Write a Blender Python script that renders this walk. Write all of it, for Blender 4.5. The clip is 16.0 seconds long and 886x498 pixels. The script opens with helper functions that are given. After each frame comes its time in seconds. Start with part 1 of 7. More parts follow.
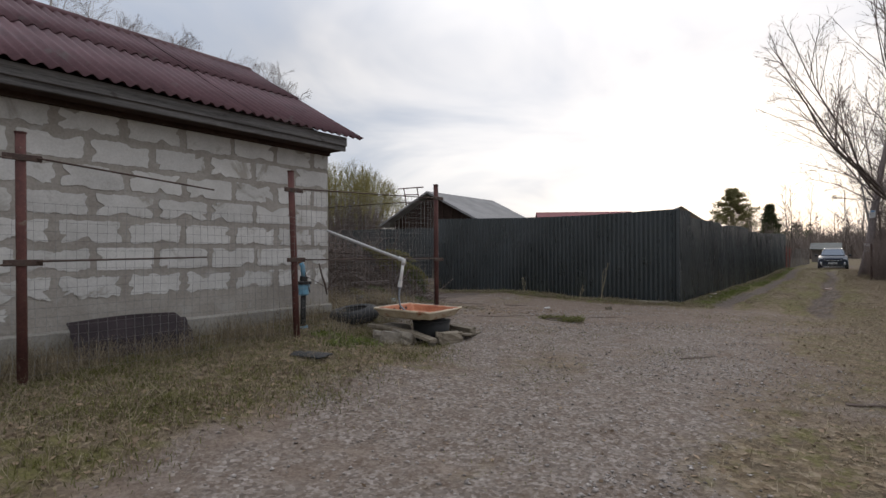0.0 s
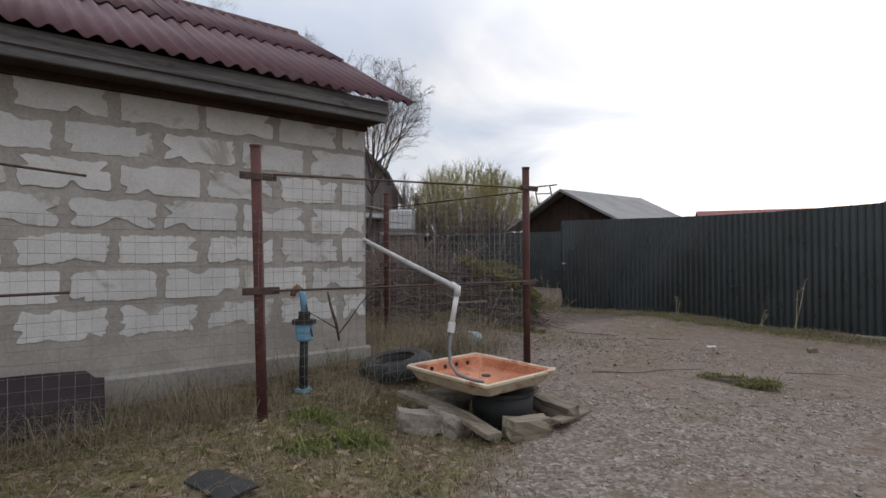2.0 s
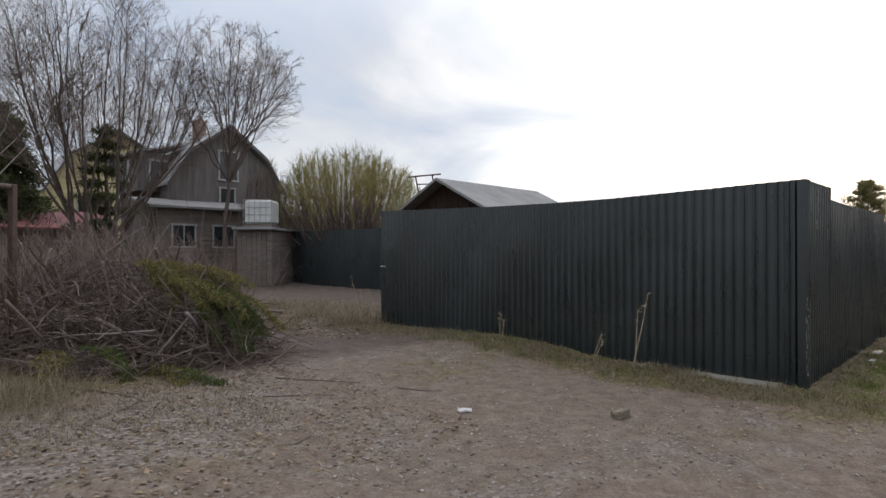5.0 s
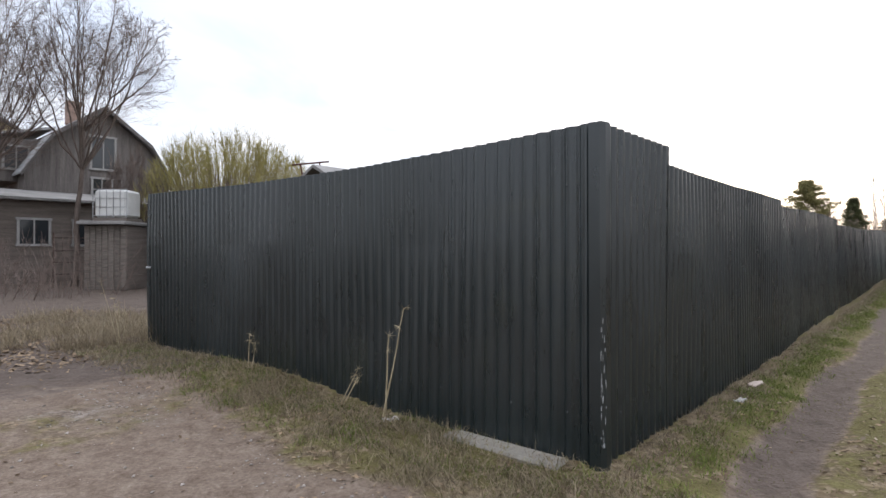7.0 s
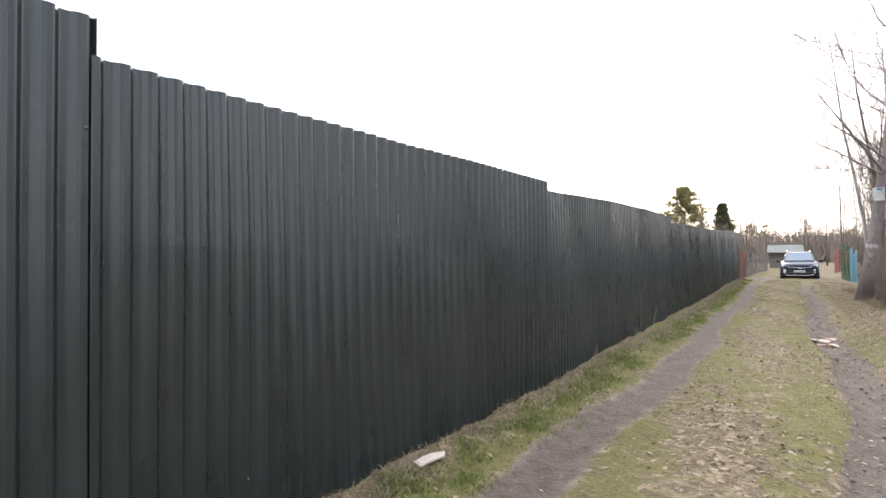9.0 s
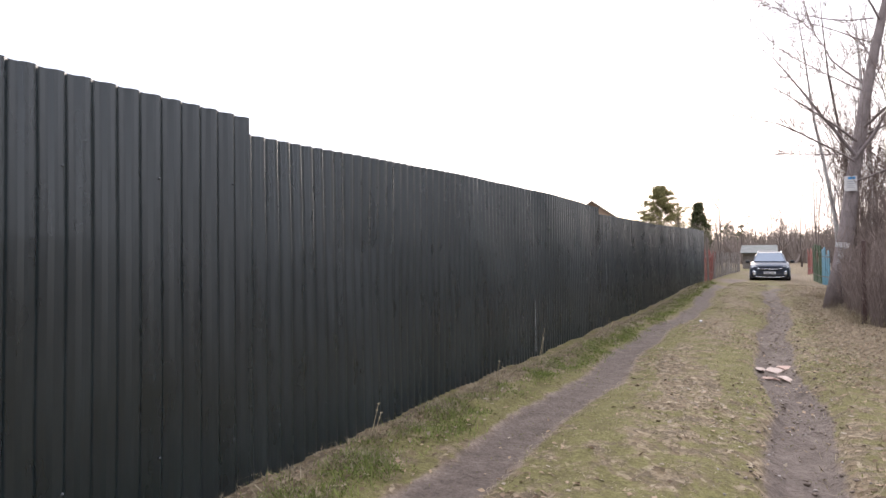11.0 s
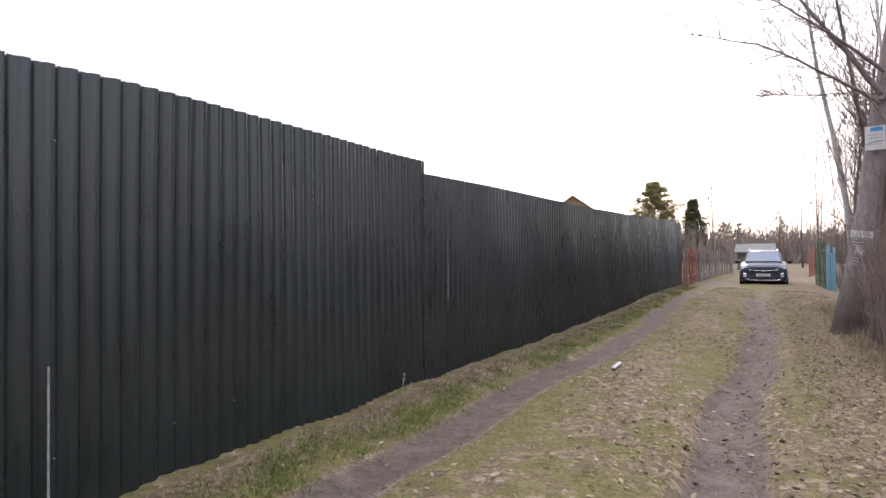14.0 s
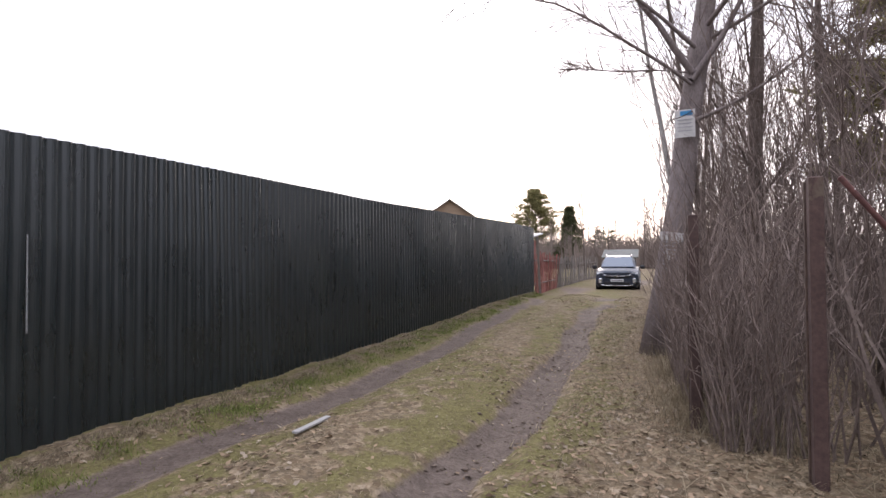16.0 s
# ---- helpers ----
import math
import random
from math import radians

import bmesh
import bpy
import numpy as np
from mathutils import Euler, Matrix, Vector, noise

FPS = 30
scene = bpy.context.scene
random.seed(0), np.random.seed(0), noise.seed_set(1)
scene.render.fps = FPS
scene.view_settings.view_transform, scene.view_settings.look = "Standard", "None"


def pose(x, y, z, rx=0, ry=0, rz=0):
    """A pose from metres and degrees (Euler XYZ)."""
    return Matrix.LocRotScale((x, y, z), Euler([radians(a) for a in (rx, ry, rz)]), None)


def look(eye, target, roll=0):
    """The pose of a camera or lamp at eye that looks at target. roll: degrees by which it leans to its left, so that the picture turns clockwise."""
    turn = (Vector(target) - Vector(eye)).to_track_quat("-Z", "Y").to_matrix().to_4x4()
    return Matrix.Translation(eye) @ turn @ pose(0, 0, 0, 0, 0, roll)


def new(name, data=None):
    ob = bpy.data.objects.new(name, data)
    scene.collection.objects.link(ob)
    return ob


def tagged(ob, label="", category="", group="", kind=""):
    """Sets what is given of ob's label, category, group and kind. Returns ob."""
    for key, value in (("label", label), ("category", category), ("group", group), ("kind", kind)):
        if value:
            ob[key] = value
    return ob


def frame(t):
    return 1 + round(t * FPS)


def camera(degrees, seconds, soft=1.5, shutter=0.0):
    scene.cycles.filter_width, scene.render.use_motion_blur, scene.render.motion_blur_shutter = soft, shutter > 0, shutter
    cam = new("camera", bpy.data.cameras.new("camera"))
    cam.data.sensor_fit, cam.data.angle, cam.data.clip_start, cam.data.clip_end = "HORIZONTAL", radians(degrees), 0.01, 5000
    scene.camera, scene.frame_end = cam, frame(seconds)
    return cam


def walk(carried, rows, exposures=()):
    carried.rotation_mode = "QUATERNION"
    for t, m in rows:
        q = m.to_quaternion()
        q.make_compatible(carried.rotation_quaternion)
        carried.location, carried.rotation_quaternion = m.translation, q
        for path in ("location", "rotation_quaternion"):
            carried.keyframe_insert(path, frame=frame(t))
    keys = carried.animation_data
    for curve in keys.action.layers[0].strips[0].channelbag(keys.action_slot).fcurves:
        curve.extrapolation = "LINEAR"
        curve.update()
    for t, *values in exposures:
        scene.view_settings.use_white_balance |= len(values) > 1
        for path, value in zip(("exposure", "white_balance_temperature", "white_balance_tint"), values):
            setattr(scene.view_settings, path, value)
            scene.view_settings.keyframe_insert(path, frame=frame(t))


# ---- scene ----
cam = camera(77.0, 16.0)
PATH = [
    (0, (-0.171, 0.071, 1.202), (-0.125, 2.07, 1.215), -0.3),
    (0.5, (-0.028, 0.84, 1.241), (-0.299, 2.821, 1.256), -0.3),
    (1, (0.088, 1.555, 1.343), (-0.292, 3.519, 1.363), -0.3),
    (1.5, (0.278, 2.235, 1.353), (-0.15, 4.189, 1.381), -0.4),
    (2, (0.426, 2.998, 1.362), (-0.047, 4.941, 1.388), -0.3),
    (2.5, (0.63, 3.688, 1.379), (0.144, 5.628, 1.4), -0.2),
    (3, (0.865, 4.429, 1.389), (0.365, 6.366, 1.406), -0.1),
    (3.5, (1.232, 5.078, 1.404), (0.744, 7.018, 1.423), -0.1),
    (4, (1.684, 5.725, 1.419), (1.198, 7.665, 1.435), 0.5),
    (4.5, (2.197, 6.225, 1.42), (1.826, 8.191, 1.447), 0.4),
    (5, (2.813, 6.861, 1.425), (2.529, 8.84, 1.44), -0.0),
    (7.5, (5.702, 10.347, 1.318), (5.615, 12.345, 1.334), -0.2),
    (8, (6.348, 10.966, 1.268), (6.365, 12.966, 1.294), -0.4),
    (8.5, (7.007, 11.608, 1.291), (7.136, 13.604, 1.32), -0.6),
    (9, (7.729, 12.146, 1.301), (7.897, 14.139, 1.331), -0.7),
    (11.5, (10.85, 15.487, 1.242), (11.075, 17.474, 1.269), -0.5),
    (12, (11.536, 16.349, 1.219), (11.724, 18.34, 1.243), -0.4),
    (12.5, (12.148, 17.134, 1.231), (12.333, 19.125, 1.257), -0.4),
    (13, (12.826, 17.941, 1.198), (13.015, 19.932, 1.224), -0.4),
    (13.5, (13.45, 18.666, 1.196), (13.65, 20.656, 1.227), -0.5),
    (14, (14.133, 19.386, 1.172), (14.351, 21.374, 1.201), -0.5),
    (14.5, (14.758, 20.001, 1.178), (15.012, 21.984, 1.21), -0.5),
    (15, (15.452, 20.581, 1.207), (15.776, 22.554, 1.242), -0.7),
    (15.5, (16.077, 20.927, 1.247), (16.53, 22.875, 1.287), -0.7),
    (16, (16.628, 21.183, 1.165), (17.207, 23.096, 1.208), -0.4),
]
EXPOSURES = [(0.0, -0.22, 6500, 13), (0.5, -0.26, 6500, 13), (1.0, -0.16, 6500, 13), (2.5, 0.10, 6500, 13), (5.0, 0.08, 6500, 12), (7.5, 0.98, 6520, 14), (8.0, 1.22, 6520, 11), (8.5, 1.46, 6520, 11), (9.0, 1.46, 6520, 12), (11.5, 1.12, 6520, 19), (14.0, 1.08, 6520, 20), (16.0, 0.86, 6520, 21)]
walk(cam, [(t, look(eye, target, roll)) for t, eye, target, roll in PATH], EXPOSURES)

# ---- sky and sun ----
SUN_YAW, SUN_ELEV = -30.0, 13.0
SUN_DIR = Vector((-math.sin(radians(SUN_YAW)) * math.cos(radians(SUN_ELEV)), math.cos(radians(SUN_YAW)) * math.cos(radians(SUN_ELEV)), math.sin(radians(SUN_ELEV))))


def make_world():
    world = bpy.data.worlds.new("overcast_sky")
    world.use_nodes = True
    n, l = world.node_tree.nodes, world.node_tree.links
    n.clear()
    out, bg = n.new("ShaderNodeOutputWorld"), n.new("ShaderNodeBackground")
    sky = n.new("ShaderNodeTexSky")
    sky.sky_type, sky.sun_disc = "NISHITA", False
    sky.sun_elevation, sky.sun_rotation = radians(SUN_ELEV), radians(-SUN_YAW)
    dim = n.new("ShaderNodeVectorMath")
    dim.operation = "SCALE"
    dim.inputs["Scale"].default_value = 0.09
    l.new(sky.outputs[0], dim.inputs[0])
    co = n.new("ShaderNodeTexCoord")
    # cloud cover: long streaks, seen flatter towards the horizon
    sep = n.new("ShaderNodeSeparateXYZ")
    l.new(co.outputs["Generated"], sep.inputs[0])
    add = n.new("ShaderNodeMath")
    add.operation = "ADD"
    add.inputs[1].default_value = 0.22
    l.new(sep.outputs["Z"], add.inputs[0])
    mx = n.new("ShaderNodeMath")
    mx.operation = "MAXIMUM"
    mx.inputs[1].default_value = 0.1
    l.new(add.outputs[0], mx.inputs[0])
    plane = []
    for axis in "XY":
        d = n.new("ShaderNodeMath")
        d.operation = "DIVIDE"
        l.new(sep.outputs[axis], d.inputs[0])
        l.new(mx.outputs[0], d.inputs[1])
        plane.append(d)
    com = n.new("ShaderNodeCombineXYZ")
    l.new(plane[0].outputs[0], com.inputs[0])
    l.new(plane[1].outputs[0], com.inputs[1])
    noi = n.new("ShaderNodeTexNoise")
    noi.inputs["Scale"].default_value, noi.inputs["Detail"].default_value, noi.inputs["Roughness"].default_value = 1.1, 5.0, 0.52
    noi.inputs["Distortion"].default_value = 0.5
    l.new(com.outputs[0], noi.inputs["Vector"])
    ramp = n.new("ShaderNodeValToRGB")
    e = ramp.color_ramp.elements
    e[0].position, e[0].color = 0.32, (0.60, 0.70, 0.85, 1)
    e[1].position, e[1].color = 0.64, (0.90, 0.915, 0.935, 1)
    l.new(noi.outputs[0], ramp.inputs[0])
    # glow of the veiled sun
    dot = n.new("ShaderNodeVectorMath")
    dot.operation = "DOT_PRODUCT"
    nor = n.new("ShaderNodeVectorMath")
    nor.operation = "NORMALIZE"
    l.new(co.outputs["Generated"], nor.inputs[0])
    l.new(nor.outputs[0], dot.inputs[0])
    dot.inputs[1].default_value = SUN_DIR
    glow = n.new("ShaderNodeMapRange")
    glow.interpolation_type = "SMOOTHERSTEP"
    glow.inputs["From Min"].default_value, glow.inputs["From Max"].default_value = 0.66, 1.02
    glow.inputs["To Min"].default_value, glow.inputs["To Max"].default_value = 0.0, 1.0
    veil = n.new("ShaderNodeMath")
    veil.operation = "MULTIPLY_ADD"
    veil.inputs[1].default_value = 0.55
    l.new(noi.outputs[0], veil.inputs[0])
    shift = n.new("ShaderNodeMath")
    shift.operation = "SUBTRACT"
    shift.inputs[1].default_value = 0.29
    l.new(dot.outputs["Value"], shift.inputs[0])
    l.new(shift.outputs[0], veil.inputs[2])
    l.new(veil.outputs[0], glow.inputs["Value"])
    warm = n.new("ShaderNodeMix")
    warm.data_type, warm.blend_type = "RGBA", "ADD"
    warm.inputs["B"].default_value = (0.62, 0.57, 0.49, 1)
    l.new(glow.outputs[0], warm.inputs["Factor"])
    l.new(ramp.outputs[0], warm.inputs["A"])
    both = n.new("ShaderNodeMix")
    both.data_type = "RGBA"
    both.inputs["Factor"].default_value = 0.82
    l.new(dim.outputs[0], both.inputs["A"])
    l.new(warm.outputs["Result"], both.inputs["B"])
    l.new(both.outputs["Result"], bg.inputs["Color"])
    # an overcast sky is brightest overhead
    over = n.new("ShaderNodeMapRange")
    over.interpolation_type = "SMOOTHSTEP"
    over.inputs["From Min"].default_value, over.inputs["From Max"].default_value = 0.30, 0.85
    over.inputs["To Min"].default_value, over.inputs["To Max"].default_value = 0.92, 2.2
    l.new(sep.outputs["Z"], over.inputs["Value"])
    l.new(over.outputs[0], bg.inputs["Strength"])
    l.new(bg.outputs[0], out.inputs[0])
    scene.world = world


make_world()
sun = new("sun", bpy.data.lights.new("sun", "SUN"))
sun.data.energy, sun.data.angle, sun.data.color = 0.6, radians(14), (1.0, 0.9, 0.76)
sun.matrix_world = look((0, 0, 60), Vector((0, 0, 60)) - SUN_DIR)


# ---- materials ----
def node_setup(name):
    m = bpy.data.materials.new(name)
    m.use_nodes = True
    n, l = m.node_tree.nodes, m.node_tree.links
    return m, n, l, n["Principled BSDF"]


def noise_node(n, l, vec, scale, detail=4.0, rough=0.6, distortion=0.0):
    t = n.new("ShaderNodeTexNoise")
    t.inputs["Scale"].default_value, t.inputs["Detail"].default_value = scale, detail
    t.inputs["Roughness"].default_value, t.inputs["Distortion"].default_value = rough, distortion
    l.new(vec, t.inputs["Vector"])
    return t.outputs[0]


def ramp_node(n, l, fac, stops):
    r = n.new("ShaderNodeValToRGB")
    e = r.color_ramp.elements
    while len(e) < len(stops):
        e.new(0.5)
    for k, (p, c) in enumerate(stops):
        e[k].position, e[k].color = p, (*c, 1)
    l.new(fac, r.inputs[0])
    return r.outputs[0]


def mix_node(n, l, fac, a, b, blend="MIX"):
    x = n.new("ShaderNodeMix")
    x.data_type, x.blend_type = "RGBA", blend
    for sock, val in (("Factor", fac), ("A", a), ("B", b)):
        if isinstance(val, (int, float)):
            x.inputs[sock].default_value = val
        elif isinstance(val, tuple):
            x.inputs[sock].default_value = (*val, 1)
        else:
            l.new(val, x.inputs[sock])
    return x.outputs["Result"]


def stretch_node(n, l, vec, sx, sy, sz):
    m = n.new("ShaderNodeVectorMath")
    m.operation = "MULTIPLY"
    m.inputs[1].default_value = (sx, sy, sz)
    l.new(vec, m.inputs[0])
    return m.outputs[0]


def surface(name, c1, c2, rough=0.8, scale=3.0, fine=45.0, bump=0.3, metal=0.0, stain=None, stain_scale=1.2, stain_at=0.6,
            vary=0.15, stretch=(1, 1, 1), height=0.01, spec=0.4):
    """Two colours mixed by coarse and fine noise, an optional stain, a shift from piece to piece, and a fine relief."""
    m, n, l, b = node_setup(name)
    co = n.new("ShaderNodeTexCoord").outputs["Object"]
    info = n.new("ShaderNodeObjectInfo")
    off = n.new("ShaderNodeVectorMath")
    off.operation = "MULTIPLY_ADD"
    comb = n.new("ShaderNodeCombineXYZ")
    for k in range(3):
        l.new(info.outputs["Random"], comb.inputs[k])
    off.inputs[1].default_value = (17.0, 9.0, 23.0)
    l.new(comb.outputs[0], off.inputs[0])
    l.new(co, off.inputs[2])
    vec = stretch_node(n, l, off.outputs[0], *stretch)
    big = noise_node(n, l, vec, scale, 5.0, 0.6)
    small = noise_node(n, l, vec, fine, 3.0, 0.65)
    f = n.new("ShaderNodeMath")
    f.operation = "MULTIPLY_ADD"
    f.inputs[1].default_value = 0.45
    l.new(small, f.inputs[0])
    h = n.new("ShaderNodeMath")
    h.operation = "MULTIPLY"
    h.inputs[1].default_value = 0.55
    l.new(big, h.inputs[0])
    l.new(h.outputs[0], f.inputs[2])
    col = ramp_node(n, l, f.outputs[0], [(0.36, c1), (0.64, c2)])
    if stain:
        s = noise_node(n, l, off.outputs[0], stain_scale, 6.0, 0.65, 0.6)
        mask = ramp_node(n, l, s, [(stain_at, (0, 0, 0)), (stain_at + 0.1, (1, 1, 1))])
        col = mix_node(n, l, mask, col, stain)
    if vary:
        v = n.new("ShaderNodeMapRange")
        v.inputs["To Min"].default_value, v.inputs["To Max"].default_value = 1.0 - vary, 1.0 + vary
        l.new(info.outputs["Random"], v.inputs["Value"])
        hsv = n.new("ShaderNodeHueSaturation")
        l.new(v.outputs[0], hsv.inputs["Value"])
        l.new(col, hsv.inputs["Color"])
        col = hsv.outputs[0]
    l.new(col, b.inputs["Base Color"])
    r = n.new("ShaderNodeMapRange")
    r.inputs["To Min"].default_value, r.inputs["To Max"].default_value = max(rough - 0.12, 0.02), min(rough + 0.12, 1.0)
    l.new(small, r.inputs["Value"])
    l.new(r.outputs[0], b.inputs["Roughness"])
    b.inputs["Metallic"].default_value = metal
    b.inputs["Specular IOR Level"].default_value = spec
    if bump:
        bp = n.new("ShaderNodeBump")
        bp.inputs["Strength"].default_value, bp.inputs["Distance"].default_value = bump, height
        l.new(f.outputs[0], bp.inputs["Height"])
        l.new(bp.outputs[0], b.inputs["Normal"])
    return m


def leafy(name, c1, c2, rough=0.75, through_light=0.4):
    """Grass, leaves and needles: the colour varies from blade to blade."""
    m, n, l, b = node_setup(name)
    g = n.new("ShaderNodeNewGeometry")
    col = ramp_node(n, l, g.outputs["Random Per Island"], [(0.0, c1), (1.0, c2)])
    l.new(col, b.inputs["Base Color"])
    b.inputs["Roughness"].default_value = rough
    b.inputs["Specular IOR Level"].default_value = 0.2
    if through_light:
        tr, mx = n.new("ShaderNodeBsdfTranslucent"), n.new("ShaderNodeMixShader")
        l.new(col, tr.inputs["Color"])
        mx.inputs[0].default_value = through_light
        l.new(b.outputs[0], mx.inputs[1])
        l.new(tr.outputs[0], mx.inputs[2])
        l.new(mx.outputs[0], n["Material Output"].inputs["Surface"])
    return m


def ground_material():
    m, n, l, b = node_setup("earth_gravel_grass")
    co = n.new("ShaderNodeTexCoord").outputs["Object"]

    def mask(name, scale, gain):
        a = n.new("ShaderNodeAttribute")
        a.attribute_name = name
        nz = noise_node(n, l, co, scale, 5.0, 0.65)
        s = n.new("ShaderNodeMath")
        s.operation = "MULTIPLY_ADD"
        s.inputs[1].default_value, s.inputs[2].default_value = gain, -gain * 0.5
        l.new(nz, s.inputs[0])
        t = n.new("ShaderNodeMath")
        t.operation = "ADD"
        l.new(a.outputs["Fac"], t.inputs[0])
        l.new(s.outputs[0], t.inputs[1])
        r = n.new("ShaderNodeMapRange")
        r.interpolation_type = "SMOOTHSTEP"
        r.inputs["From Min"].default_value, r.inputs["From Max"].default_value = 0.32, 0.68
        l.new(t.outputs[0], r.inputs["Value"])
        return r.outputs[0]

    coarse = noise_node(n, l, co, 1.3, 6.0, 0.65)
    fine = noise_node(n, l, co, 38.0, 4.0, 0.7)
    mid = noise_node(n, l, co, 6.5, 5.0, 0.65, 0.5)

    def cells(scale, stops):
        warp = mix_node(n, l, 0.06, co, n.new("ShaderNodeTexNoise").outputs["Color"], "ADD")
        v = n.new("ShaderNodeTexVoronoi")
        v.inputs["Scale"].default_value = scale
        v.inputs["Randomness"].default_value = 1.0
        l.new(warp, v.inputs["Vector"])
        return ramp_node(n, l, v.outputs["Color"], stops), v.outputs["Distance"]

    stones, lump = cells(40.0, [(0.1, (0.090, 0.071, 0.057)), (0.5, (0.178, 0.148, 0.125)), (0.95, (0.305, 0.265, 0.232))])
    litter_cells, curl = cells(24.0, [(0.05, (0.060, 0.041, 0.026)), (0.40, (0.135, 0.098, 0.060)), (0.70, (0.205, 0.156, 0.102)), (0.97, (0.30, 0.240, 0.170))])
    dirt = ramp_node(n, l, mix_node(n, l, 0.5, mid, fine), [(0.33, (0.090, 0.064, 0.047)), (0.52, (0.168, 0.128, 0.099)), (0.68, (0.250, 0.203, 0.164))])
    gravel_in = ramp_node(n, l, mix_node(n, l, 0.5, mid, fine), [(0.40, (0, 0, 0)), (0.54, (1, 1, 1))])
    gravel = mix_node(n, l, gravel_in, dirt, stones)
    earth = ramp_node(n, l, mix_node(n, l, 0.6, mid, fine), [(0.34, (0.060, 0.044, 0.030)), (0.64, (0.185, 0.146, 0.094))])
    litter_in = ramp_node(n, l, mix_node(n, l, 0.35, mid, fine), [(0.42, (0, 0, 0)), (0.54, (1, 1, 1))])
    dry = mix_node(n, l, litter_in, earth, litter_cells)
    moss = ramp_node(n, l, mix_node(n, l, 0.6, mid, fine), [(0.32, (0.062, 0.048, 0.026)), (0.50, (0.112, 0.098, 0.040)), (0.68, (0.178, 0.158, 0.070))])
    turf = mix_node(n, l, mask("moss", 4.5, 2.2), dry, moss)
    mud = ramp_node(n, l, mix_node(n, l, 0.5, mid, fine), [(0.33, (0.050, 0.037, 0.030)), (0.66, (0.142, 0.112, 0.093))])
    col = mix_node(n, l, mask("grass", 3.0, 1.1), dirt, turf)
    col = mix_node(n, l, mask("gravel", 1.3, 1.7), col, gravel)
    mud_mask = mask("mud", 5.0, 0.8)
    col = mix_node(n, l, mud_mask, col, mud)
    l.new(col, b.inputs["Base Color"])
    rr = n.new("ShaderNodeMapRange")
    rr.inputs["To Min"].default_value, rr.inputs["To Max"].default_value = 0.97, 0.85
    l.new(mud_mask, rr.inputs["Value"])
    l.new(rr.outputs[0], b.inputs["Roughness"])
    b.inputs["Specular IOR Level"].default_value = 0.12
    bp = n.new("ShaderNodeBump")
    bp.inputs["Strength"].default_value, bp.inputs["Distance"].default_value = 0.9, 0.045
    l.new(mix_node(n, l, 0.45, mid, mix_node(n, l, 0.4, fine, curl)), bp.inputs["Height"])
    l.new(bp.outputs[0], b.inputs["Normal"])
    return m


M_GROUND = ground_material()
M_FENCE = surface("dark_green_coated_steel", (0.0078, 0.0125, 0.0138), (0.0130, 0.0195, 0.0212), 0.30, 0.9, 7, 0.0, stain=(0.0150, 0.0205, 0.0185), stain_scale=0.5, stain_at=0.58, vary=0.10, stretch=(1, 1, 0.25), spec=0.75)
M_SCREW = surface("dull_painted_screw", (0.035, 0.040, 0.042), (0.075, 0.080, 0.082), 0.5, 20, 90, 0.0)
M_FADED = surface("faded_scrape", (0.13, 0.135, 0.135), (0.27, 0.275, 0.275), 0.7, 20, 90, 0.2, vary=0.05)
M_SCUFF = surface("scraped_bare_zinc", (0.20, 0.21, 0.22), (0.40, 0.41, 0.42), 0.6, 20, 90, 0.2, vary=0.05)
M_BLOCK = surface("aerated_concrete_block", (0.44, 0.418, 0.388), (0.58, 0.558, 0.525), 0.95, 4, 55, 0.35, stain=(0.335, 0.305, 0.265), stain_scale=2.4, stain_at=0.58, vary=0.08, height=0.006, spec=0.15)
M_MORTAR = surface("tan_grey_smeared_mortar", (0.250, 0.222, 0.192), (0.365, 0.332, 0.292), 0.95, 3, 40, 0.6, stain=(0.36, 0.34, 0.31), stain_scale=2.6, stain_at=0.6, height=0.012, spec=0.15)
M_PLINTH = surface("weathered_concrete_plinth", (0.19, 0.175, 0.15), (0.30, 0.28, 0.245), 0.95, 2, 30, 0.5, spec=0.15)
M_ROOF = surface("dark_red_corrugated_roofing", (0.058, 0.026, 0.029), (0.108, 0.050, 0.055), 0.75, 1.6, 50, 0.25, stain=(0.085, 0.068, 0.062), stain_scale=1.1, stain_at=0.60, vary=0.10, spec=0.3)
M_OLDWOOD = surface("weathered_grey_board", (0.085, 0.072, 0.062), (0.20, 0.175, 0.155), 0.9, 2, 30, 0.5, stretch=(1, 1, 12), vary=0.15, spec=0.2)
M_GREYWOOD = surface("weathered_grey_board_flat", (0.052, 0.047, 0.045), (0.205, 0.192, 0.185), 0.9, 2.5, 26, 0.8, stretch=(0.35, 9, 9), vary=0.2, spec=0.2, stain=(0.045, 0.036, 0.032), stain_scale=3.0, stain_at=0.62)
M_DARKWOOD = surface("dark_brown_board", (0.030, 0.017, 0.013), (0.065, 0.040, 0.030), 0.85, 3, 30, 0.4, vary=0.2, spec=0.2)
M_RUST = surface("dark_red_painted_rusty_steel", (0.050, 0.019, 0.016), (0.105, 0.042, 0.034), 0.8, 6, 50, 0.35, stain=(0.12, 0.085, 0.065), stain_scale=9, stain_at=0.62, vary=0.1, spec=0.3)
M_WIRE = surface("dull_galvanised_wire", (0.16, 0.155, 0.15), (0.30, 0.29, 0.28), 0.6, 20, 90, 0.0, metal=0.4, vary=0.0)
M_DARKWIRE = surface("rusty_wire_rod", (0.045, 0.028, 0.022), (0.095, 0.060, 0.045), 0.8, 20, 90, 0.1, vary=0.1)
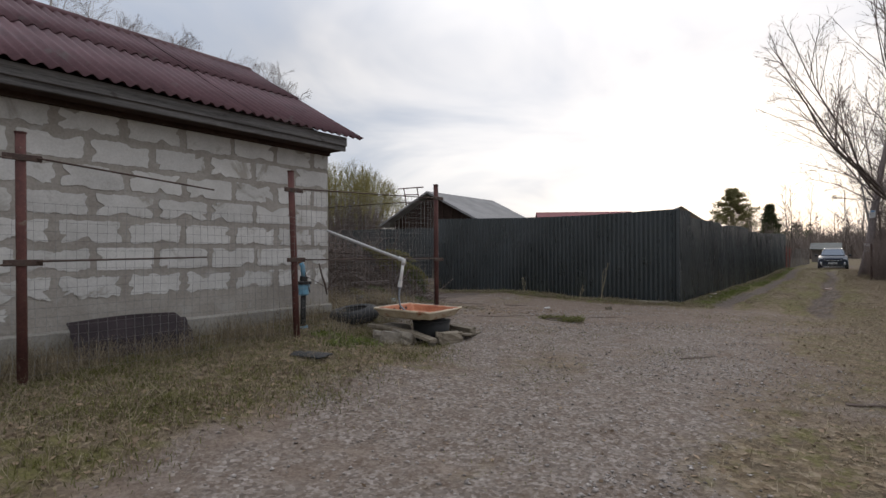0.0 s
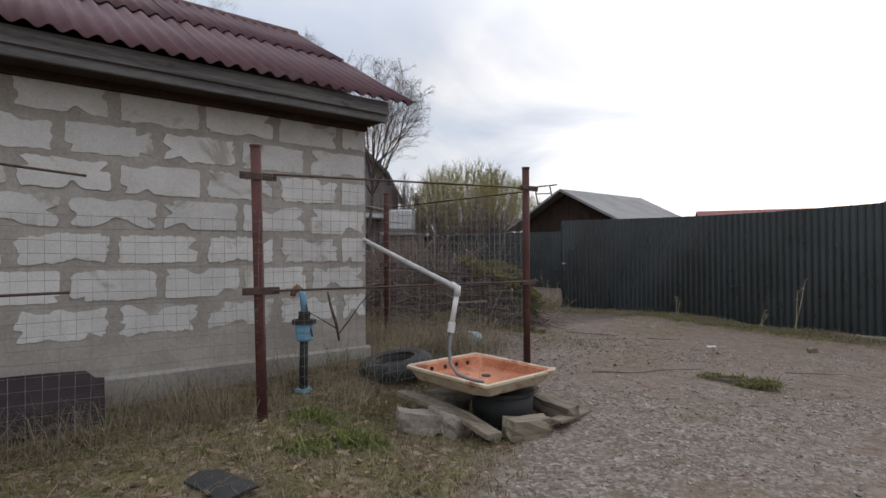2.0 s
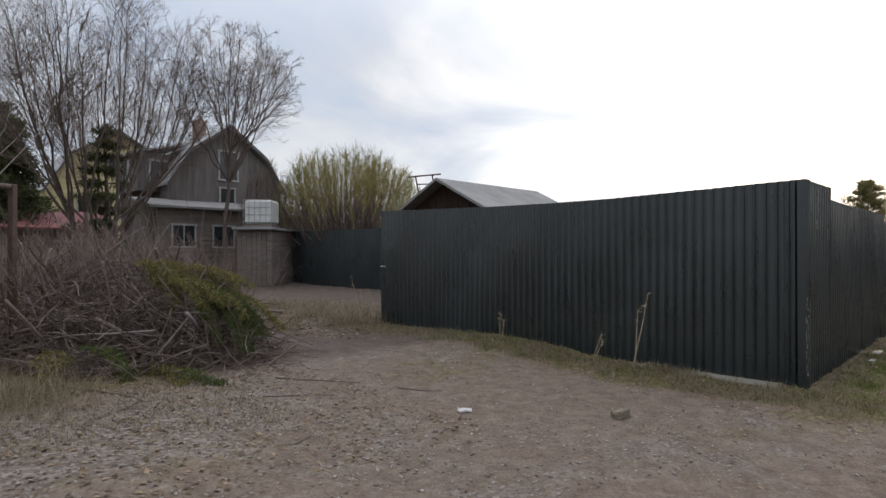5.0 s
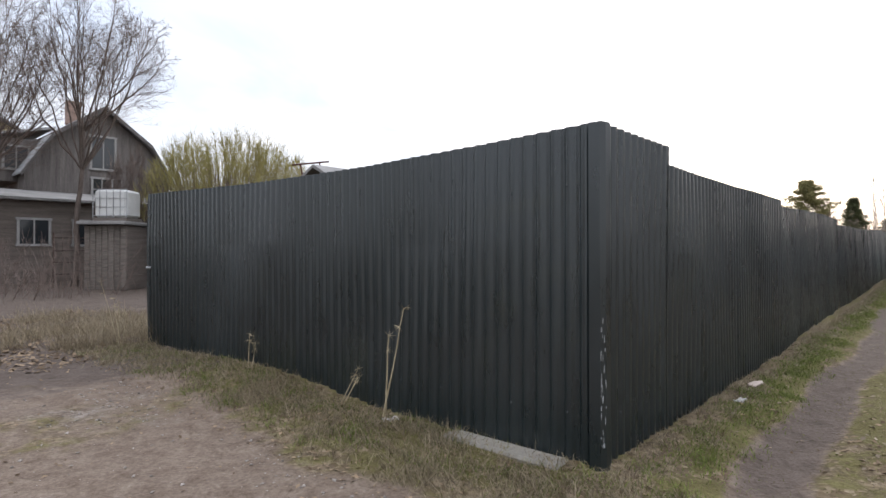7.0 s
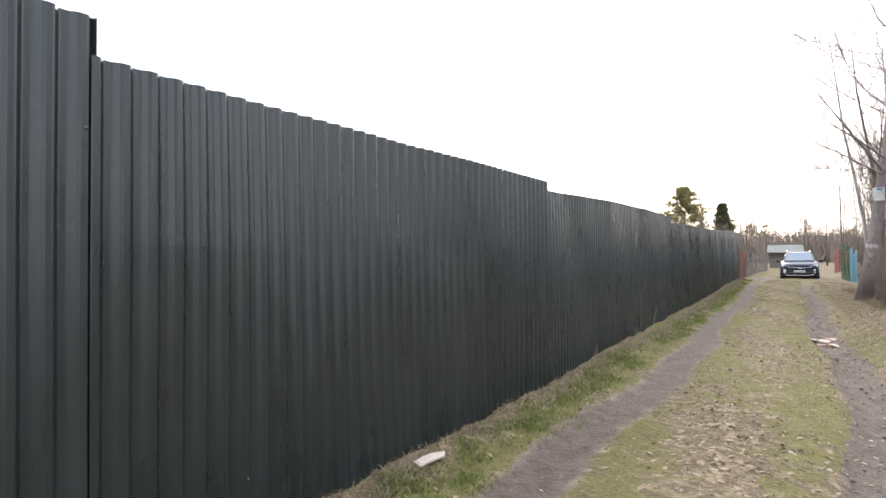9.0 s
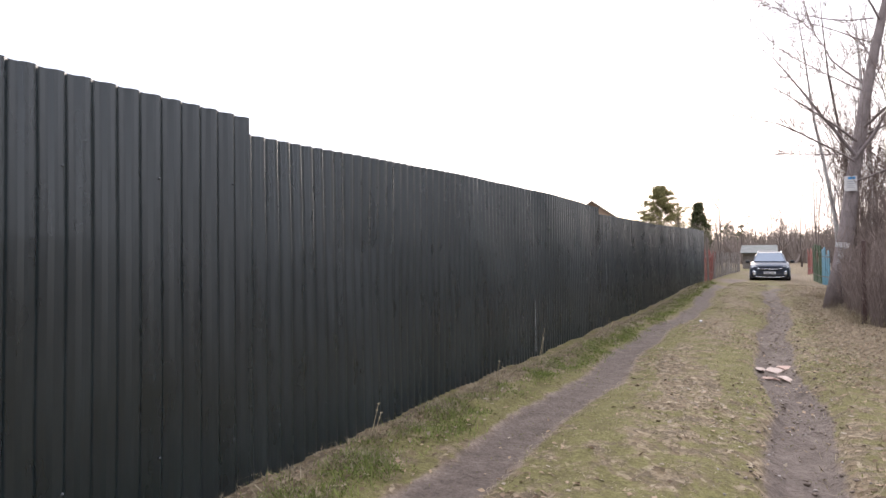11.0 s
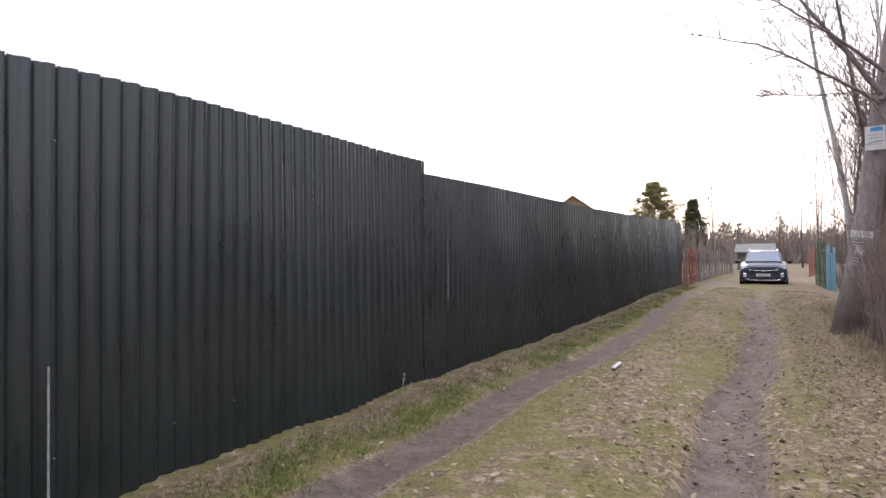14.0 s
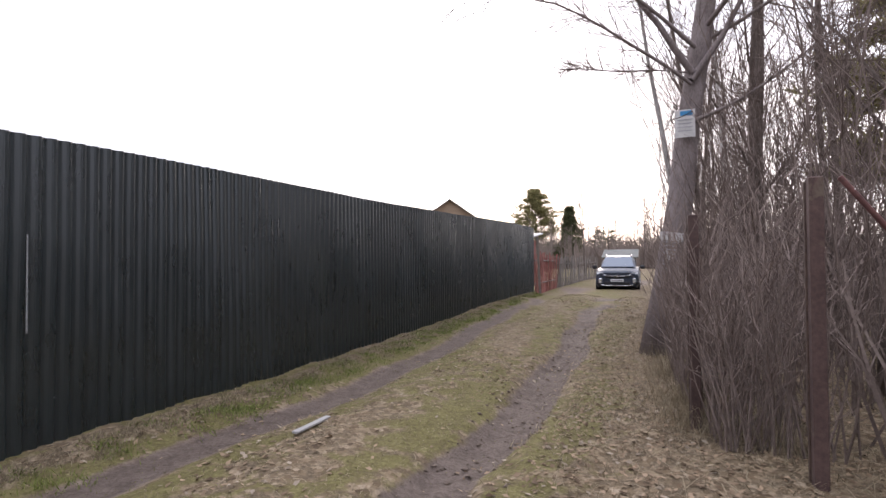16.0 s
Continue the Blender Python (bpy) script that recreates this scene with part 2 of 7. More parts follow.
M_BARK = surface("grey_brown_bark", (0.065, 0.050, 0.042), (0.155, 0.125, 0.108), 0.95, 5, 40, 0.9, stretch=(2.5, 2.5, 0.5), height=0.02, vary=0.12, spec=0.15)
M_PALEBARK = surface("smooth_grey_bark", (0.13, 0.105, 0.098), (0.25, 0.21, 0.20), 0.95, 4, 34, 0.7, stretch=(2.0, 2.0, 0.6), height=0.015, vary=0.1, spec=0.15)
M_TWIG = surface("brown_grey_twig", (0.105, 0.078, 0.066), (0.215, 0.168, 0.145), 0.9, 3, 30, 0.0, vary=0.15, spec=0.2)
M_BIRCH = surface("white_birch_bark", (0.27, 0.25, 0.23), (0.46, 0.43, 0.40), 0.85, 3, 22, 0.3, stain=(0.06, 0.05, 0.045), stain_scale=5.0, stain_at=0.60, stretch=(1, 1, 3), spec=0.2)
M_WILLOW = surface("yellow_green_willow_twig", (0.165, 0.145, 0.050), (0.315, 0.275, 0.110), 0.85, 0.8, 10, 0.0, vary=0.1, spec=0.2)


# ---- plan: the lane's own axes (along, left) from the corner of the green fence ----
CORNER = Vector((5.86, 13.41, 0.0))
U, V = Vector((0.597, 0.802, 0.0)), Vector((-0.802, 0.597, 0.0))
M_LANE = Matrix(((U.x, V.x, 0, CORNER.x), (U.y, V.y, 0, CORNER.y), (0, 0, 1, 0), (0, 0, 0, 1)))


def at_lane(a, b, z=0.0):
    return CORNER + U * a + V * b + Vector((0, 0, z))


# heights of the ground at places of the plan: x, y, z
LEVELS = np.array([
    (-0.2, 0.0, -0.20), (0.1, 1.5, -0.10), (0.4, 3.0, -0.04), (1.2, 5.0, 0.0), (2.8, 6.9, 0.0), (5.7, 10.3, -0.09), (7.7, 12.1, -0.12),
    (10.9, 15.5, -0.17), (14.8, 20.0, -0.22), (17.0, 21.2, -0.18), (-3.3, 4.4, 0.22), (-1.7, 6.4, 0.26), (-1.7, 8.3, 0.38), (-0.1, 8.6, 0.24),
    (-0.4, 7.3, 0.03), (2.3, 11.8, 0.0), (3.7, 12.0, -0.05), (4.3, 14.3, -0.03), (0.0, 17.8, 0.02), (2.6, 15.8, 0.09), (5.86, 13.4, -0.05),
    (7.0, 14.8, -0.09), (8.5, 17.0, -0.11), (11.1, 20.4, -0.12), (13.1, 23.1, -0.20), (16.8, 28.1, -0.22), (24.0, 37.9, -0.05), (17.0, 25.8, -0.20),
    (19.6, 23.6, -0.14), (21.8, 28.0, -0.15), (30.0, 42.0, -0.28), (37.0, 51.0, -0.25), (-2.0, 13.0, 0.12), (-2.1, 10.1, 0.32), (-8.0, 22.0, 0.2),
    (-12.0, 34.0, 0.3), (-3.0, 26.0, 0.1), (4.0, 2.0, -0.15), (8.0, 8.0, -0.12), (-6.0, 4.0, 0.3), (0.0, -4.0, -0.2), (-6.0, 10.0, 0.35)])


def smooth(lo, hi, x):
    t = np.clip((np.asarray(x, float) - lo) / (hi - lo), 0, 1)
    return t * t * (3 - 2 * t)


def lane_ab(x, y):
    dx, dy = np.asarray(x, float) - CORNER.x, np.asarray(y, float) - CORNER.y
    return dx * U.x + dy * U.y, dx * V.x + dy * V.y


def left_edge(a):
    return np.interp(a, [-20, -13, -11, -9.7, -8.8, -8.0, -7, -5, -3, 0], [-0.1, 0.0, 0.2, 0.4, 1.0, 2.0, 3.2, 4.2, 7.4, 7.4])


def rut(b, centre, half):
    return np.exp(-((b - centre) / half) ** 4)


def ground_height(x, y):
    x, y = np.atleast_1d(np.asarray(x, float)), np.atleast_1d(np.asarray(y, float))
    top, bottom = np.full(x.shape, 0.0), np.full(x.shape, 1e-9)
    for px, py, pz in LEVELS:
        w = 1.0 / (((x - px) ** 2 + (y - py) ** 2 + 0.5) ** 1.6)
        top += w * pz
        bottom += w
    z = top / bottom
    a, b = lane_ab(x, y)
    lane = smooth(-3.0, 1.0, a) * smooth(90, 60, a)
    wander = 0.10 * np.sin(a * 0.55) + 0.05 * np.sin(a * 1.7)
    z = z - lane * (0.045 * rut(b - wander, -0.92, 0.26) + 0.120 * rut(b - wander, -2.86, 0.25))
    churn = np.sin(a * 9.0 + 2.0 * np.sin(b * 11.0)) * np.sin(b * 17.0 + 1.5 * np.sin(a * 5.0))
    lumps = np.sin(a * 5.3 + 1.7 * np.sin(b * 6.1 + a)) * np.sin(b * 7.7 + 1.3 * np.sin(a * 3.7))
    z = z + lane * (0.022 * churn * rut(b - wander, -2.86, 0.42) + 0.020 * lumps * (1 - rut(b - wander, -0.92, 0.34)) * (1 - rut(b - wander, -2.86, 0.34)))
    z = z + smooth(0.0, 1.5, a) * 0.022 * rut(b, -0.16, 0.16) * (1 + 0.7 * np.sin(a * 4.1 + np.sin(a * 9.7)))
    z = z + lane * 0.05 * rut(b, -1.9, 0.5) + smooth(0.0, 1.0, a) * 0.022 * rut(b, -0.18, 0.25)
    z = z + 0.012 * np.sin(x * 2.1 + np.sin(y * 1.3)) * np.sin(y * 1.9) + 0.006 * np.sin(x * 6.1 + y * 2.0) * np.sin(y * 7.3 - x)
    return z


def gz(x, y):
    return float(ground_height(x, y)[0])


# ---- mesh helpers ----
class Geo:
    """Vertices and faces of one mesh."""

    def __init__(self):
        self.v, self.f = [], []

    def quad_strip_ring(self, rings, closed=True, cap=True):
        """Rings of equal length, joined one to the next."""
        base, n = len(self.v), len(rings[0])
        for r in rings:
            self.v.extend(tuple(p) for p in r)
        last = n if closed else n - 1
        for i in range(len(rings) - 1):
            for k in range(last):
                a, b2 = base + i * n + k, base + i * n + (k + 1) % n
                self.f.append((a, b2, b2 + n, a + n))
        if cap and closed:
            self.f.append(tuple(base + k for k in range(n))[::-1])
            self.f.append(tuple(base + (len(rings) - 1) * n + k for k in range(n)))
        return self

    def tube(self, points, radii, n=6, cap=True):
        pts = [Vector(p) for p in points]
        rings, side = [], None
        for i, p in enumerate(pts):
            d = (pts[min(i + 1, len(pts) - 1)] - pts[max(i - 1, 0)])
            d = d.normalized() if d.length > 1e-9 else Vector((0, 0, 1))
            if side is None:
                side = d.orthogonal().normalized()
            else:
                side = side - d * side.dot(d)
                side = side.normalized() if side.length > 1e-6 else d.orthogonal().normalized()
            other = d.cross(side)
            r = radii[i] if hasattr(radii, "__len__") else radii
            rings.append([p + (side * math.cos(2 * math.pi * k / n) + other * math.sin(2 * math.pi * k / n)) * r for k in range(n)])
        return self.quad_strip_ring(rings, True, cap)

    def box(self, centre, size, m=None, chamfer=0.0):
        m = m or Matrix.Identity(4)
        c, h = Vector(centre), [s / 2 for s in size]
        ch = min(chamfer, min(h) * 0.8)
        signs = [(x, y, z) for x in (-1, 1) for y in (-1, 1) for z in (-1, 1)]
        if ch <= 0:
            base = len(self.v)
            self.v.extend(tuple(m @ (c + Vector((s[0] * h[0], s[1] * h[1], s[2] * h[2])))) for s in signs)
            for f in ((0, 1, 3, 2), (4, 6, 7, 5), (0, 4, 5, 1), (2, 3, 7, 6), (0, 2, 6, 4), (1, 5, 7, 3)):
                self.f.append(tuple(base + i for i in f))
            return self
        idx = {}
        for s in signs:
            for ax in range(3):
                idx[s, ax] = len(self.v)
                self.v.append(tuple(m @ (c + Vector([s[k] * (h[k] if k == ax else h[k] - ch) for k in range(3)]))))
        centre_of = m @ c

        def face(ids):
            p = [Vector(self.v[i]) for i in ids]
            nrm = (p[1] - p[0]).cross(p[2] - p[0])
            mid = sum(p, Vector()) / len(p)
            self.f.append(tuple(ids) if nrm.dot(mid - centre_of) > 0 else tuple(ids[::-1]))

        for ax in range(3):
            o = [k for k in range(3) if k != ax]
            for sg in (-1, 1):
                ring = []
                for p, q in ((-1, -1), (1, -1), (1, 1), (-1, 1)):
                    s = [0, 0, 0]
                    s[ax], s[o[0]], s[o[1]] = sg, p, q
                    ring.append(idx[tuple(s), ax])
                face(ring)
            for p in (-1, 1):
                for q in (-1, 1):
                    s1, s2 = [0, 0, 0], [0, 0, 0]
                    s1[ax], s2[ax] = -1, 1
                    s1[o[0]] = s2[o[0]] = p
                    s1[o[1]] = s2[o[1]] = q
                    face([idx[tuple(s1), o[0]], idx[tuple(s2), o[0]], idx[tuple(s2), o[1]], idx[tuple(s1), o[1]]])
        for s in signs:
            face([idx[s, 0], idx[s, 1], idx[s, 2]])
        return self

    def slab(self, outline, thickness):
        """A closed outline of points, made solid along the given vector."""
        base, n, t = len(self.v), len(outline), Vector(thickness)
        self.v.extend(tuple(p) for p in outline)
        self.v.extend(tuple(Vector(p) + t) for p in outline)
        self.f.append(tuple(base + k for k in range(n))[::-1])
        self.f.append(tuple(base + n + k for k in range(n)))
        for k in range(n):
            j = (k + 1) % n
            self.f.append((base + k, base + j, base + n + j, base + n + k))
        return self

    def mesh(self, name, soft=False, fix=False):
        me = bpy.data.meshes.new(name)
        me.from_pydata(self.v, [], self.f)
        if fix:
            bm = bmesh.new()
            bm.from_mesh(me)
            bmesh.ops.recalc_face_normals(bm, faces=bm.faces)
            bm.to_mesh(me)
            bm.free()
        if soft:
            me.polygons.foreach_set("use_smooth", [True] * len(me.polygons))
        me.update()
        return me


def mesh_np(name, verts, faces):
    """A mesh from arrays: verts (n, 3), faces (m, k)."""
    me = bpy.data.meshes.new(name)
    verts, faces = np.asarray(verts, np.float32), np.asarray(faces, np.int32)
    me.vertices.add(len(verts))
    me.vertices.foreach_set("co", verts.ravel())
    me.loops.add(faces.size)
    me.loops.foreach_set("vertex_index", faces.ravel())
    me.polygons.add(len(faces))
    me.polygons.foreach_set("loop_start", np.arange(0, faces.size, faces.shape[1], dtype=np.int32))
    me.update(calc_edges=True)
    return me


def part(name, geo, material, parent, label="", soft=False, fix=True, m=None):
    me = geo if isinstance(geo, bpy.types.Mesh) else geo.mesh(name, soft, fix)
    if not me.materials:
        me.materials.append(material)
    ob = new(name, me)
    ob.parent = parent
    if m is not None:
        ob.matrix_basis = m
    return tagged(ob, label)


def thing(name, label, category, m=None, group="", kind=""):
    ob = new(name)
    if m is not None:
        ob.matrix_basis = m
    return tagged(ob, label, category, group, kind)


def solid(name, geo, material, label, category, group="", kind="", soft=False, fix=True, m=None):
    """A thing of one mesh."""
    me = geo if isinstance(geo, bpy.types.Mesh) else geo.mesh(name, soft, fix)
    if not me.materials:
        me.materials.append(material)
    ob = new(name, me)
    if m is not None:
        ob.matrix_basis = m
    return tagged(ob, label, category, group, kind)


# ---- ground ----
def make_ground():
    def line(lo, hi, step):
        core = np.arange(lo, hi + step, step)
        grow = np.cumsum(0.12 * 1.23 ** np.arange(44))
        return np.concatenate([(core[0] - grow)[::-1], core, core[-1] + grow])

    xs, ys = line(-6.0, 22.0, 0.075), line(0.0, 32.0, 0.075)
    gx, gy = np.meshgrid(xs, ys)
    z = ground_height(gx.ravel(), gy.ravel())
    far = np.hypot(gx.ravel() - 8, gy.ravel() - 15)
    z = z * smooth(160, 60, far) - 0.2 * smooth(60, 160, far)
    n = len(xs)
    i, j = np.meshgrid(np.arange(n - 1), np.arange(len(ys) - 1))
    k = (j * n + i).ravel()
    me = mesh_np("ground", np.column_stack([gx.ravel(), gy.ravel(), z]), np.column_stack([k, k + 1, k + n + 1, k + n]))
    me.polygons.foreach_set("use_smooth", [True] * len(me.polygons))
    a, b = lane_ab(gx.ravel(), gy.ravel())
    wob = 0.45 * np.sin(a * 1.3 + 1.5 * np.sin(b * 0.9)) + 0.25 * np.sin(a * 3.1 + b * 2.3)
    yard = smooth(0.7, -0.5, b - left_edge(a) + 0.5 * wob) * smooth(-4.0, -1.7, b + wob) * smooth(0.8, -1.8, a)
    verge = smooth(-1.5, -0.5, a + 0.3 * wob) * smooth(-1.0, 0.0, b) * smooth(7.8, 7.2, b)
    yard = yard * (1 - verge)
    lane = smooth(-2.5, 1.5, a)
    wander = 0.10 * np.sin(a * 0.55) + 0.05 * np.sin(a * 1.7)
    left_rut, right_rut = rut(b - wander, -0.92, 0.26) * lane, rut(b - wander, -2.86, 0.25) * lane
    path = smooth(-4.5, -2.5, a) * smooth(3.5, 5.5, b) * smooth(7.0, 5.0, a)
    gravel = yard * (0.74 - 0.52 * smooth(-8.5, -3.0, a)) + 0.22 * yard * np.sin(a * 0.8 + np.sin(b * 1.7)) * np.sin(b * 1.4 + a * 0.5)
    grass = np.clip(1 - yard - path - left_rut - 0.9 * right_rut, 0, 1)
    grass = np.clip(grass + 0.46 * yard * smooth(0.05, 0.6, np.sin(a * 1.1 + 2 * np.sin(b * 0.8)) * np.sin(b * 1.6 + a * 0.4)), 0, 1)
    mud = np.clip(left_rut * 0.75 + right_rut + 0.75 * path, 0, 1)
    # moss keeps to the edges of the ruts and to the damp patches of the yard's rim
    edges = rut(b - wander, -1.36, 0.16) + rut(b - wander, -2.36, 0.20) + 0.8 * rut(b - wander, -3.42, 0.20) + rut(b - wander, -0.56, 0.14)
    moss = lane * np.clip(0.42 + 0.24 * edges + 0.16 * np.sin(a * 1.1 + 2 * np.sin(b * 1.6)), 0, 1) * (1 - 0.9 * smooth(-3.6, -4.3, b)) * (1 - 0.7 * rut(b, -0.10, 0.16))
    moss = moss + (1 - lane) * np.where(b > 0, 0.43, 0.36) + 0.12 * verge
    for name, values in (("gravel", gravel), ("grass", grass), ("mud", mud), ("moss", moss)):
        me.attributes.new(name, "FLOAT", "POINT").data.foreach_set("value", values.astype(np.float32))
    solid("ground", me, M_GROUND, "gravel yard and rutted grassy dirt lane", "ground", kind="structure")


make_ground()


# ---- the dark green corrugated fence ----
PITCH, RIB = 0.115, 0.022
RIB_X, RIB_Y = (0.0, 0.006, 0.025, 0.033, 0.052, 0.060, 0.080, 0.088, 0.107), (0.08, 0.0, 0.0, 0.10, 0.90, 1.0, 1.0, 0.90, 0.16)


def sheet_mesh(x0, x1, base, top0, top1, out, wave, bow):
    """One profiled steel sheet from x0 to x1; out is the side (+1, -1) on which it is seen."""
    cols, x = [], x0
    while x < x1 - 1e-4:
        for dx, dy in zip(RIB_X, RIB_Y):
            if x + dx < x1:
                cols.append((x + dx, -out * RIB * dy))
        x += PITCH
    cols.append((x1, 0.0))
    g = Geo()
    n = len(cols)
    for depth in (0.0, -0.004 * out):
        for h in range(4):
            for cx, cy in cols:
                f = (cx - x0) / (x1 - x0)
                lo, hi = base(cx), top0 + (top1 - top0) * f
                z = lo + (hi - lo) * h / 3
                bulge = wave * 0.012 * math.sin(cx * 1.7 + h * 0.9) + wave * 0.006 * math.sin(cx * 4.1 + h * 2.0)
                g.v.append((cx, cy + depth + bulge + bow(cx), z))
    for side in range(2):
        for h in range(3):
            for k in range(n - 1):
                a = side * 4 * n + h * n + k
                q = (a, a + 1, a + n + 1, a + n)
                g.f.append(q if (side == 0) == (out < 0) else q[::-1])
    for k in range(n - 1):
        a = 3 * n + k
        g.f.append((a, a + 1, a + 4 * n + 1, a + 4 * n))
    for k in (0, n - 1):
        for h in range(3):
            a = h * n + k
            g.f.append((a, a + n, a + 5 * n, a + 4 * n))
    return g


SCREW = Geo().tube([(0, 0, 0), (0, -0.004, 0), (0, -0.007, 0)], [0.008, 0.008, 0.004], 6).mesh("screw")
SCREW.materials.append(M_SCREW)


def fence_run(name, label, m, length, top, out, cuts=(), screws=True, wave=1.0, bow=lambda x: 0.0):
    """A run of sheets in its own frame: x along it, z up. top(x) is its upper edge, cuts are where that edge steps."""
    f = thing(name, label, "fence", m)
    inv = f.matrix_basis

    def base(x):
        p = inv @ Vector((x, 0, 0))
        return gz(p.x, p.y) - 0.03 - 0.02 * abs(math.sin(x * 2.3))

    edges = [0.0]
    marks = [*cuts, length]
    for c in marks:
        while c - edges[-1] > 1.30:
            edges.append(edges[-1] + 1.15)
        if c - edges[-1] > 0.05:
            edges.append(c)
    for k in range(len(edges) - 1):
        x0, x1 = edges[k], edges[k + 1]
        jit = 0.006 * math.sin(k * 12.9)
        g = sheet_mesh(x0, x1 + (0.02 if k < len(edges) - 2 else 0), base, top(x0 + 1e-3) + jit, top(x1 - 1e-3) + jit, out, wave, bow)
        part("sheet", g, M_FENCE, f, fix=False, m=Matrix.Translation((0, out * (0.003 if k % 2 else 0.0), 0)))
        if screws:
            for x in np.arange(x0 + 0.25, x1, 0.46):
                xx = x0 + PITCH * (round((x - x0) / PITCH)) + 0.023
                for z in (top(x) - 0.42 + 0.01 * math.sin(x * 9), base(x) + 0.36):
                    turn = 0 if out < 0 else math.pi
                    part("screw", SCREW, M_SCREW, f, m=Matrix.Translation((xx, out * 0.008 + bow(xx), z)) @ Matrix.Rotation(turn, 4, "Z"))
    return f


def lane_bow(a):
    return float(np.interp(a, [0, 5.9, 8, 11.3, 15, 20, 26, 34.4], [0, 0, 0.09, 0.20, 0.24, 0.22, 0.15, 0.06]))


def lane_top(a):
    if a < 1.19:
        return 2.235
    if a < 5.92:
        return 2.085 + 0.035 * (a - 1.19) / 4.73
    if a < 14.95:
        return float(np.interp(a, [5.92, 7.4, 9.6, 12, 14.95], [2.02, 2.09, 2.175, 2.24, 2.248]))
    return float(np.interp(a, [14.95, 17.2, 21, 25, 31, 34.6], [2.11, 2.16, 2.18, 2.26, 2.42, 2.44]))


def left_top(b):
    return float(np.interp(b, [0, 0.3, 1.0, 2, 3.9, 7.4], [2.235, 2.24, 2.213, 2.175, 2.172, 2.265]))


lane_fence = fence_run("steel_fence", "long dark green corrugated steel fence beside the lane", M_LANE, 34.4, lane_top, -1, (1.19, 5.92, 14.95), bow=lane_bow)
M_LEFT = Matrix(((V.x, -U.x, 0, CORNER.x), (V.y, -U.y, 0, CORNER.y), (0, 0, 1, 0), (0, 0, 0, 1)))
yard_fence = fence_run("steel_fence", "dark green corrugated steel fence facing the yard", M_LEFT, 7.32, left_top, 1)
M_BACK = Matrix(((V.x, -U.x, 0, at_lane(5.6, 0).x), (V.y, -U.y, 0, at_lane(5.6, 0).y), (0, 0, 1, 0), (0, 0, 0, 1))) @ Matrix.Translation((7.6, 0, 0))
back_fence = fence_run("steel_fence", "dark green steel fence across the far side path", M_BACK, 19.0, lambda b: 2.25 + 0.01 * b, 1, screws=False)
part("corner_trim", Geo().slab([(-0.045, 0.075, -0.12), (-0.035, 0.0, -0.12), (0.0, -0.026, -0.12), (0.055, -0.030, -0.12), (0.055, -0.022, -0.12), (0.004, -0.018, -0.12), (-0.027, 0.005, -0.12), (-0.037, 0.075, -0.12)], (0, 0, 2.345)), M_FENCE, lane_fence, "folded corner strip")


part("latch", Geo().box((7.22, 0.03, 1.16), (0.16, 0.02, 0.03), chamfer=0.005), M_SCUFF, yard_fence, "pale steel latch")


# ---- the block shed ----
W0 = Vector((-1.67, 8.29, 0.0))
M_SHED = Matrix(((-U.x, -V.x, 0, W0.x), (-U.y, -V.y, 0, W0.y), (0, 0, 1, 0), (0, 0, 0, 1)))
rng = random.Random(7)


def at_shed(x, y, z=0.0):
    return M_SHED @ Vector((x, y, z))


def block_outline(x0, x1, z0, z1, y, rnd, rough):
    """A block's face with the ragged outline that smeared mortar leaves."""
    pts, steps = [], 20
    sides = [((x0, z0), (x1, z0), steps), ((x1, z0), (x1, z1), 9), ((x1, z1), (x0, z1), steps), ((x0, z1), (x0, z0), 9)]
    mid = ((x0 + x1) / 2, (z0 + z1) / 2)
    for (ax, az), (bx, bz), n in sides:
        bite = rnd.random() < 0.72
        where, depth_of_bite, wide = rnd.random(), rnd.uniform(0.08, 0.55), rnd.uniform(0.05, 0.22)
        for k in range(n):
            f = k / n
            x, z = ax + (bx - ax) * f, az + (bz - az) * f
            pull = rnd.uniform(0.0, rough) + (depth_of_bite * math.exp(-((f - where) / wide) ** 4) if bite else 0)
            if k == 0:
                pull += rnd.uniform(0.0, 0.07)
            pts.append((x + (mid[0] - x) * pull * 0.55, y, z + (mid[1] - z) * pull * 1.1))
    m = len(pts)
    return [((pts[k - 1][0] + 7 * pts[k][0] + pts[(k + 1) % m][0]) / 9, y, (pts[k - 1][2] + 7 * pts[k][2] + pts[(k + 1) % m][2]) / 9) for k in range(m)]


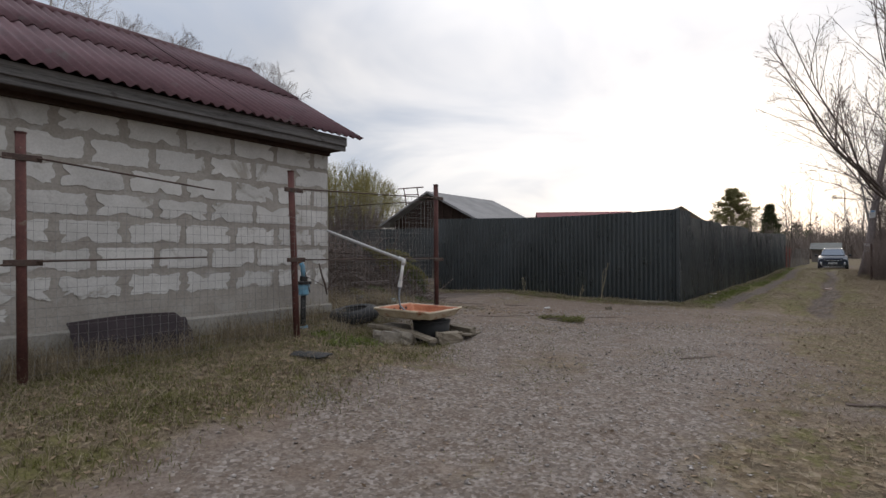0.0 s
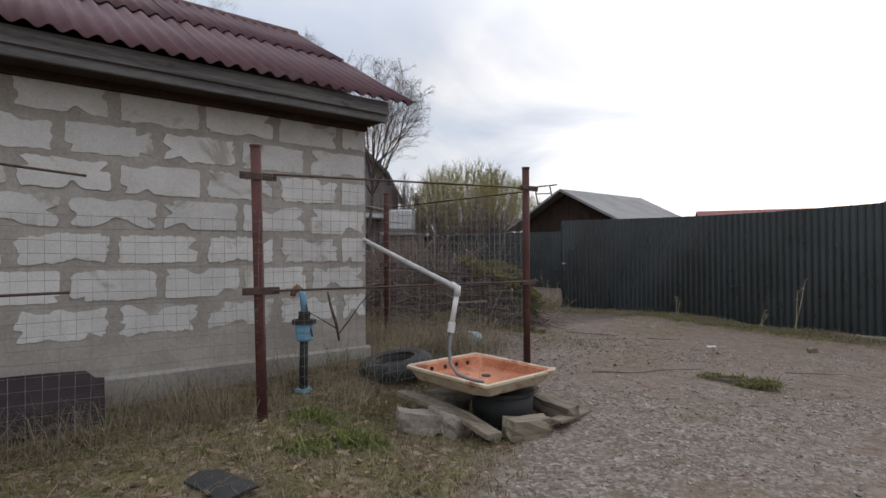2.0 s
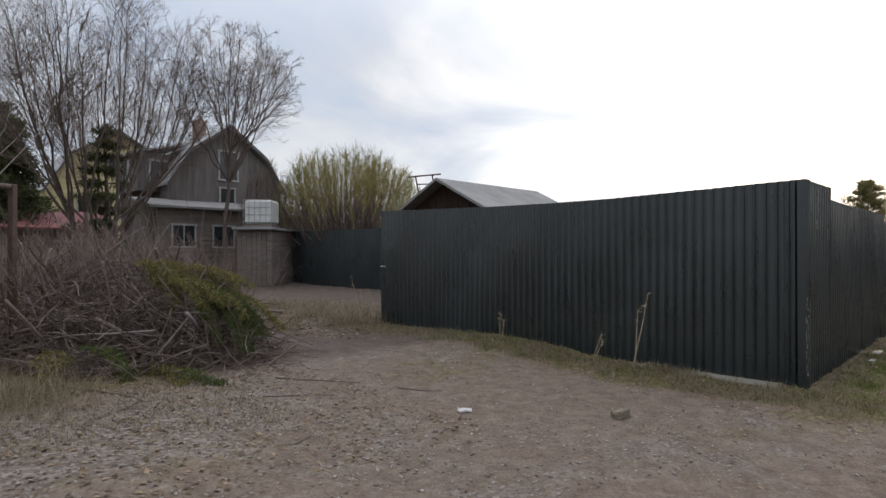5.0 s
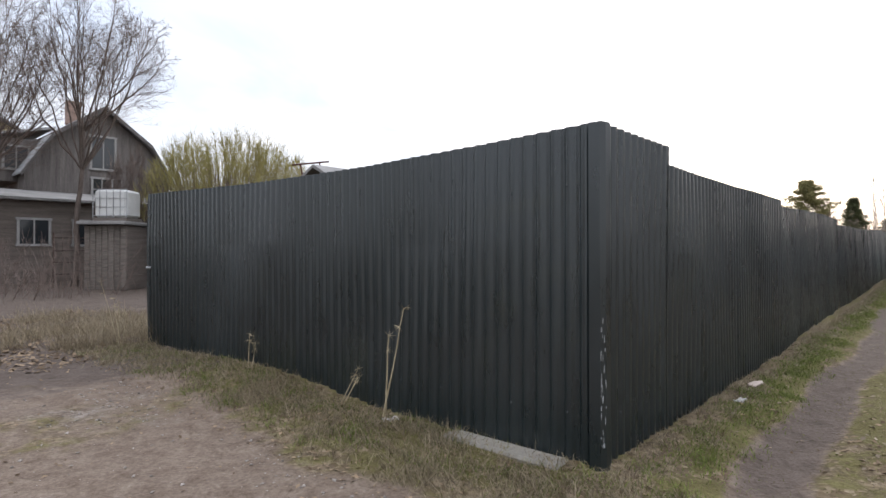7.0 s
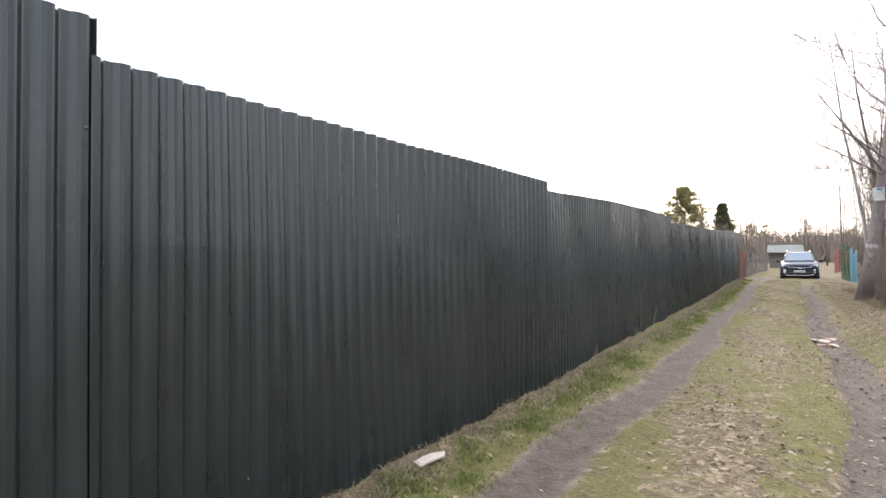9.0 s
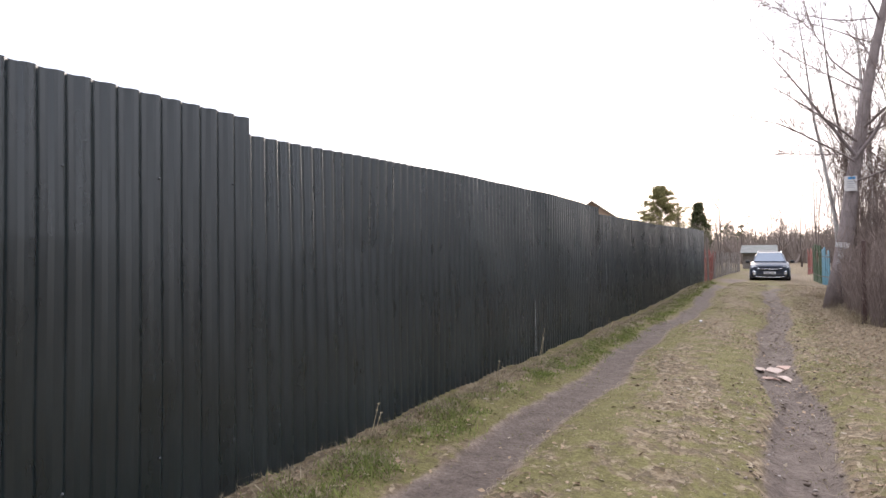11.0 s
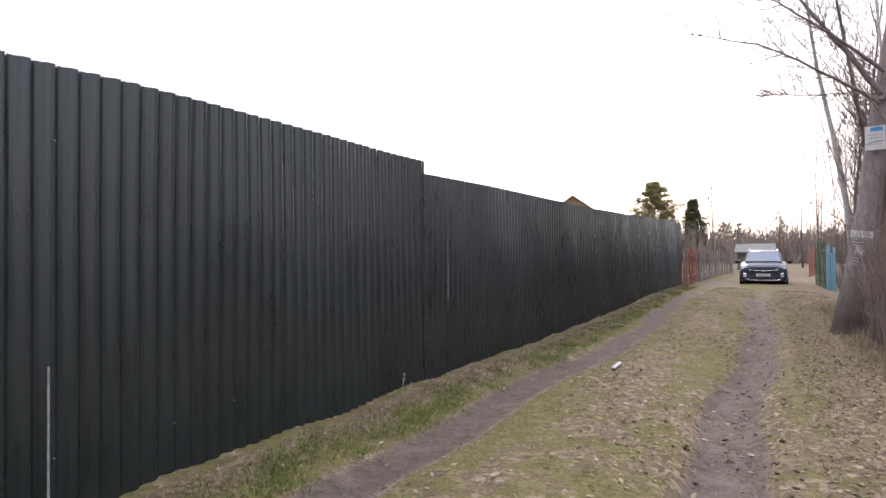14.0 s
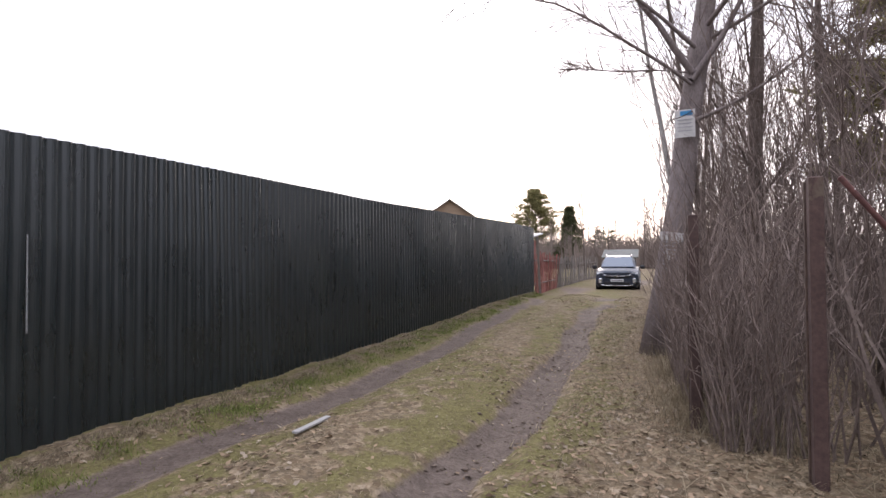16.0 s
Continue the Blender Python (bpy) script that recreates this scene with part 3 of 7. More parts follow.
def make_shed():
    shed = thing("block_shed", "pale aerated block shed with a dark red corrugated roof", "shed", M_SHED)
    length, deep, low, high = 8.0, 4.7, 0.42, 2.70
    wall = part("front_wall", Geo().box((length / 2, -0.15, (low + high) / 2), (length, 0.30, high - low)), M_MORTAR, shed, "grey mortar between the blocks")
    part("back_wall", Geo().box((length / 2, -deep + 0.15, (low + high) / 2), (length, 0.30, high - low)), M_MORTAR, shed)
    for name, x in (("gable_wall", 0.15), ("gable_wall", length - 0.15)):
        g = Geo().slab([(x - 0.15, -0.30, low), (x - 0.15, -deep + 0.30, low), (x - 0.15, -deep + 0.30, high), (x - 0.15, -deep / 2, 4.20), (x - 0.15, -0.30, high)], (0.30, 0, 0))
        part(name, g, M_MORTAR, shed)
    g = Geo().box((length / 2, -0.12, 0.26), (length + 0.08, 0.34, 0.42), chamfer=0.02)
    part("plinth", g, M_PLINTH, shed, "rough concrete plinth with a pale ledge")
    # courses of blocks on the wall that faces the yard
    course, z, row = 0.275, 0.47, 0
    while row < 8:
        x = 0.0 if row % 2 == 0 else -0.33
        while x < length:
            x0, x1 = max(x + 0.012, 0.004), min(x + 0.605, length - 0.004)
            if x1 - x0 > 0.12:
                z0 = z + 0.012 + rng.uniform(-0.006, 0.006)
                low_row = row == 0
                if low_row and rng.random() < 0.70:
                    x += 0.64
                    continue
                out = block_outline(x0, x1, z0 + (0.11 if low_row else 0), z + course - 0.022 + rng.uniform(-0.006, 0.006), 0.0, rng, 0.42 if low_row else 0.30 if row == 1 else rng.choice((0.08, 0.15, 0.24)))
                proud = rng.uniform(0.004, 0.010)
                part("block", Geo().slab([(p[0], p[1] - 0.002, p[2]) for p in out], (0, proud + 0.002, 0)), M_BLOCK, wall)
            x += 0.64 + rng.uniform(-0.012, 0.012)
        z += course
        row += 1
    # eaves: fascia boards, soffit, wall plate
    part("fascia_board", Geo().box((length / 2 - 0.02, 0.315, 2.808), (length + 0.10, 0.03, 0.125), chamfer=0.006), M_GREYWOOD, shed, "upper weathered fascia board")
    part("fascia_board", Geo().box((length / 2 - 0.02, 0.290, 2.715), (length + 0.10, 0.03, 0.085), chamfer=0.006), M_GREYWOOD, shed)
    part("soffit", Geo().box((length / 2 - 0.01, 0.14, 2.690), (length + 0.06, 0.268, 0.022)), M_DARKWOOD, shed)
    part("wall_plate", Geo().box((length / 2, 0.03, 2.66), (length, 0.06, 0.07), chamfer=0.008), M_DARKWOOD, shed)
    # roof sheets, two rows on each slope
    wave, width, amp = 0.1357, 0.95, 0.020
    eave, ridge = Vector((0, 0.40, 2.862)), Vector((0, -2.35, 4.41))
    run = (ridge - eave).length

    def roof_sheet(l0, l1):
        g = Geo()
        nx = 7 * 8 + 1
        for thick in (0.0, -0.007):
            for l in (l0, (l0 + l1) / 2, l1):
                for k in range(nx):
                    x = width * k / (nx - 1)
                    g.v.append((x, l, amp * math.cos(2 * math.pi * x / wave) + thick - 0.006 * math.sin(l * 3)))
        for side in range(2):
            for r in range(2):
                for k in range(nx - 1):
                    a = side * 3 * nx + r * nx + k
                    q = (a, a + 1, a + nx + 1, a + nx)
                    g.f.append(q if side == 0 else q[::-1])
        for k in range(nx - 1):
            g.f.append((k, k + 3 * nx, k + 3 * nx + 1, k + 1))
            b = 2 * nx + k
            g.f.append((b, b + 1, b + 3 * nx + 1, b + 3 * nx))
        return g.mesh("roof_sheet", True)

    lower, upper = roof_sheet(0.0, run * 0.56), roof_sheet(run * 0.52, run + 0.03)
    slope = math.atan2(ridge.z - eave.z, eave.y - ridge.y)
    for side in (1, -1):
        for k in range(10):
            for me, lift in ((lower, 0.0), (upper, 0.012)):
                if side == 1:
                    m = Matrix.Translation((-0.33 + width * k + width, eave.y, eave.z + 0.02)) @ Matrix.Rotation(math.pi, 4, "Z") @ Matrix.Rotation(slope, 4, "X")
                else:
                    m = Matrix.Translation((-0.33 + width * k, 2 * ridge.y - eave.y, eave.z + 0.02)) @ Matrix.Rotation(slope, 4, "X")
                part("roof_sheet", me, M_ROOF, shed, m=m @ Matrix.Translation((0, 0, lift + 0.003 * (k % 2))) @ Matrix.Rotation(rng.uniform(-0.003, 0.003), 4, "X"))
    part("ridge_cap", Geo().tube([(-0.35, ridge.y, ridge.z + 0.005), (9.0, ridge.y, ridge.z + 0.005)], 0.075, 10), M_ROOF, shed, soft=True)
    part("under_roof", Geo().slab([(-0.02, 0.24, 2.745), (-0.02, -2.35, 4.285), (-0.02, -4.94, 2.745), (-0.02, -4.94, 2.735), (-0.02, -2.35, 4.265), (-0.02, 0.24, 2.735)], (8.4, 0, 0)), M_DARKWOOD, shed)


make_shed()


# ---- posts, rods and wire mesh before the shed ----
def pipe_post(p, top, lean=(0, 0), brackets=(), r=0.036, label="rusty dark red steel pipe fence post", along=U):
    z0 = gz(p[0], p[1]) - 0.15
    post = thing("fence_post", label, "fence post", Matrix.Translation((p[0], p[1], z0)), group="pipe fence posts")
    h = top - z0
    tip = Vector((lean[0], lean[1], h))
    part("pipe", Geo().tube([(0, 0, 0), tip * 0.5, tip], r, 14), M_RUST, post, soft=True)
    part("cap", Geo().tube([tip, tip + Vector((0, 0, 0.012))], r * 1.15, 14), M_RUST, post)
    for z in brackets:
        f = (z - z0) / h
        c = tip * f
        ang = math.atan2(along.y, along.x)
        m = Matrix.Translation(c) @ Matrix.Rotation(ang, 4, "Z")
        br = part("bracket", Geo().box((0, 0, 0), (0.26, 0.012, 0.05), chamfer=0.003), M_DARKWIRE, post, m=m @ Matrix.Translation((0, -r - 0.004, 0)))
        for s in (-1, 1):
            part("bolt", Geo().tube([(s * 0.105, -0.005, 0), (s * 0.105, -0.022, 0)], 0.012, 6), M_DARKWIRE, br)
    return post


P_FAR, P_L, P_A, P_B = Vector((-5.0, 2.33)), Vector((-3.30, 4.42)), Vector((-1.68, 6.42)), Vector((-0.08, 8.57))
P_E, P_D, P_G = Vector((-2.10, 10.15)), Vector((-2.91, 10.82)), Vector((-2.90, 12.40))
pipe_post(P_L, 2.14, (-0.03, 0.02), (1.95, 1.14))
pipe_post(P_A, 2.13, (-0.075, 0.03), (1.92, 1.13))
pipe_post(P_B, 2.23, (0.0, 0.0), (2.03, 1.10), label="dark red pipe post ending the wire mesh fence")
pipe_post(P_E, 2.20, (0.0, 0.0), (1.25,))
pipe_post(P_D, 2.10, (0.0, 0.0))


def rod(a, b, r=0.008, sag=0.0, label="thin dark steel rod between the fence posts"):
    a, b = Vector(a), Vector(b)
    pts = [a.lerp(b, k / 6) - Vector((0, 0, sag * math.sin(math.pi * k / 6))) for k in range(7)]
    solid("steel_rod", Geo().tube(pts, r, 6), M_DARKWIRE, label, "rod", group="rods of the mesh fence", soft=True)


def on_line(p, q, f, z, out=0.045):
    d = p.lerp(q, f)
    return Vector((d.x - V.x * out, d.y - V.y * out, z))


rod(on_line(P_L, P_A, 0.03, 1.95), on_line(P_L, P_A, 0.60, 1.83))
rod(on_line(P_L, P_A, 0.03, 1.15), on_line(P_L, P_A, 0.57, 1.17))
rod(on_line(P_FAR, P_L, 0.2, 1.99), on_line(P_FAR, P_L, 0.97, 1.93))
rod(on_line(P_FAR, P_L, 0.2, 1.02), on_line(P_FAR, P_L, 0.97, 1.13))
rod(on_line(P_A, P_B, 0.02, 1.93), on_line(P_A, P_B, 0.99, 2.03))
rod(on_line(P_A, P_B, 0.02, 1.13), on_line(P_A, P_B, 0.99, 1.11))
rod((P_B.x, P_B.y, 2.00), (P_E.x, P_E.y, 2.02), 0.006)
rod((P_B.x, P_B.y, 1.12), (P_E.x, P_E.y, 1.22), 0.006)


def mesh_panel(p, q, z0, z1, label, cell=0.075, r=0.0014):
    """Welded wire mesh from p to q: thin upright and level wires, slightly wavy."""
    d = (q - p)
    n, length = d.normalized(), d.length
    net = thing("wire_mesh", label, "wire mesh", Matrix.Identity(4), group="wire mesh panels")
    for k in range(int(length / cell) + 1):
        s = k * cell
        pts = []
        for j in range(4):
            z = z0(s) + (z1 - z0(s)) * j / 3
            w = 0.010 * math.sin(s * 3 + j * 1.7)
            pts.append((p.x + n.x * (s + w * 0.5) - V.x * w, p.y + n.y * (s + w * 0.5) - V.y * w, z))
        part("wire", Geo().tube(pts, r, 3, False).mesh("wire"), M_WIRE, net)
    z = 0.0
    while z0(0) + z < z1:
        pts = []
        for j in range(9):
            s = length * j / 8
            w = 0.012 * math.sin(s * 3.3 + z * 2)
            pts.append((p.x + n.x * s - V.x * w, p.y + n.y * s - V.y * w, z0(s) + z * (z1 - z0(s)) / (z1 - z0(0)) + 0.006 * math.sin(s * 5 + z * 7)))
        part("wire", Geo().tube(pts, r, 3, False).mesh("wire"), M_WIRE, net)
        z += cell


mesh_panel(P_FAR, P_L, lambda s: 0.30, 1.55, "sagging welded wire mesh on rusty fence posts")
mesh_panel(P_L, P_A, lambda s: 0.26, 1.62, "sagging welded wire mesh on rusty fence posts")
mesh_panel(P_A, P_B, lambda s: 0.28, 2.00, "tall welded wire mesh beside the concrete block shed")
mesh_panel(P_B, P_E, lambda s: 0.25, 2.00, "welded wire mesh in front of the brush pile")


def make_gate_frame():
    z0 = gz(P_G.x, P_G.y) - 0.1
    f = thing("gate_frame", "rusty steel gate frame beside the brush pile", "gate", Matrix.Translation((P_G.x, P_G.y, z0)))
    d = Vector((P_D.x - P_G.x, P_D.y - P_G.y, 0))
    part("post", Geo().box((0, 0, 1.08), (0.07, 0.07, 2.16), chamfer=0.008), M_DARKWIRE, f)
    part("top_rail", Geo().tube([(0, 0, 2.13), (d.x, d.y, 2.13)], 0.030, 8), M_DARKWIRE, f, soft=True)
    part("lower_rail", Geo().tube([(0, 0, 0.85), (d.x, d.y, 0.85)], 0.022, 8), M_DARKWIRE, f, soft=True)


make_gate_frame()

# ---- water tap, pipe and shower tray ----
M_BLUE = surface("faded_blue_plastic", (0.10, 0.24, 0.33), (0.17, 0.34, 0.44), 0.55, 6, 40, 0.1, vary=0.05)
M_BLACK = surface("dull_black_rubber", (0.012, 0.012, 0.012), (0.030, 0.029, 0.028), 0.75, 6, 60, 0.3, stain=(0.06, 0.052, 0.045), stain_scale=4, stain_at=0.6)
M_WHITEPIPE = surface("grey_white_plastic_pipe", (0.46, 0.45, 0.43), (0.60, 0.59, 0.57), 0.5, 5, 40, 0.05, stain=(0.35, 0.33, 0.30), stain_scale=6, stain_at=0.62)
M_GREYHOSE = surface("grey_rubber_hose", (0.11, 0.12, 0.13), (0.20, 0.21, 0.22), 0.6, 8, 60, 0.1)
M_TRAYRUST = surface("rusted_orange_enamel", (0.27, 0.080, 0.034), (0.50, 0.215, 0.115), 0.65, 3.5, 40, 0.25, stain=(0.17, 0.048, 0.028), stain_scale=3.4, stain_at=0.52)
M_ENAMEL = surface("stained_cream_enamel", (0.34, 0.26, 0.165), (0.53, 0.45, 0.33), 0.45, 4, 40, 0.15, stain=(0.24, 0.09, 0.035), stain_scale=5.0, stain_at=0.52)
M_STONE = surface("rough_grey_concrete_rubble", (0.155, 0.132, 0.104), (0.32, 0.282, 0.230), 0.95, 5, 35, 0.8, stain=(0.10, 0.10, 0.06), stain_scale=4, stain_at=0.6, vary=0.15, height=0.02)


def make_tray():
    c = Vector((-0.33, 7.32, 0.0))
    ang = math.atan2(0.245, 1.18) + math.pi / 4
    tray = thing("shower_tray", "square enamel shower tray rusted orange inside, propped on rubble", "shower tray", Matrix.Translation((c.x, c.y, 0.30)) @ Matrix.Rotation(ang, 4, "Z") @ Matrix.Rotation(radians(1.5), 4, "X"))

    def ring(half, z, r, n=5):
        pts = []
        for cx, cy, a0 in ((1, 1, 0), (-1, 1, 90), (-1, -1, 180), (1, -1, 270)):
            for k in range(n):
                a = radians(a0 + 90 * k / (n - 1))
                pts.append((cx * (half - r) + r * math.cos(a), cy * (half - r) + r * math.sin(a), 0.19 - (0.19 - z) * 0.55 + 0.006 * math.sin(3 * a + half * 9)))
        return pts

    inner = Geo().quad_strip_ring([ring(0.385, 0.188, 0.05), ring(0.365, 0.165, 0.06), ring(0.345, 0.045, 0.08), ring(0.32, 0.022, 0.08), ring(0.05, 0.010, 0.03)], True, False)
    inner.f.append(tuple(range(len(inner.v) - 20, len(inner.v))))
    part("basin", inner, M_TRAYRUST, tray, "rusted orange basin", soft=False, fix=False)
    outer = Geo().quad_strip_ring([ring(0.385, 0.190, 0.05), ring(0.40, 0.200, 0.05), ring(0.428, 0.196, 0.055), ring(0.430, 0.165, 0.055), ring(0.405, 0.150, 0.06), ring(0.375, 0.03, 0.08), ring(0.35, 0.0, 0.09), ring(0.06, -0.004, 0.03)], True, False)
    part("rim", outer, M_ENAMEL, tray, "stained cream enamel rim and outside", fix=True)
    hole = Geo().tube([(0, 0, 0), (0, 0.010, 0)], [0.018, 0.016], 12).mesh("hole")
    hole.materials.append(M_BLACK)
    for k, (x, z) in enumerate(((-0.20, 0.148), (-0.05, 0.144), (0.08, 0.148), (0.21, 0.142))):
        part("hole", hole, M_BLACK, tray, m=Matrix.Translation((x, 0.348, z)))
    for x in (-0.1, 0.12):
        part("hole", hole, M_BLACK, tray, m=Matrix.Translation((-0.348, x, 0.146)) @ Matrix.Rotation(math.pi / 2, 4, "Z"))
    part("drain", Geo().tube([(0.12, 0.05, 0.092), (0.12, 0.05, 0.108)], [0.042, 0.032], 12), M_DARKWIRE, tray)


make_tray()


def rubble(name, centre, size, turn, tilt, material, label, seed):
    """A broken slab: a chamfered block with knocked corners, set on the ground."""
    r = random.Random(seed)
    bm = bmesh.new()
    bmesh.ops.create_cube(bm, size=1.0)
    bmesh.ops.subdivide_edges(bm, edges=bm.edges[:], cuts=2, use_grid_fill=True)
    for v in bm.verts:
        v.co = Vector((v.co.x * size[0], v.co.y * size[1], v.co.z * size[2]))
        edge = sum(abs(abs(v.co[k]) - size[k] / 2) < 1e-4 for k in range(3))
        v.co += Vector([r.uniform(-1, 1) * min(size) * 0.09 for _ in range(3)])
        if edge >= 2:
            v.co *= 0.93
    me = bpy.data.meshes.new(name)
    bm.to_mesh(me)
    bm.free()
    x, y = centre
    z = gz(x, y) + size[2] * 0.42 + abs(math.sin(radians(tilt))) * size[0] * 0.35
    return solid(name, me, material, label, name.replace("_", " "), m=pose(x, y, z, r.uniform(-4, 4), tilt, turn))


M_CUTWOOD = surface("old_split_timber", (0.105, 0.085, 0.062), (0.265, 0.225, 0.170), 0.95, 4, 30, 0.6, stretch=(0.3, 5, 5), vary=0.12, spec=0.15, stain=(0.075, 0.062, 0.045), stain_scale=4, stain_at=0.58)
tray_bits = [((-0.70, 6.86), (0.30, 0.20, 0.15), 35, 8, M_STONE), ((-0.50, 6.94), (0.28, 0.19, 0.17), -20, 10, M_STONE), ((-0.62, 7.42), (0.34, 0.24, 0.20), 60, 4, M_STONE), ((-0.15, 6.84), (0.08, 0.07, 0.07), 10, 5, M_STONE),
             ((0.06, 6.99), (0.36, 0.15, 0.14), 38, 3, M_CUTWOOD), ((0.24, 7.46), (0.40, 0.15, 0.13), -42, 4, M_CUTWOOD), ((-0.10, 7.72), (0.36, 0.22, 0.22), 10, 2, M_CUTWOOD)]
for k, (c, size, turn, tilt, mat) in enumerate(tray_bits):
    if mat == M_STONE:
        tagged(rubble("concrete_chunk", c, size, turn, tilt, mat, "broken brown-grey concrete chunk under the rusty shower tray", 20 + k), group="rubble under the tray")
    else:
        tagged(rubble("timber_block", c, size, turn, tilt, mat, "old split timber block under the rusty shower tray", 20 + k), group="timber blocks under the tray")
solid("thin_board", Geo().box((0, 0, 0), (0.52, 0.11, 0.022), chamfer=0.004), M_CUTWOOD, "thin grey board lying beside the tray", "board", m=pose(0.36, 7.38, gz(0.36, 7.38) + 0.035, 3, 4, 66))
solid("bent_plank", Geo().slab([(-0.98, 7.20, 0.262), (-0.72, 7.02, 0.245), (-0.42, 6.86, 0.20), (-0.18, 6.70, 0.13), (-0.09, 6.78, 0.13), (-0.34, 6.95, 0.20), (-0.64, 7.12, 0.245), (-0.91, 7.29, 0.262)], (0, 0, 0.035)), M_CUTWOOD, "old curved plank propped under the shower tray", "plank")
bucket = thing("rubber_bucket", "black rubber bucket holding up the shower tray", "bucket", Matrix.Translation((-0.16, 7.33, gz(-0.16, 7.33))))
part("body", Geo().tube([(0, 0, 0), (0, 0, 0.13), (0, 0, 0.25)], [0.22, 0.235, 0.24], 20), M_BLACK, bucket, soft=True)
part("lip", Geo().tube([(0, 0, 0.24), (0, 0, 0.265)], 0.25, 20), M_BLACK, bucket)


def torus(g, m, big, small, n=28, k=10, squash=1.0):
    rings = []
    for i in range(n + 1):
        a = 2 * math.pi * i / n
        rings.append([m @ Vector(((big + small * math.cos(t)) * math.cos(a), (big + small * math.cos(t)) * math.sin(a), small * squash * math.sin(t))) for t in (2 * math.pi * j / k for j in range(k))])
    return g.quad_strip_ring(rings, True, False)


tyre = thing("old_tyre", "worn black car tyre lying in the grass by the shed", "tyre", pose(-1.25, 7.98, gz(-1.25, 7.98) + 0.05, 6, -6, 0))
part("tread", torus(Geo(), Matrix.Identity(4), 0.26, 0.10, 32, 12, 0.95), M_BLACK, tyre, soft=True)
part("sidewall_bead", torus(Geo(), Matrix.Translation((0, 0, 0.075)), 0.20, 0.018, 32, 8), M_BLACK, tyre, soft=True)

pipe = thing("water_pipe", "white plastic water pipe from the shed down to the tray", "pipe", Matrix.Identity(4))
part("long_run", Geo().tube([(-2.35, 8.80, 1.80), (-1.60, 8.22, 1.50), (-0.52, 7.37, 1.105)], 0.021, 12), M_WHITEPIPE, pipe, soft=True)
part("elbow", Geo().tube([(-0.58, 7.417, 1.13), (-0.52, 7.37, 1.105), (-0.525, 7.365, 1.04)], 0.029, 12), M_WHITEPIPE, pipe, soft=True)
part("drop", Geo().tube([(-0.52, 7.37, 1.10), (-0.565, 7.345, 0.80)], 0.021, 12), M_WHITEPIPE, pipe, soft=True)
part("collar", Geo().tube([(-0.560, 7.348, 0.835), (-0.572, 7.342, 0.755)], 0.029, 12), M_WHITEPIPE, pipe)
part("hose", Geo().tube([(-0.57, 7.343, 0.77), (-0.58, 7.32, 0.62), (-0.56, 7.27, 0.52), (-0.49, 7.20, 0.455), (-0.38, 7.14, 0.432), (-0.27, 7.10, 0.425)], 0.013, 10), M_GREYHOSE, pipe, "grey rubber hose end", soft=True)


def make_standpipe():
    x, y = -1.80, 7.22
    z0 = gz(x, y) - 0.05
    t = thing("water_standpipe", "black water standpipe with blue fittings and a rusty tap", "water tap", Matrix.Translation((x, y, z0)))
    part("pipe", Geo().tube([(0, 0, 0), (0.01, 0, 0.55)], 0.035, 12), M_BLACK, t, soft=True)
    part("foot", Geo().tube([(0, 0, 0.02), (0, 0, 0.07)], [0.085, 0.06], 12), M_BLUE, t, "blue plastic foot")
    part("coupling", Geo().tube([(0.01, 0, 0.46), (0.01, 0, 0.475), (0.01, 0, 0.53), (0.01, 0, 0.535), (0.01, 0, 0.60)], [0.058, 0.070, 0.070, 0.079, 0.079], 14), M_BLUE, t, "faded blue coupling")
    part("flange", Geo().tube([(0.01, 0, 0.60), (0.01, 0, 0.635)], 0.100, 12), M_BLACK, t)
    part("valve_body", Geo().tube([(0.01, 0, 0.64), (0.015, 0, 0.70)], 0.05, 10), M_BLACK, t)
    part("upper_tube", Geo().tube([(0.015, 0, 0.69), (0.0, 0, 0.83), (-0.02, 0, 0.87)], 0.030, 10), M_BLUE, t, soft=True)
    part("tap", Geo().tube([(-0.02, 0, 0.87), (-0.05, 0.0, 0.90), (-0.075, -0.02, 0.87), (-0.08, -0.03, 0.83)], [0.03, 0.034, 0.03, 0.02], 8), surface("orange_rust", (0.13, 0.06, 0.03), (0.26, 0.13, 0.06), 0.85, 9, 50, 0.3), t, "rusty bent tap", soft=True)
    part("lever", Geo().tube([(0.02, 0, 0.80), (0.07, -0.02, 0.60), (0.10, -0.03, 0.50)], 0.008, 6), M_DARKWIRE, t)


make_standpipe()


def make_scrap_sheet():
    """A bowed piece of corrugated roofing that leans on the wall."""
    g = Geo()
    nx, nl = 22, 11
    for thick in (0.0, 0.008):
        for j in range(nl):
            for i in range(nx):
                f, h = i / (nx - 1), j / (nl - 1)
                x = 2.36 + 1.16 * f
                top = 0.40 + 0.03 * math.sin(f * math.pi) - 0.05 * (f < 0.06)
                wave = 0.022 * math.cos(h * top / 0.11 * 2 * math.pi)
                g.v.append((x - 0.05 * h, 0.52 - 0.34 * h ** 1.4 + wave + thick, 0.155 + h * top))
    for s in range(2):
        for j in range(nl - 1):
            for i in range(nx - 1):
                a = s * nl * nx + j * nx + i
                q = (a, a + 1, a + nx + 1, a + nx)
                g.f.append(q if s else q[::-1])
    solid("scrap_roof_sheet", g, surface("weathered_dark_roofing", (0.014, 0.009, 0.010), (0.036, 0.023, 0.025), 0.85, 3, 40, 0.3, vary=0.1, stain=(0.055, 0.046, 0.042), stain_scale=4, stain_at=0.64), "bent dark red corrugated roofing scrap leaning on the shed wall", "scrap sheet", soft=True, m=M_SHED)


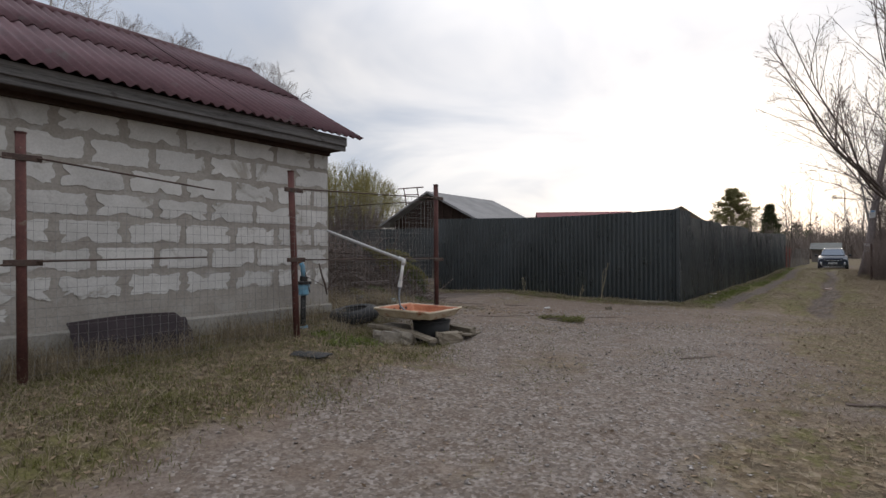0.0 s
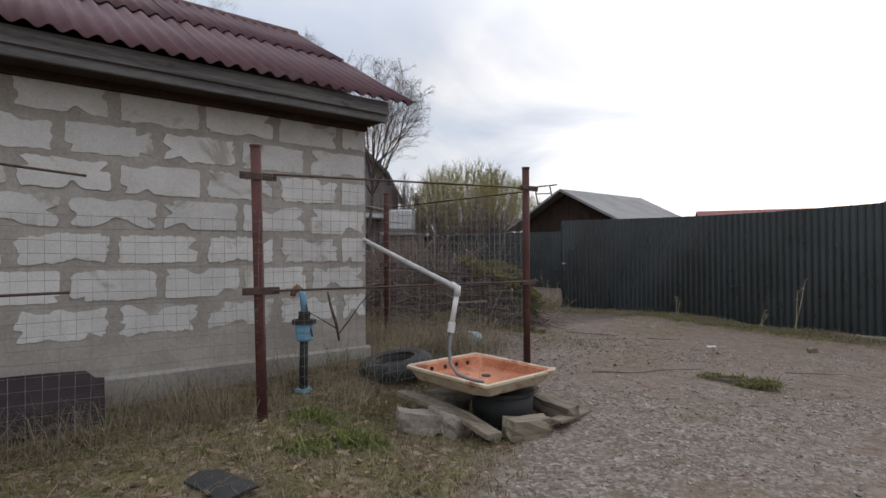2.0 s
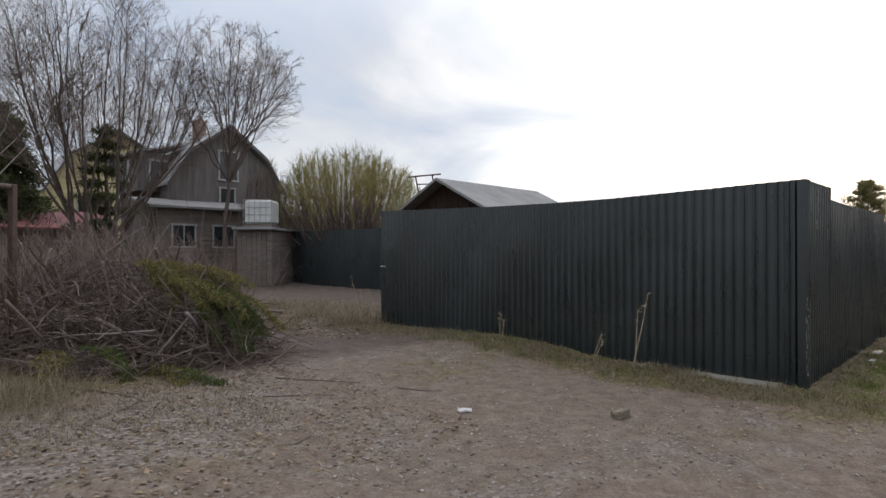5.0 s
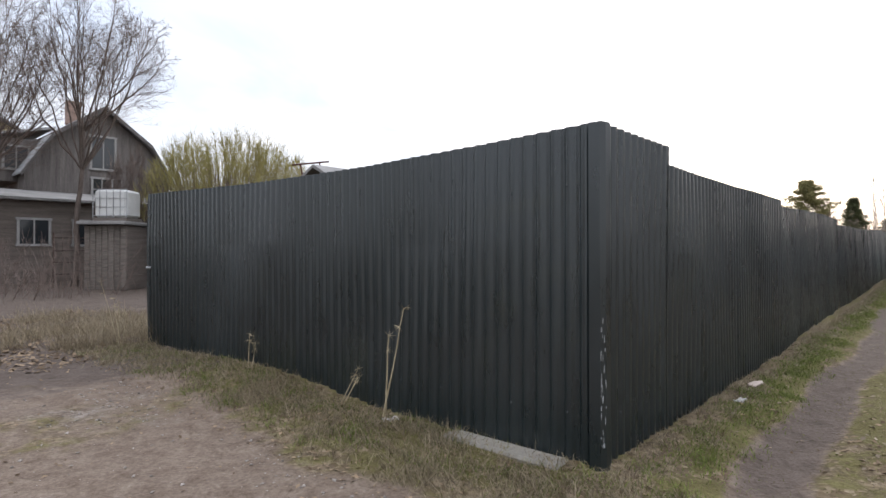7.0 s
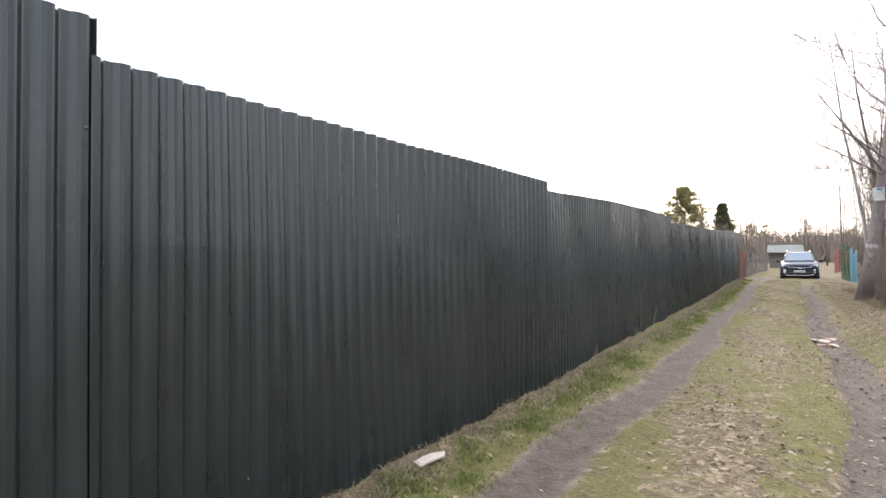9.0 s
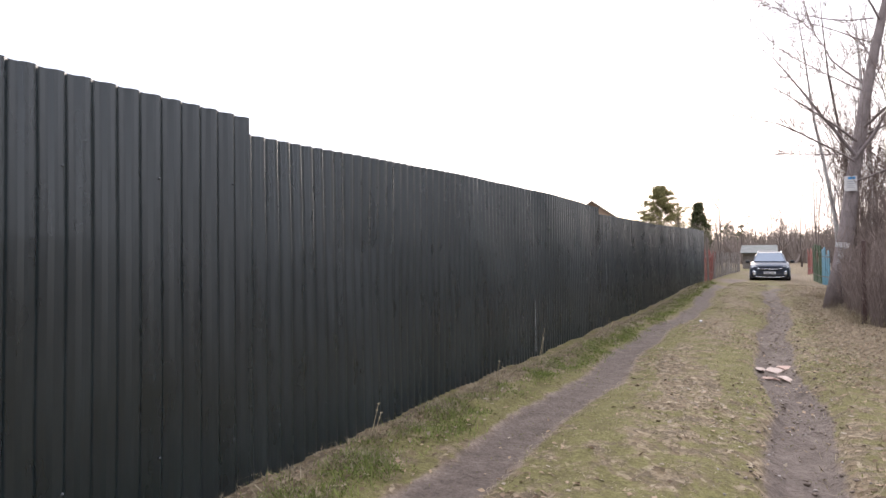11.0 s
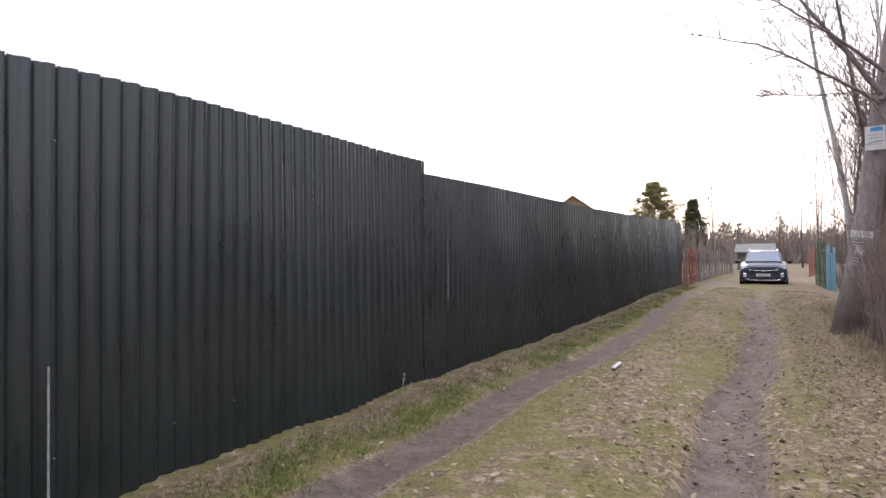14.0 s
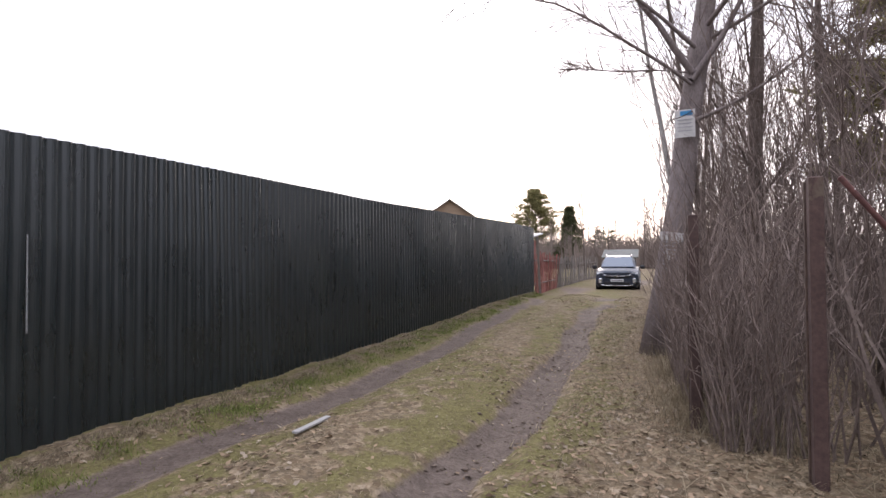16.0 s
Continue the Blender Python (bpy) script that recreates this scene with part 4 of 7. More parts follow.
make_scrap_sheet()
branch = thing("dry_branch", "dark forked dry branch caught between tap and mesh", "branch", Matrix.Identity(4))
part("stem", Geo().tube([(-1.50, 7.27, 0.67), (-1.525, 7.275, 0.80), (-1.57, 7.27, 0.94), (-1.60, 7.265, 1.07)], [0.009, 0.013, 0.012, 0.008], 7), M_DARKWIRE, branch, soft=True)
part("side_twig", Geo().tube([(-1.51, 7.275, 0.72), (-1.42, 7.30, 0.84), (-1.33, 7.33, 0.98), (-1.25, 7.35, 1.06)], [0.007, 0.006, 0.004, 0.003], 5), M_DARKWIRE, branch)
part("side_twig", Geo().tube([(-1.51, 7.275, 0.76), (-1.64, 7.25, 0.84), (-1.80, 7.22, 0.93)], [0.006, 0.004, 0.003], 5), M_DARKWIRE, branch)


# ---- bare trees, shrubs and conifers ----
def bend(start, heading, length, segs, rnd, wobble, pull):
    """A wandering line; pull draws it up (+) or down (-)."""
    p, d, pts = Vector(start), Vector(heading).normalized(), [Vector(start)]
    for _ in range(segs):
        d = (d + Vector([rnd.gauss(0, wobble) for _ in range(3)]) + Vector((0, 0, pull))).normalized()
        p = p + d * (length / segs)
        pts.append(p.copy())
    return pts


def taper(r0, r1, n):
    return [r0 + (r1 - r0) * k / (n - 1) for k in range(n)]


def side_way(d, spread, rnd):
    d = Vector(d).normalized()
    o = d.orthogonal().normalized()
    o.rotate(Matrix.Rotation(rnd.uniform(0, 2 * math.pi), 3, d))
    return (d * math.cos(spread) + o * math.sin(spread)).normalized()


def bare_tree(label, pos, height, r, seed, limbs=16, first=0.25, spread=0.75, up=0.10, droop=0.0, twigs=7, subs=7, lean=(0, 0), m_trunk=None, m_twig=None, reach=0.42, stems=1, name="bare_tree", fine=1.0, group="bare trees"):
    rnd = random.Random(seed)
    base = Vector((pos[0], pos[1], gz(pos[0], pos[1]) - 0.1))
    t = thing(name, label, "tree", Matrix.Translation(base), group=group)
    twig_g = Geo()
    for s in range(stems):
        head = Vector((lean[0], lean[1], 1.0))
        start = Vector((0, 0, 0))
        h = height
        if stems > 1:
            a = 2 * math.pi * s / stems + rnd.uniform(-0.4, 0.4)
            head = Vector((math.cos(a) * 0.33 + lean[0], math.sin(a) * 0.33 + lean[1], 1.0))
            start = Vector((math.cos(a) * r * 1.2, math.sin(a) * r * 1.2, 0))
            h = height * rnd.uniform(0.8, 1.0)
        pts = bend(start, head, h, 12, rnd, 0.035, 0.03)
        rad = [r * (1.25 if k == 0 else 1.0) * (1 - 0.93 * (k / 12) ** 0.9) + 0.006 for k in range(13)]
        part("trunk", Geo().tube(pts, rad, 10), m_trunk or M_BARK, t, soft=True)
        for i in range(limbs):
            f = first + (0.97 - first) * (i + rnd.random()) / limbs
            k = min(int(f * 12), 11)
            p = pts[k].lerp(pts[k + 1], f * 12 - k)
            d = (pts[k + 1] - pts[k]).normalized()
            l1 = h * reach * (1.08 - 0.75 * f) * rnd.uniform(0.7, 1.15) + 0.3
            r1 = max(rad[k] * rnd.uniform(0.20, 0.36), 0.008)
            lp = bend(p, side_way(d, spread * rnd.uniform(0.75, 1.25), rnd), l1, 7, rnd, 0.10, up)
            part("limb", Geo().tube(lp, taper(r1, 0.005, 8), 5, False).mesh("limb", True), m_trunk or M_BARK, t)
            for j in range(subs):
                f2 = rnd.uniform(0.22, 1.0)
                k2 = min(int(f2 * 7), 6)
                p2 = lp[k2].lerp(lp[k2 + 1], f2 * 7 - k2)
                d2 = (lp[k2 + 1] - lp[k2]).normalized()
                l2 = l1 * rnd.uniform(0.28, 0.55) * (1.15 - 0.5 * f2)
                bp = bend(p2, side_way(d2, rnd.uniform(0.4, 0.9), rnd), l2, 4, rnd, 0.13, up - droop * 0.6)
                twig_g.tube(bp, taper(max(r1 * 0.32, 0.004) * fine, 0.0026 * fine, 5), 3, False)
                for q in range(twigs):
                    f3 = rnd.uniform(0.15, 1.0)
                    k3 = min(int(f3 * 4), 3)
                    p3 = bp[k3].lerp(bp[k3 + 1], f3 * 4 - k3)
                    d3 = (bp[k3 + 1] - bp[k3]).normalized()
                    tp = bend(p3, side_way(d3, rnd.uniform(0.35, 0.9), rnd), l2 * rnd.uniform(0.3, 0.7), 3, rnd, 0.14, up - droop)
                    twig_g.tube(tp, taper(0.0030 * fine, 0.0016 * fine, 4), 3, False)
    tagged(part("crown", twig_g.mesh("crown"), m_twig or M_TWIG, t, "bare twigs"), kind="stuff")
    return t


def needle_cloud(centres, radii, count, size, rnd, flat=0.5, g=None):
    """Many small upright blades round the given centres: (n, 3) verts and triangles."""
    c = np.repeat(np.asarray(centres, float), count, axis=0)
    rr = np.repeat(np.asarray(radii, float), count)[:, None]
    n = len(c)
    d = rnd.normal(size=(n, 3))
    d /= np.linalg.norm(d, axis=1)[:, None]
    d[:, 2] *= flat
    p = c + d * rr * (rnd.random((n, 1)) ** 0.45)
    way = rnd.normal(size=(n, 3)) * 0.6 + d
    way /= np.linalg.norm(way, axis=1)[:, None]
    side = np.cross(way, rnd.normal(size=(n, 3)))
    side /= np.linalg.norm(side, axis=1)[:, None] + 1e-9
    s = size * rnd.uniform(0.6, 1.3, (n, 1))
    v = np.stack([p - side * s * 0.13, p + side * s * 0.13, p + way * s], 1).reshape(-1, 3)
    return v, np.arange(n * 3).reshape(-1, 3)


M_NEEDLE = leafy("dark_conifer_needles", (0.045, 0.054, 0.026), (0.115, 0.120, 0.055), 0.75, 0.5)
M_NEEDLE_OLIVE = leafy("sunlit_olive_pine_needles", (0.125, 0.116, 0.046), (0.27, 0.238, 0.110), 0.75, 0.5)


def conifer(label, pos, height, width, seed, material, open_crown=False, bare=0.25, name="conifer", count=38, size=0.35, base_z=None):
    r = np.random.default_rng(seed)
    rnd = random.Random(seed)
    z0 = (gz(*pos) - 0.1) if base_z is None else base_z
    t = thing(name, label, "tree", Matrix.Translation((pos[0], pos[1], z0)), group="conifers")
    part("trunk", Geo().tube([(0, 0, 0), (0.05, 0, height * 0.5), (0, 0.03, height)], [height * 0.016, height * 0.011, 0.01], 7), M_BARK, t, soft=True)
    centres, radii, limb = [], [], Geo()
    levels = int(height * (1.5 if open_crown else 1.9))
    for k in range(levels):
        f = bare + (1 - bare) * (k + 0.4) / levels
        g01 = (f - bare) / (1 - bare)
        reach = width * 0.5 * (((1 - f) ** 0.75 + 0.06) if not open_crown else (0.14 + 0.95 * math.sin(math.pi * min(1, g01 * 0.62 + 0.36)) ** 1.1))
        for j in range(rnd.randint(4, 6)):
            a = rnd.uniform(0, 2 * math.pi)
            l = reach * rnd.uniform(0.6, 1.15)
            tip = Vector((math.cos(a) * l, math.sin(a) * l, height * f + l * (0.25 if open_crown else -0.15)))
            limb.tube([(0, 0, height * f), tip], [height * 0.004, 0.008], 3, False)
            for s in (0.5, 0.8, 1.0):
                centres.append(tuple(Vector((0, 0, height * f)).lerp(tip, s)))
                radii.append(width * (0.062 if open_crown else 0.085) * rnd.uniform(0.6, 1.4))
    v, f = needle_cloud(centres, radii, count, size, r, 0.55)
    tagged(part("branchwork", limb.mesh("branchwork"), M_BARK, t), kind="stuff")
    tagged(part("crown", mesh_np("crown", v, f), material, t, "needle clumps"), kind="stuff")
    return t


def willow(label, pos, height, width, seed, stems=95, m_tip=None):
    """A dome of shoots that fan out from the foot and fray into upright switches."""
    rnd = random.Random(seed)
    t = thing("willow_shrub", label, "shrub", Matrix.Translation((pos[0], pos[1], gz(*pos) - 0.1)), group="willows")
    low, tips = Geo(), Geo()
    for s in range(stems):
        a, out = rnd.uniform(0, 2 * math.pi), rnd.random() ** 0.45
        flat = Vector((math.cos(a), math.sin(a), 0))
        end = flat * (out * width / 2) + Vector((0, 0, height * (0.46 + 0.50 * math.sqrt(max(0, 1 - out ** 2))) * rnd.uniform(0.86, 1.0)))
        pts = [flat * (0.3 * out) + (end - flat * (0.3 * out)) * (k / 8) + flat * (math.sin(k / 8 * math.pi) * out * width * 0.07) + Vector([rnd.gauss(0, 0.05) * (k > 0) for _ in range(3)]) for k in range(9)]
        low.tube(pts[:7], taper(0.040, 0.012, 7), 4, False)
        tips.tube(pts[6:], taper(0.012, 0.005, 3), 3, False)
        for j in range(42):
            f = 1.0 - 0.62 * rnd.random() ** 1.5
            k = min(int(f * 8), 7)
            p = pts[k].lerp(pts[k + 1], f * 8 - k)
            way = side_way((pts[k + 1] - pts[k]).normalized(), rnd.uniform(0.25, 0.95), rnd)
            sw = bend(p, way, height * rnd.uniform(0.035, 0.085), 3, rnd, 0.12, 0.16)
            (tips if f > 0.60 + 0.25 * rnd.random() else low).tube(sw, taper(0.0065, 0.003, 4), 3, False)
    tagged(part("stem_thicket", low.mesh("stems"), M_TWIG, t), kind="stuff")
    tagged(part("crown", tips.mesh("crown"), m_tip or M_WILLOW, t, "yellow-green shoots"), kind="stuff")


willow("rounded willow shrub with yellow-green spring shoots", (-5.05, 31.5), 6.5, 7.2, 3, 440)
willow("smaller brownish willow shrub beside the larger one", (-8.3, 30.0), 5.6, 2.6, 4, 70, M_TWIG)


def vase_tree(label, pos, height, width, fork, r, seed, trunks, limbs, counts=(9, 5, 6), droop=0.0, fine=1.0, lean=(0, 0)):
    """Limbs that fan out from low forks and branch again and again into a domed crown of fine twigs."""
    rnd = random.Random(seed)
    t = thing("bare_tree", label, "tree", Matrix.Translation((pos[0], pos[1], gz(*pos) - 0.1)), group="bare trees")
    crown, forks = Geo(), []
    middle, half_w, half_h = Vector((lean[0], lean[1], fork + (height - fork) * 0.42)), width / 2, (height - fork) * 0.58

    def inside(p):
        d = p - middle
        return (d.x * d.x + d.y * d.y) / half_w ** 2 + (d.z / half_h) ** 2 < 1.0 + 0.10 * math.sin(p.x * 3.1 + p.z * 2.3)

    def grow(pts, length, radius, level):
        n = len(pts) - 1
        for _ in range(counts[level]):
            f = rnd.uniform(0.28 if level == 0 else 0.12, 1.0)
            k = min(int(f * n), n - 1)
            p, d = pts[k].lerp(pts[k + 1], f * n - k), pts[k + 1] - pts[k]
            l = length * rnd.uniform(0.34, 0.62) * (1.2 - 0.5 * f)
            way = side_way(d, rnd.uniform(0.35, 0.85), rnd)
            sub = bend(p, way, l, 4 if level < 2 else 3, rnd, 0.09, 0.06 - droop * (0.4 + 0.3 * level))
            if not inside(sub[-1]):
                sub = bend(p, way, l * 0.5, 3, rnd, 0.09, 0.02 - droop * 0.5)
            r1 = max(radius * 0.36, 0.0032 * fine)
            crown.tube(sub, taper(r1, max(r1 * 0.5, 0.0022 * fine), len(sub)), 3, False)
            if level < len(counts) - 1:
                grow(sub, l, r1, level + 1)

    for k in range(trunks):
        a = 2 * math.pi * k / trunks + rnd.uniform(-0.4, 0.4)
        out = 0.0 if trunks == 1 else 0.10
        top = Vector((math.cos(a) * out * width + 0.4 * lean[0], math.sin(a) * out * width + 0.4 * lean[1], fork * rnd.uniform(0.85, 1.1)))
        foot = Vector((math.cos(a) * r, math.sin(a) * r, 0)) * (trunks > 1)
        pts = [foot.lerp(top, j / 8) + Vector((rnd.gauss(0, 0.03), rnd.gauss(0, 0.03), 0)) for j in range(9)]
        part("trunk", Geo().tube(pts, [r * 1.3] + taper(r, r * 0.6, 8), 9), M_BARK, t, soft=True)
        forks.append((a, pts))
    for k in range(limbs):
        a0, pts = forks[k % trunks]
        a = a0 + rnd.gauss(0, 0.6) if trunks > 1 else 2.4 * k + rnd.uniform(-0.5, 0.5)
        out = 0.25 + 0.72 * math.sqrt((k + rnd.random()) / limbs)
        start = pts[rnd.randint(6, 8)]
        end = middle + Vector((math.cos(a) * out * half_w, math.sin(a) * out * half_w, half_h * math.sqrt(max(0.04, 1 - out ** 2)) * rnd.uniform(0.80, 0.98)))
        side = Vector((end.x - start.x, end.y - start.y, 0))
        knee = start + side * 0.62 + Vector((0, 0, (end.z - start.z) * 0.40))
        lp = [(start * (1 - f) ** 2 + knee * 2 * f * (1 - f) + end * f * f) + Vector([rnd.gauss(0, 0.045) * min(1, 3 * f) for _ in range(3)]) for f in (j / 9 for j in range(10))]
        r0 = r * rnd.uniform(0.32, 0.50)
        part("limb", Geo().tube(lp, taper(r0, 0.007, 10), 5, False).mesh("limb", True), M_BARK, t)
        grow(lp, (end - start).length * 0.62, r0 * 0.75, 0)
    tagged(part("crown", crown.mesh("crown"), M_TWIG, t, "bare twigs"), kind="stuff")


vase_tree("tall bare multi-stemmed tree behind the brush pile", (-13.3, 26.0), 11.8, 8.8, 2.6, 0.12, 11, 7, 36, (13, 6, 6), fine=0.95)
vase_tree("slender bare tree with a rounded fine-twigged crown", (-9.55, 28.55), 11.2, 5.4, 5.6, 0.10, 12, 1, 19, (12, 6, 6), droop=0.11, fine=0.95, lean=(0.5, 0.2))
near_tree = at_lane(3.2, -5.6)
vase_tree("bare tree overhanging the start of the lane", (near_tree.x, near_tree.y), 8.4, 9.6, 1.8, 0.10, 19, 2, 18, (9, 5, 4), droop=0.05, fine=0.9)
conifer("dark spruce behind the yard of the shed", (-20.6, 24.8), 6.4, 3.6, 20, M_NEEDLE, bare=0.02, count=60)
conifer("dark spruce behind the yard of the shed", (-19.5, 26.4), 6.6, 3.8, 22, M_NEEDLE, bare=0.02, count=60)
bare_tree("pale bare birch far behind the shed", (-14.0, 22.0), 11.0, 0.12, 13, limbs=16, m_trunk=M_BIRCH, droop=0.12, subs=8, twigs=9)
bare_tree("pale bare birch far behind the shed", (-10.8, 16.0), 10.0, 0.11, 14, limbs=15, m_trunk=M_BIRCH, droop=0.12, subs=8, twigs=9)
bare_tree("thin bare tree seen over the shed roof", (-13.0, 15.5), 10.5, 0.12, 15, limbs=14, subs=9, twigs=8, droop=0.08)
conifer("dark spruce behind the yellow house", (-25.0, 33.0), 9.5, 4.6, 16, M_NEEDLE)
conifer("dark spruce behind the yellow house", (-22.0, 31.0), 8.0, 4.4, 17, M_NEEDLE)
conifer("dark green juniper beside the bare tree", (-13.9, 27.2), 6.6, 3.2, 18, M_NEEDLE, bare=0.05, size=0.22)

# trees and bushes on the other side of the lane
T0 = at_lane(21.1, -4.16)
LEAN = Vector((0.098, -0.080, 1.0))
big_tree = bare_tree("thick grey-barked tree leaning over the lane with paper notices", (T0.x, T0.y), 13.5, 0.21, 31, limbs=16, first=0.30, spread=0.95, up=0.05, subs=9, twigs=8, lean=(LEAN.x, LEAN.y), reach=0.33, fine=1.3, m_trunk=M_PALEBARK)


def lane_arm(z, way, length, seed, r=0.05):
    """A long limb of the leaning tree that reaches over the lane."""
    rnd = random.Random(seed)
    p = LEAN * z
    pts = bend(p, way, length, 9, rnd, 0.07, 0.02)
    part("limb", Geo().tube(pts, taper(r, 0.006, 10), 6, False).mesh("limb", True), M_PALEBARK, big_tree)
    g = Geo()
    for j in range(24):
        f = rnd.uniform(0.25, 1.0)
        k = min(int(f * 9), 8)
        b = bend(pts[k].lerp(pts[k + 1], f * 9 - k), side_way(pts[k + 1] - pts[k], rnd.uniform(0.4, 1.0), rnd), length * rnd.uniform(0.12, 0.30), 4, rnd, 0.13, 0.06)
        g.tube(b, taper(0.007, 0.003, 5), 3, False)
        for i in range(7):
            q = rnd.randint(0, 3)
            g.tube(bend(b[q], side_way(b[q + 1] - b[q], rnd.uniform(0.4, 0.9), rnd), length * rnd.uniform(0.05, 0.13), 3, rnd, 0.14, 0.04), taper(0.004, 0.002, 4), 3, False)
    tagged(part("twig_spray", g.mesh("twig_spray"), M_TWIG, big_tree), kind="stuff")


for k, (z, way, length, r) in enumerate(((3.85, (-0.84, 0.10, 0.44), 3.3, 0.045), (4.0, (-0.50, 0.05, 0.85), 3.6, 0.085), (4.35, (-0.72, 0.08, 0.52), 2.6, 0.055), (4.0, (-0.84, 0.20, 0.0), 1.8, 0.022), (5.6, (-0.85, 0.30, 0.45), 3.4, 0.030), (6.8, (-0.9, 0.1, 0.35), 3.6, 0.028),
                                        (3.9, (0.65, -0.35, 0.85), 3.2, 0.08), (3.3, (0.85, -0.45, 0.35), 2.4, 0.05), (7.4, (-0.6, 0.8, 0.3), 3.2, 0.03))):
    lane_arm(z, way, length, 300 + k, r * 0.62)
lane_trees = [(25.9, -4.85, 10.5, 0.085, True), (22.9, -5.6, 10.5, 0.07, False), (23.5, -5.8, 11.5, 0.11, False), (19.2, -6.2, 10.5, 0.08, False), (25.5, -5.2, 10.0, 0.08, False), (28.0, -6.0, 11.0, 0.10, True),
              (18.3, -7.4, 9.5, 0.09, False), (21.5, -7.6, 11.5, 0.12, False), (31.0, -6.5, 11.0, 0.10, False), (24.5, -8.5, 11.0, 0.11, False), (34.5, -6.0, 10.5, 0.10, False), (38.0, -7.0, 12.0, 0.12, False), (17.6, -9.4, 9.0, 0.1, False),
              (20.4, -9.6, 10.5, 0.10, False), (22.4, -6.6, 9.5, 0.06, False), (27.0, -8.0, 12.0, 0.10, False), (43.0, -6.5, 11.0, 0.11, False), (47.0, -7.5, 12.0, 0.12, False)]
for k, (a, b, h, r, white) in enumerate(lane_trees):
    p = at_lane(a, b)
    bare_tree("slender white-barked birch beside the lane" if white else "slender bare tree behind the lane hedge", (p.x, p.y), h, r, 40 + k, limbs=14, first=0.16, spread=0.6, up=0.08, subs=7, twigs=6, m_trunk=M_BIRCH if white else None, reach=0.27, fine=1.25)
for k, (a, b, h) in enumerate(((62, -6.5, 11), (70, 1.6, 9.5), (74, -5.8, 12), (80, 2.4, 10), (84, -8, 14), (66, -8.5, 12), (90, 0.4, 12), (95, -4, 11), (78, -10, 13))):
    p = at_lane(a, b)
    bare_tree("thin tall bare tree far along the lane", (p.x, p.y), h, 0.07, 130 + k, limbs=14, first=0.35, spread=0.6, up=0.1, subs=5, twigs=4, reach=0.16, fine=2.2)
for k, (a, b, h) in enumerate(((20.5, -11.0, 9.0), (25.0, -12.0, 10.0), (30.0, -10.5, 9.0))):
    p = at_lane(a, b)
    conifer("pine with olive needles behind the lane hedge", (p.x, p.y), h, 4.2, 60 + k, M_NEEDLE_OLIVE, open_crown=True, bare=0.35, name="pine")
conifer("tall rounded pine beyond the fence", (61.0, 111.0), 13.6, 8.0, 70, M_NEEDLE_OLIVE, open_crown=True, bare=0.30, name="pine", count=44, size=0.5, base_z=0.0)
conifer("narrow spruce beyond the fence", (60.5, 98.0), 9.5, 5.5, 71, M_NEEDLE, bare=0.1, count=32, size=0.5, base_z=0.0)


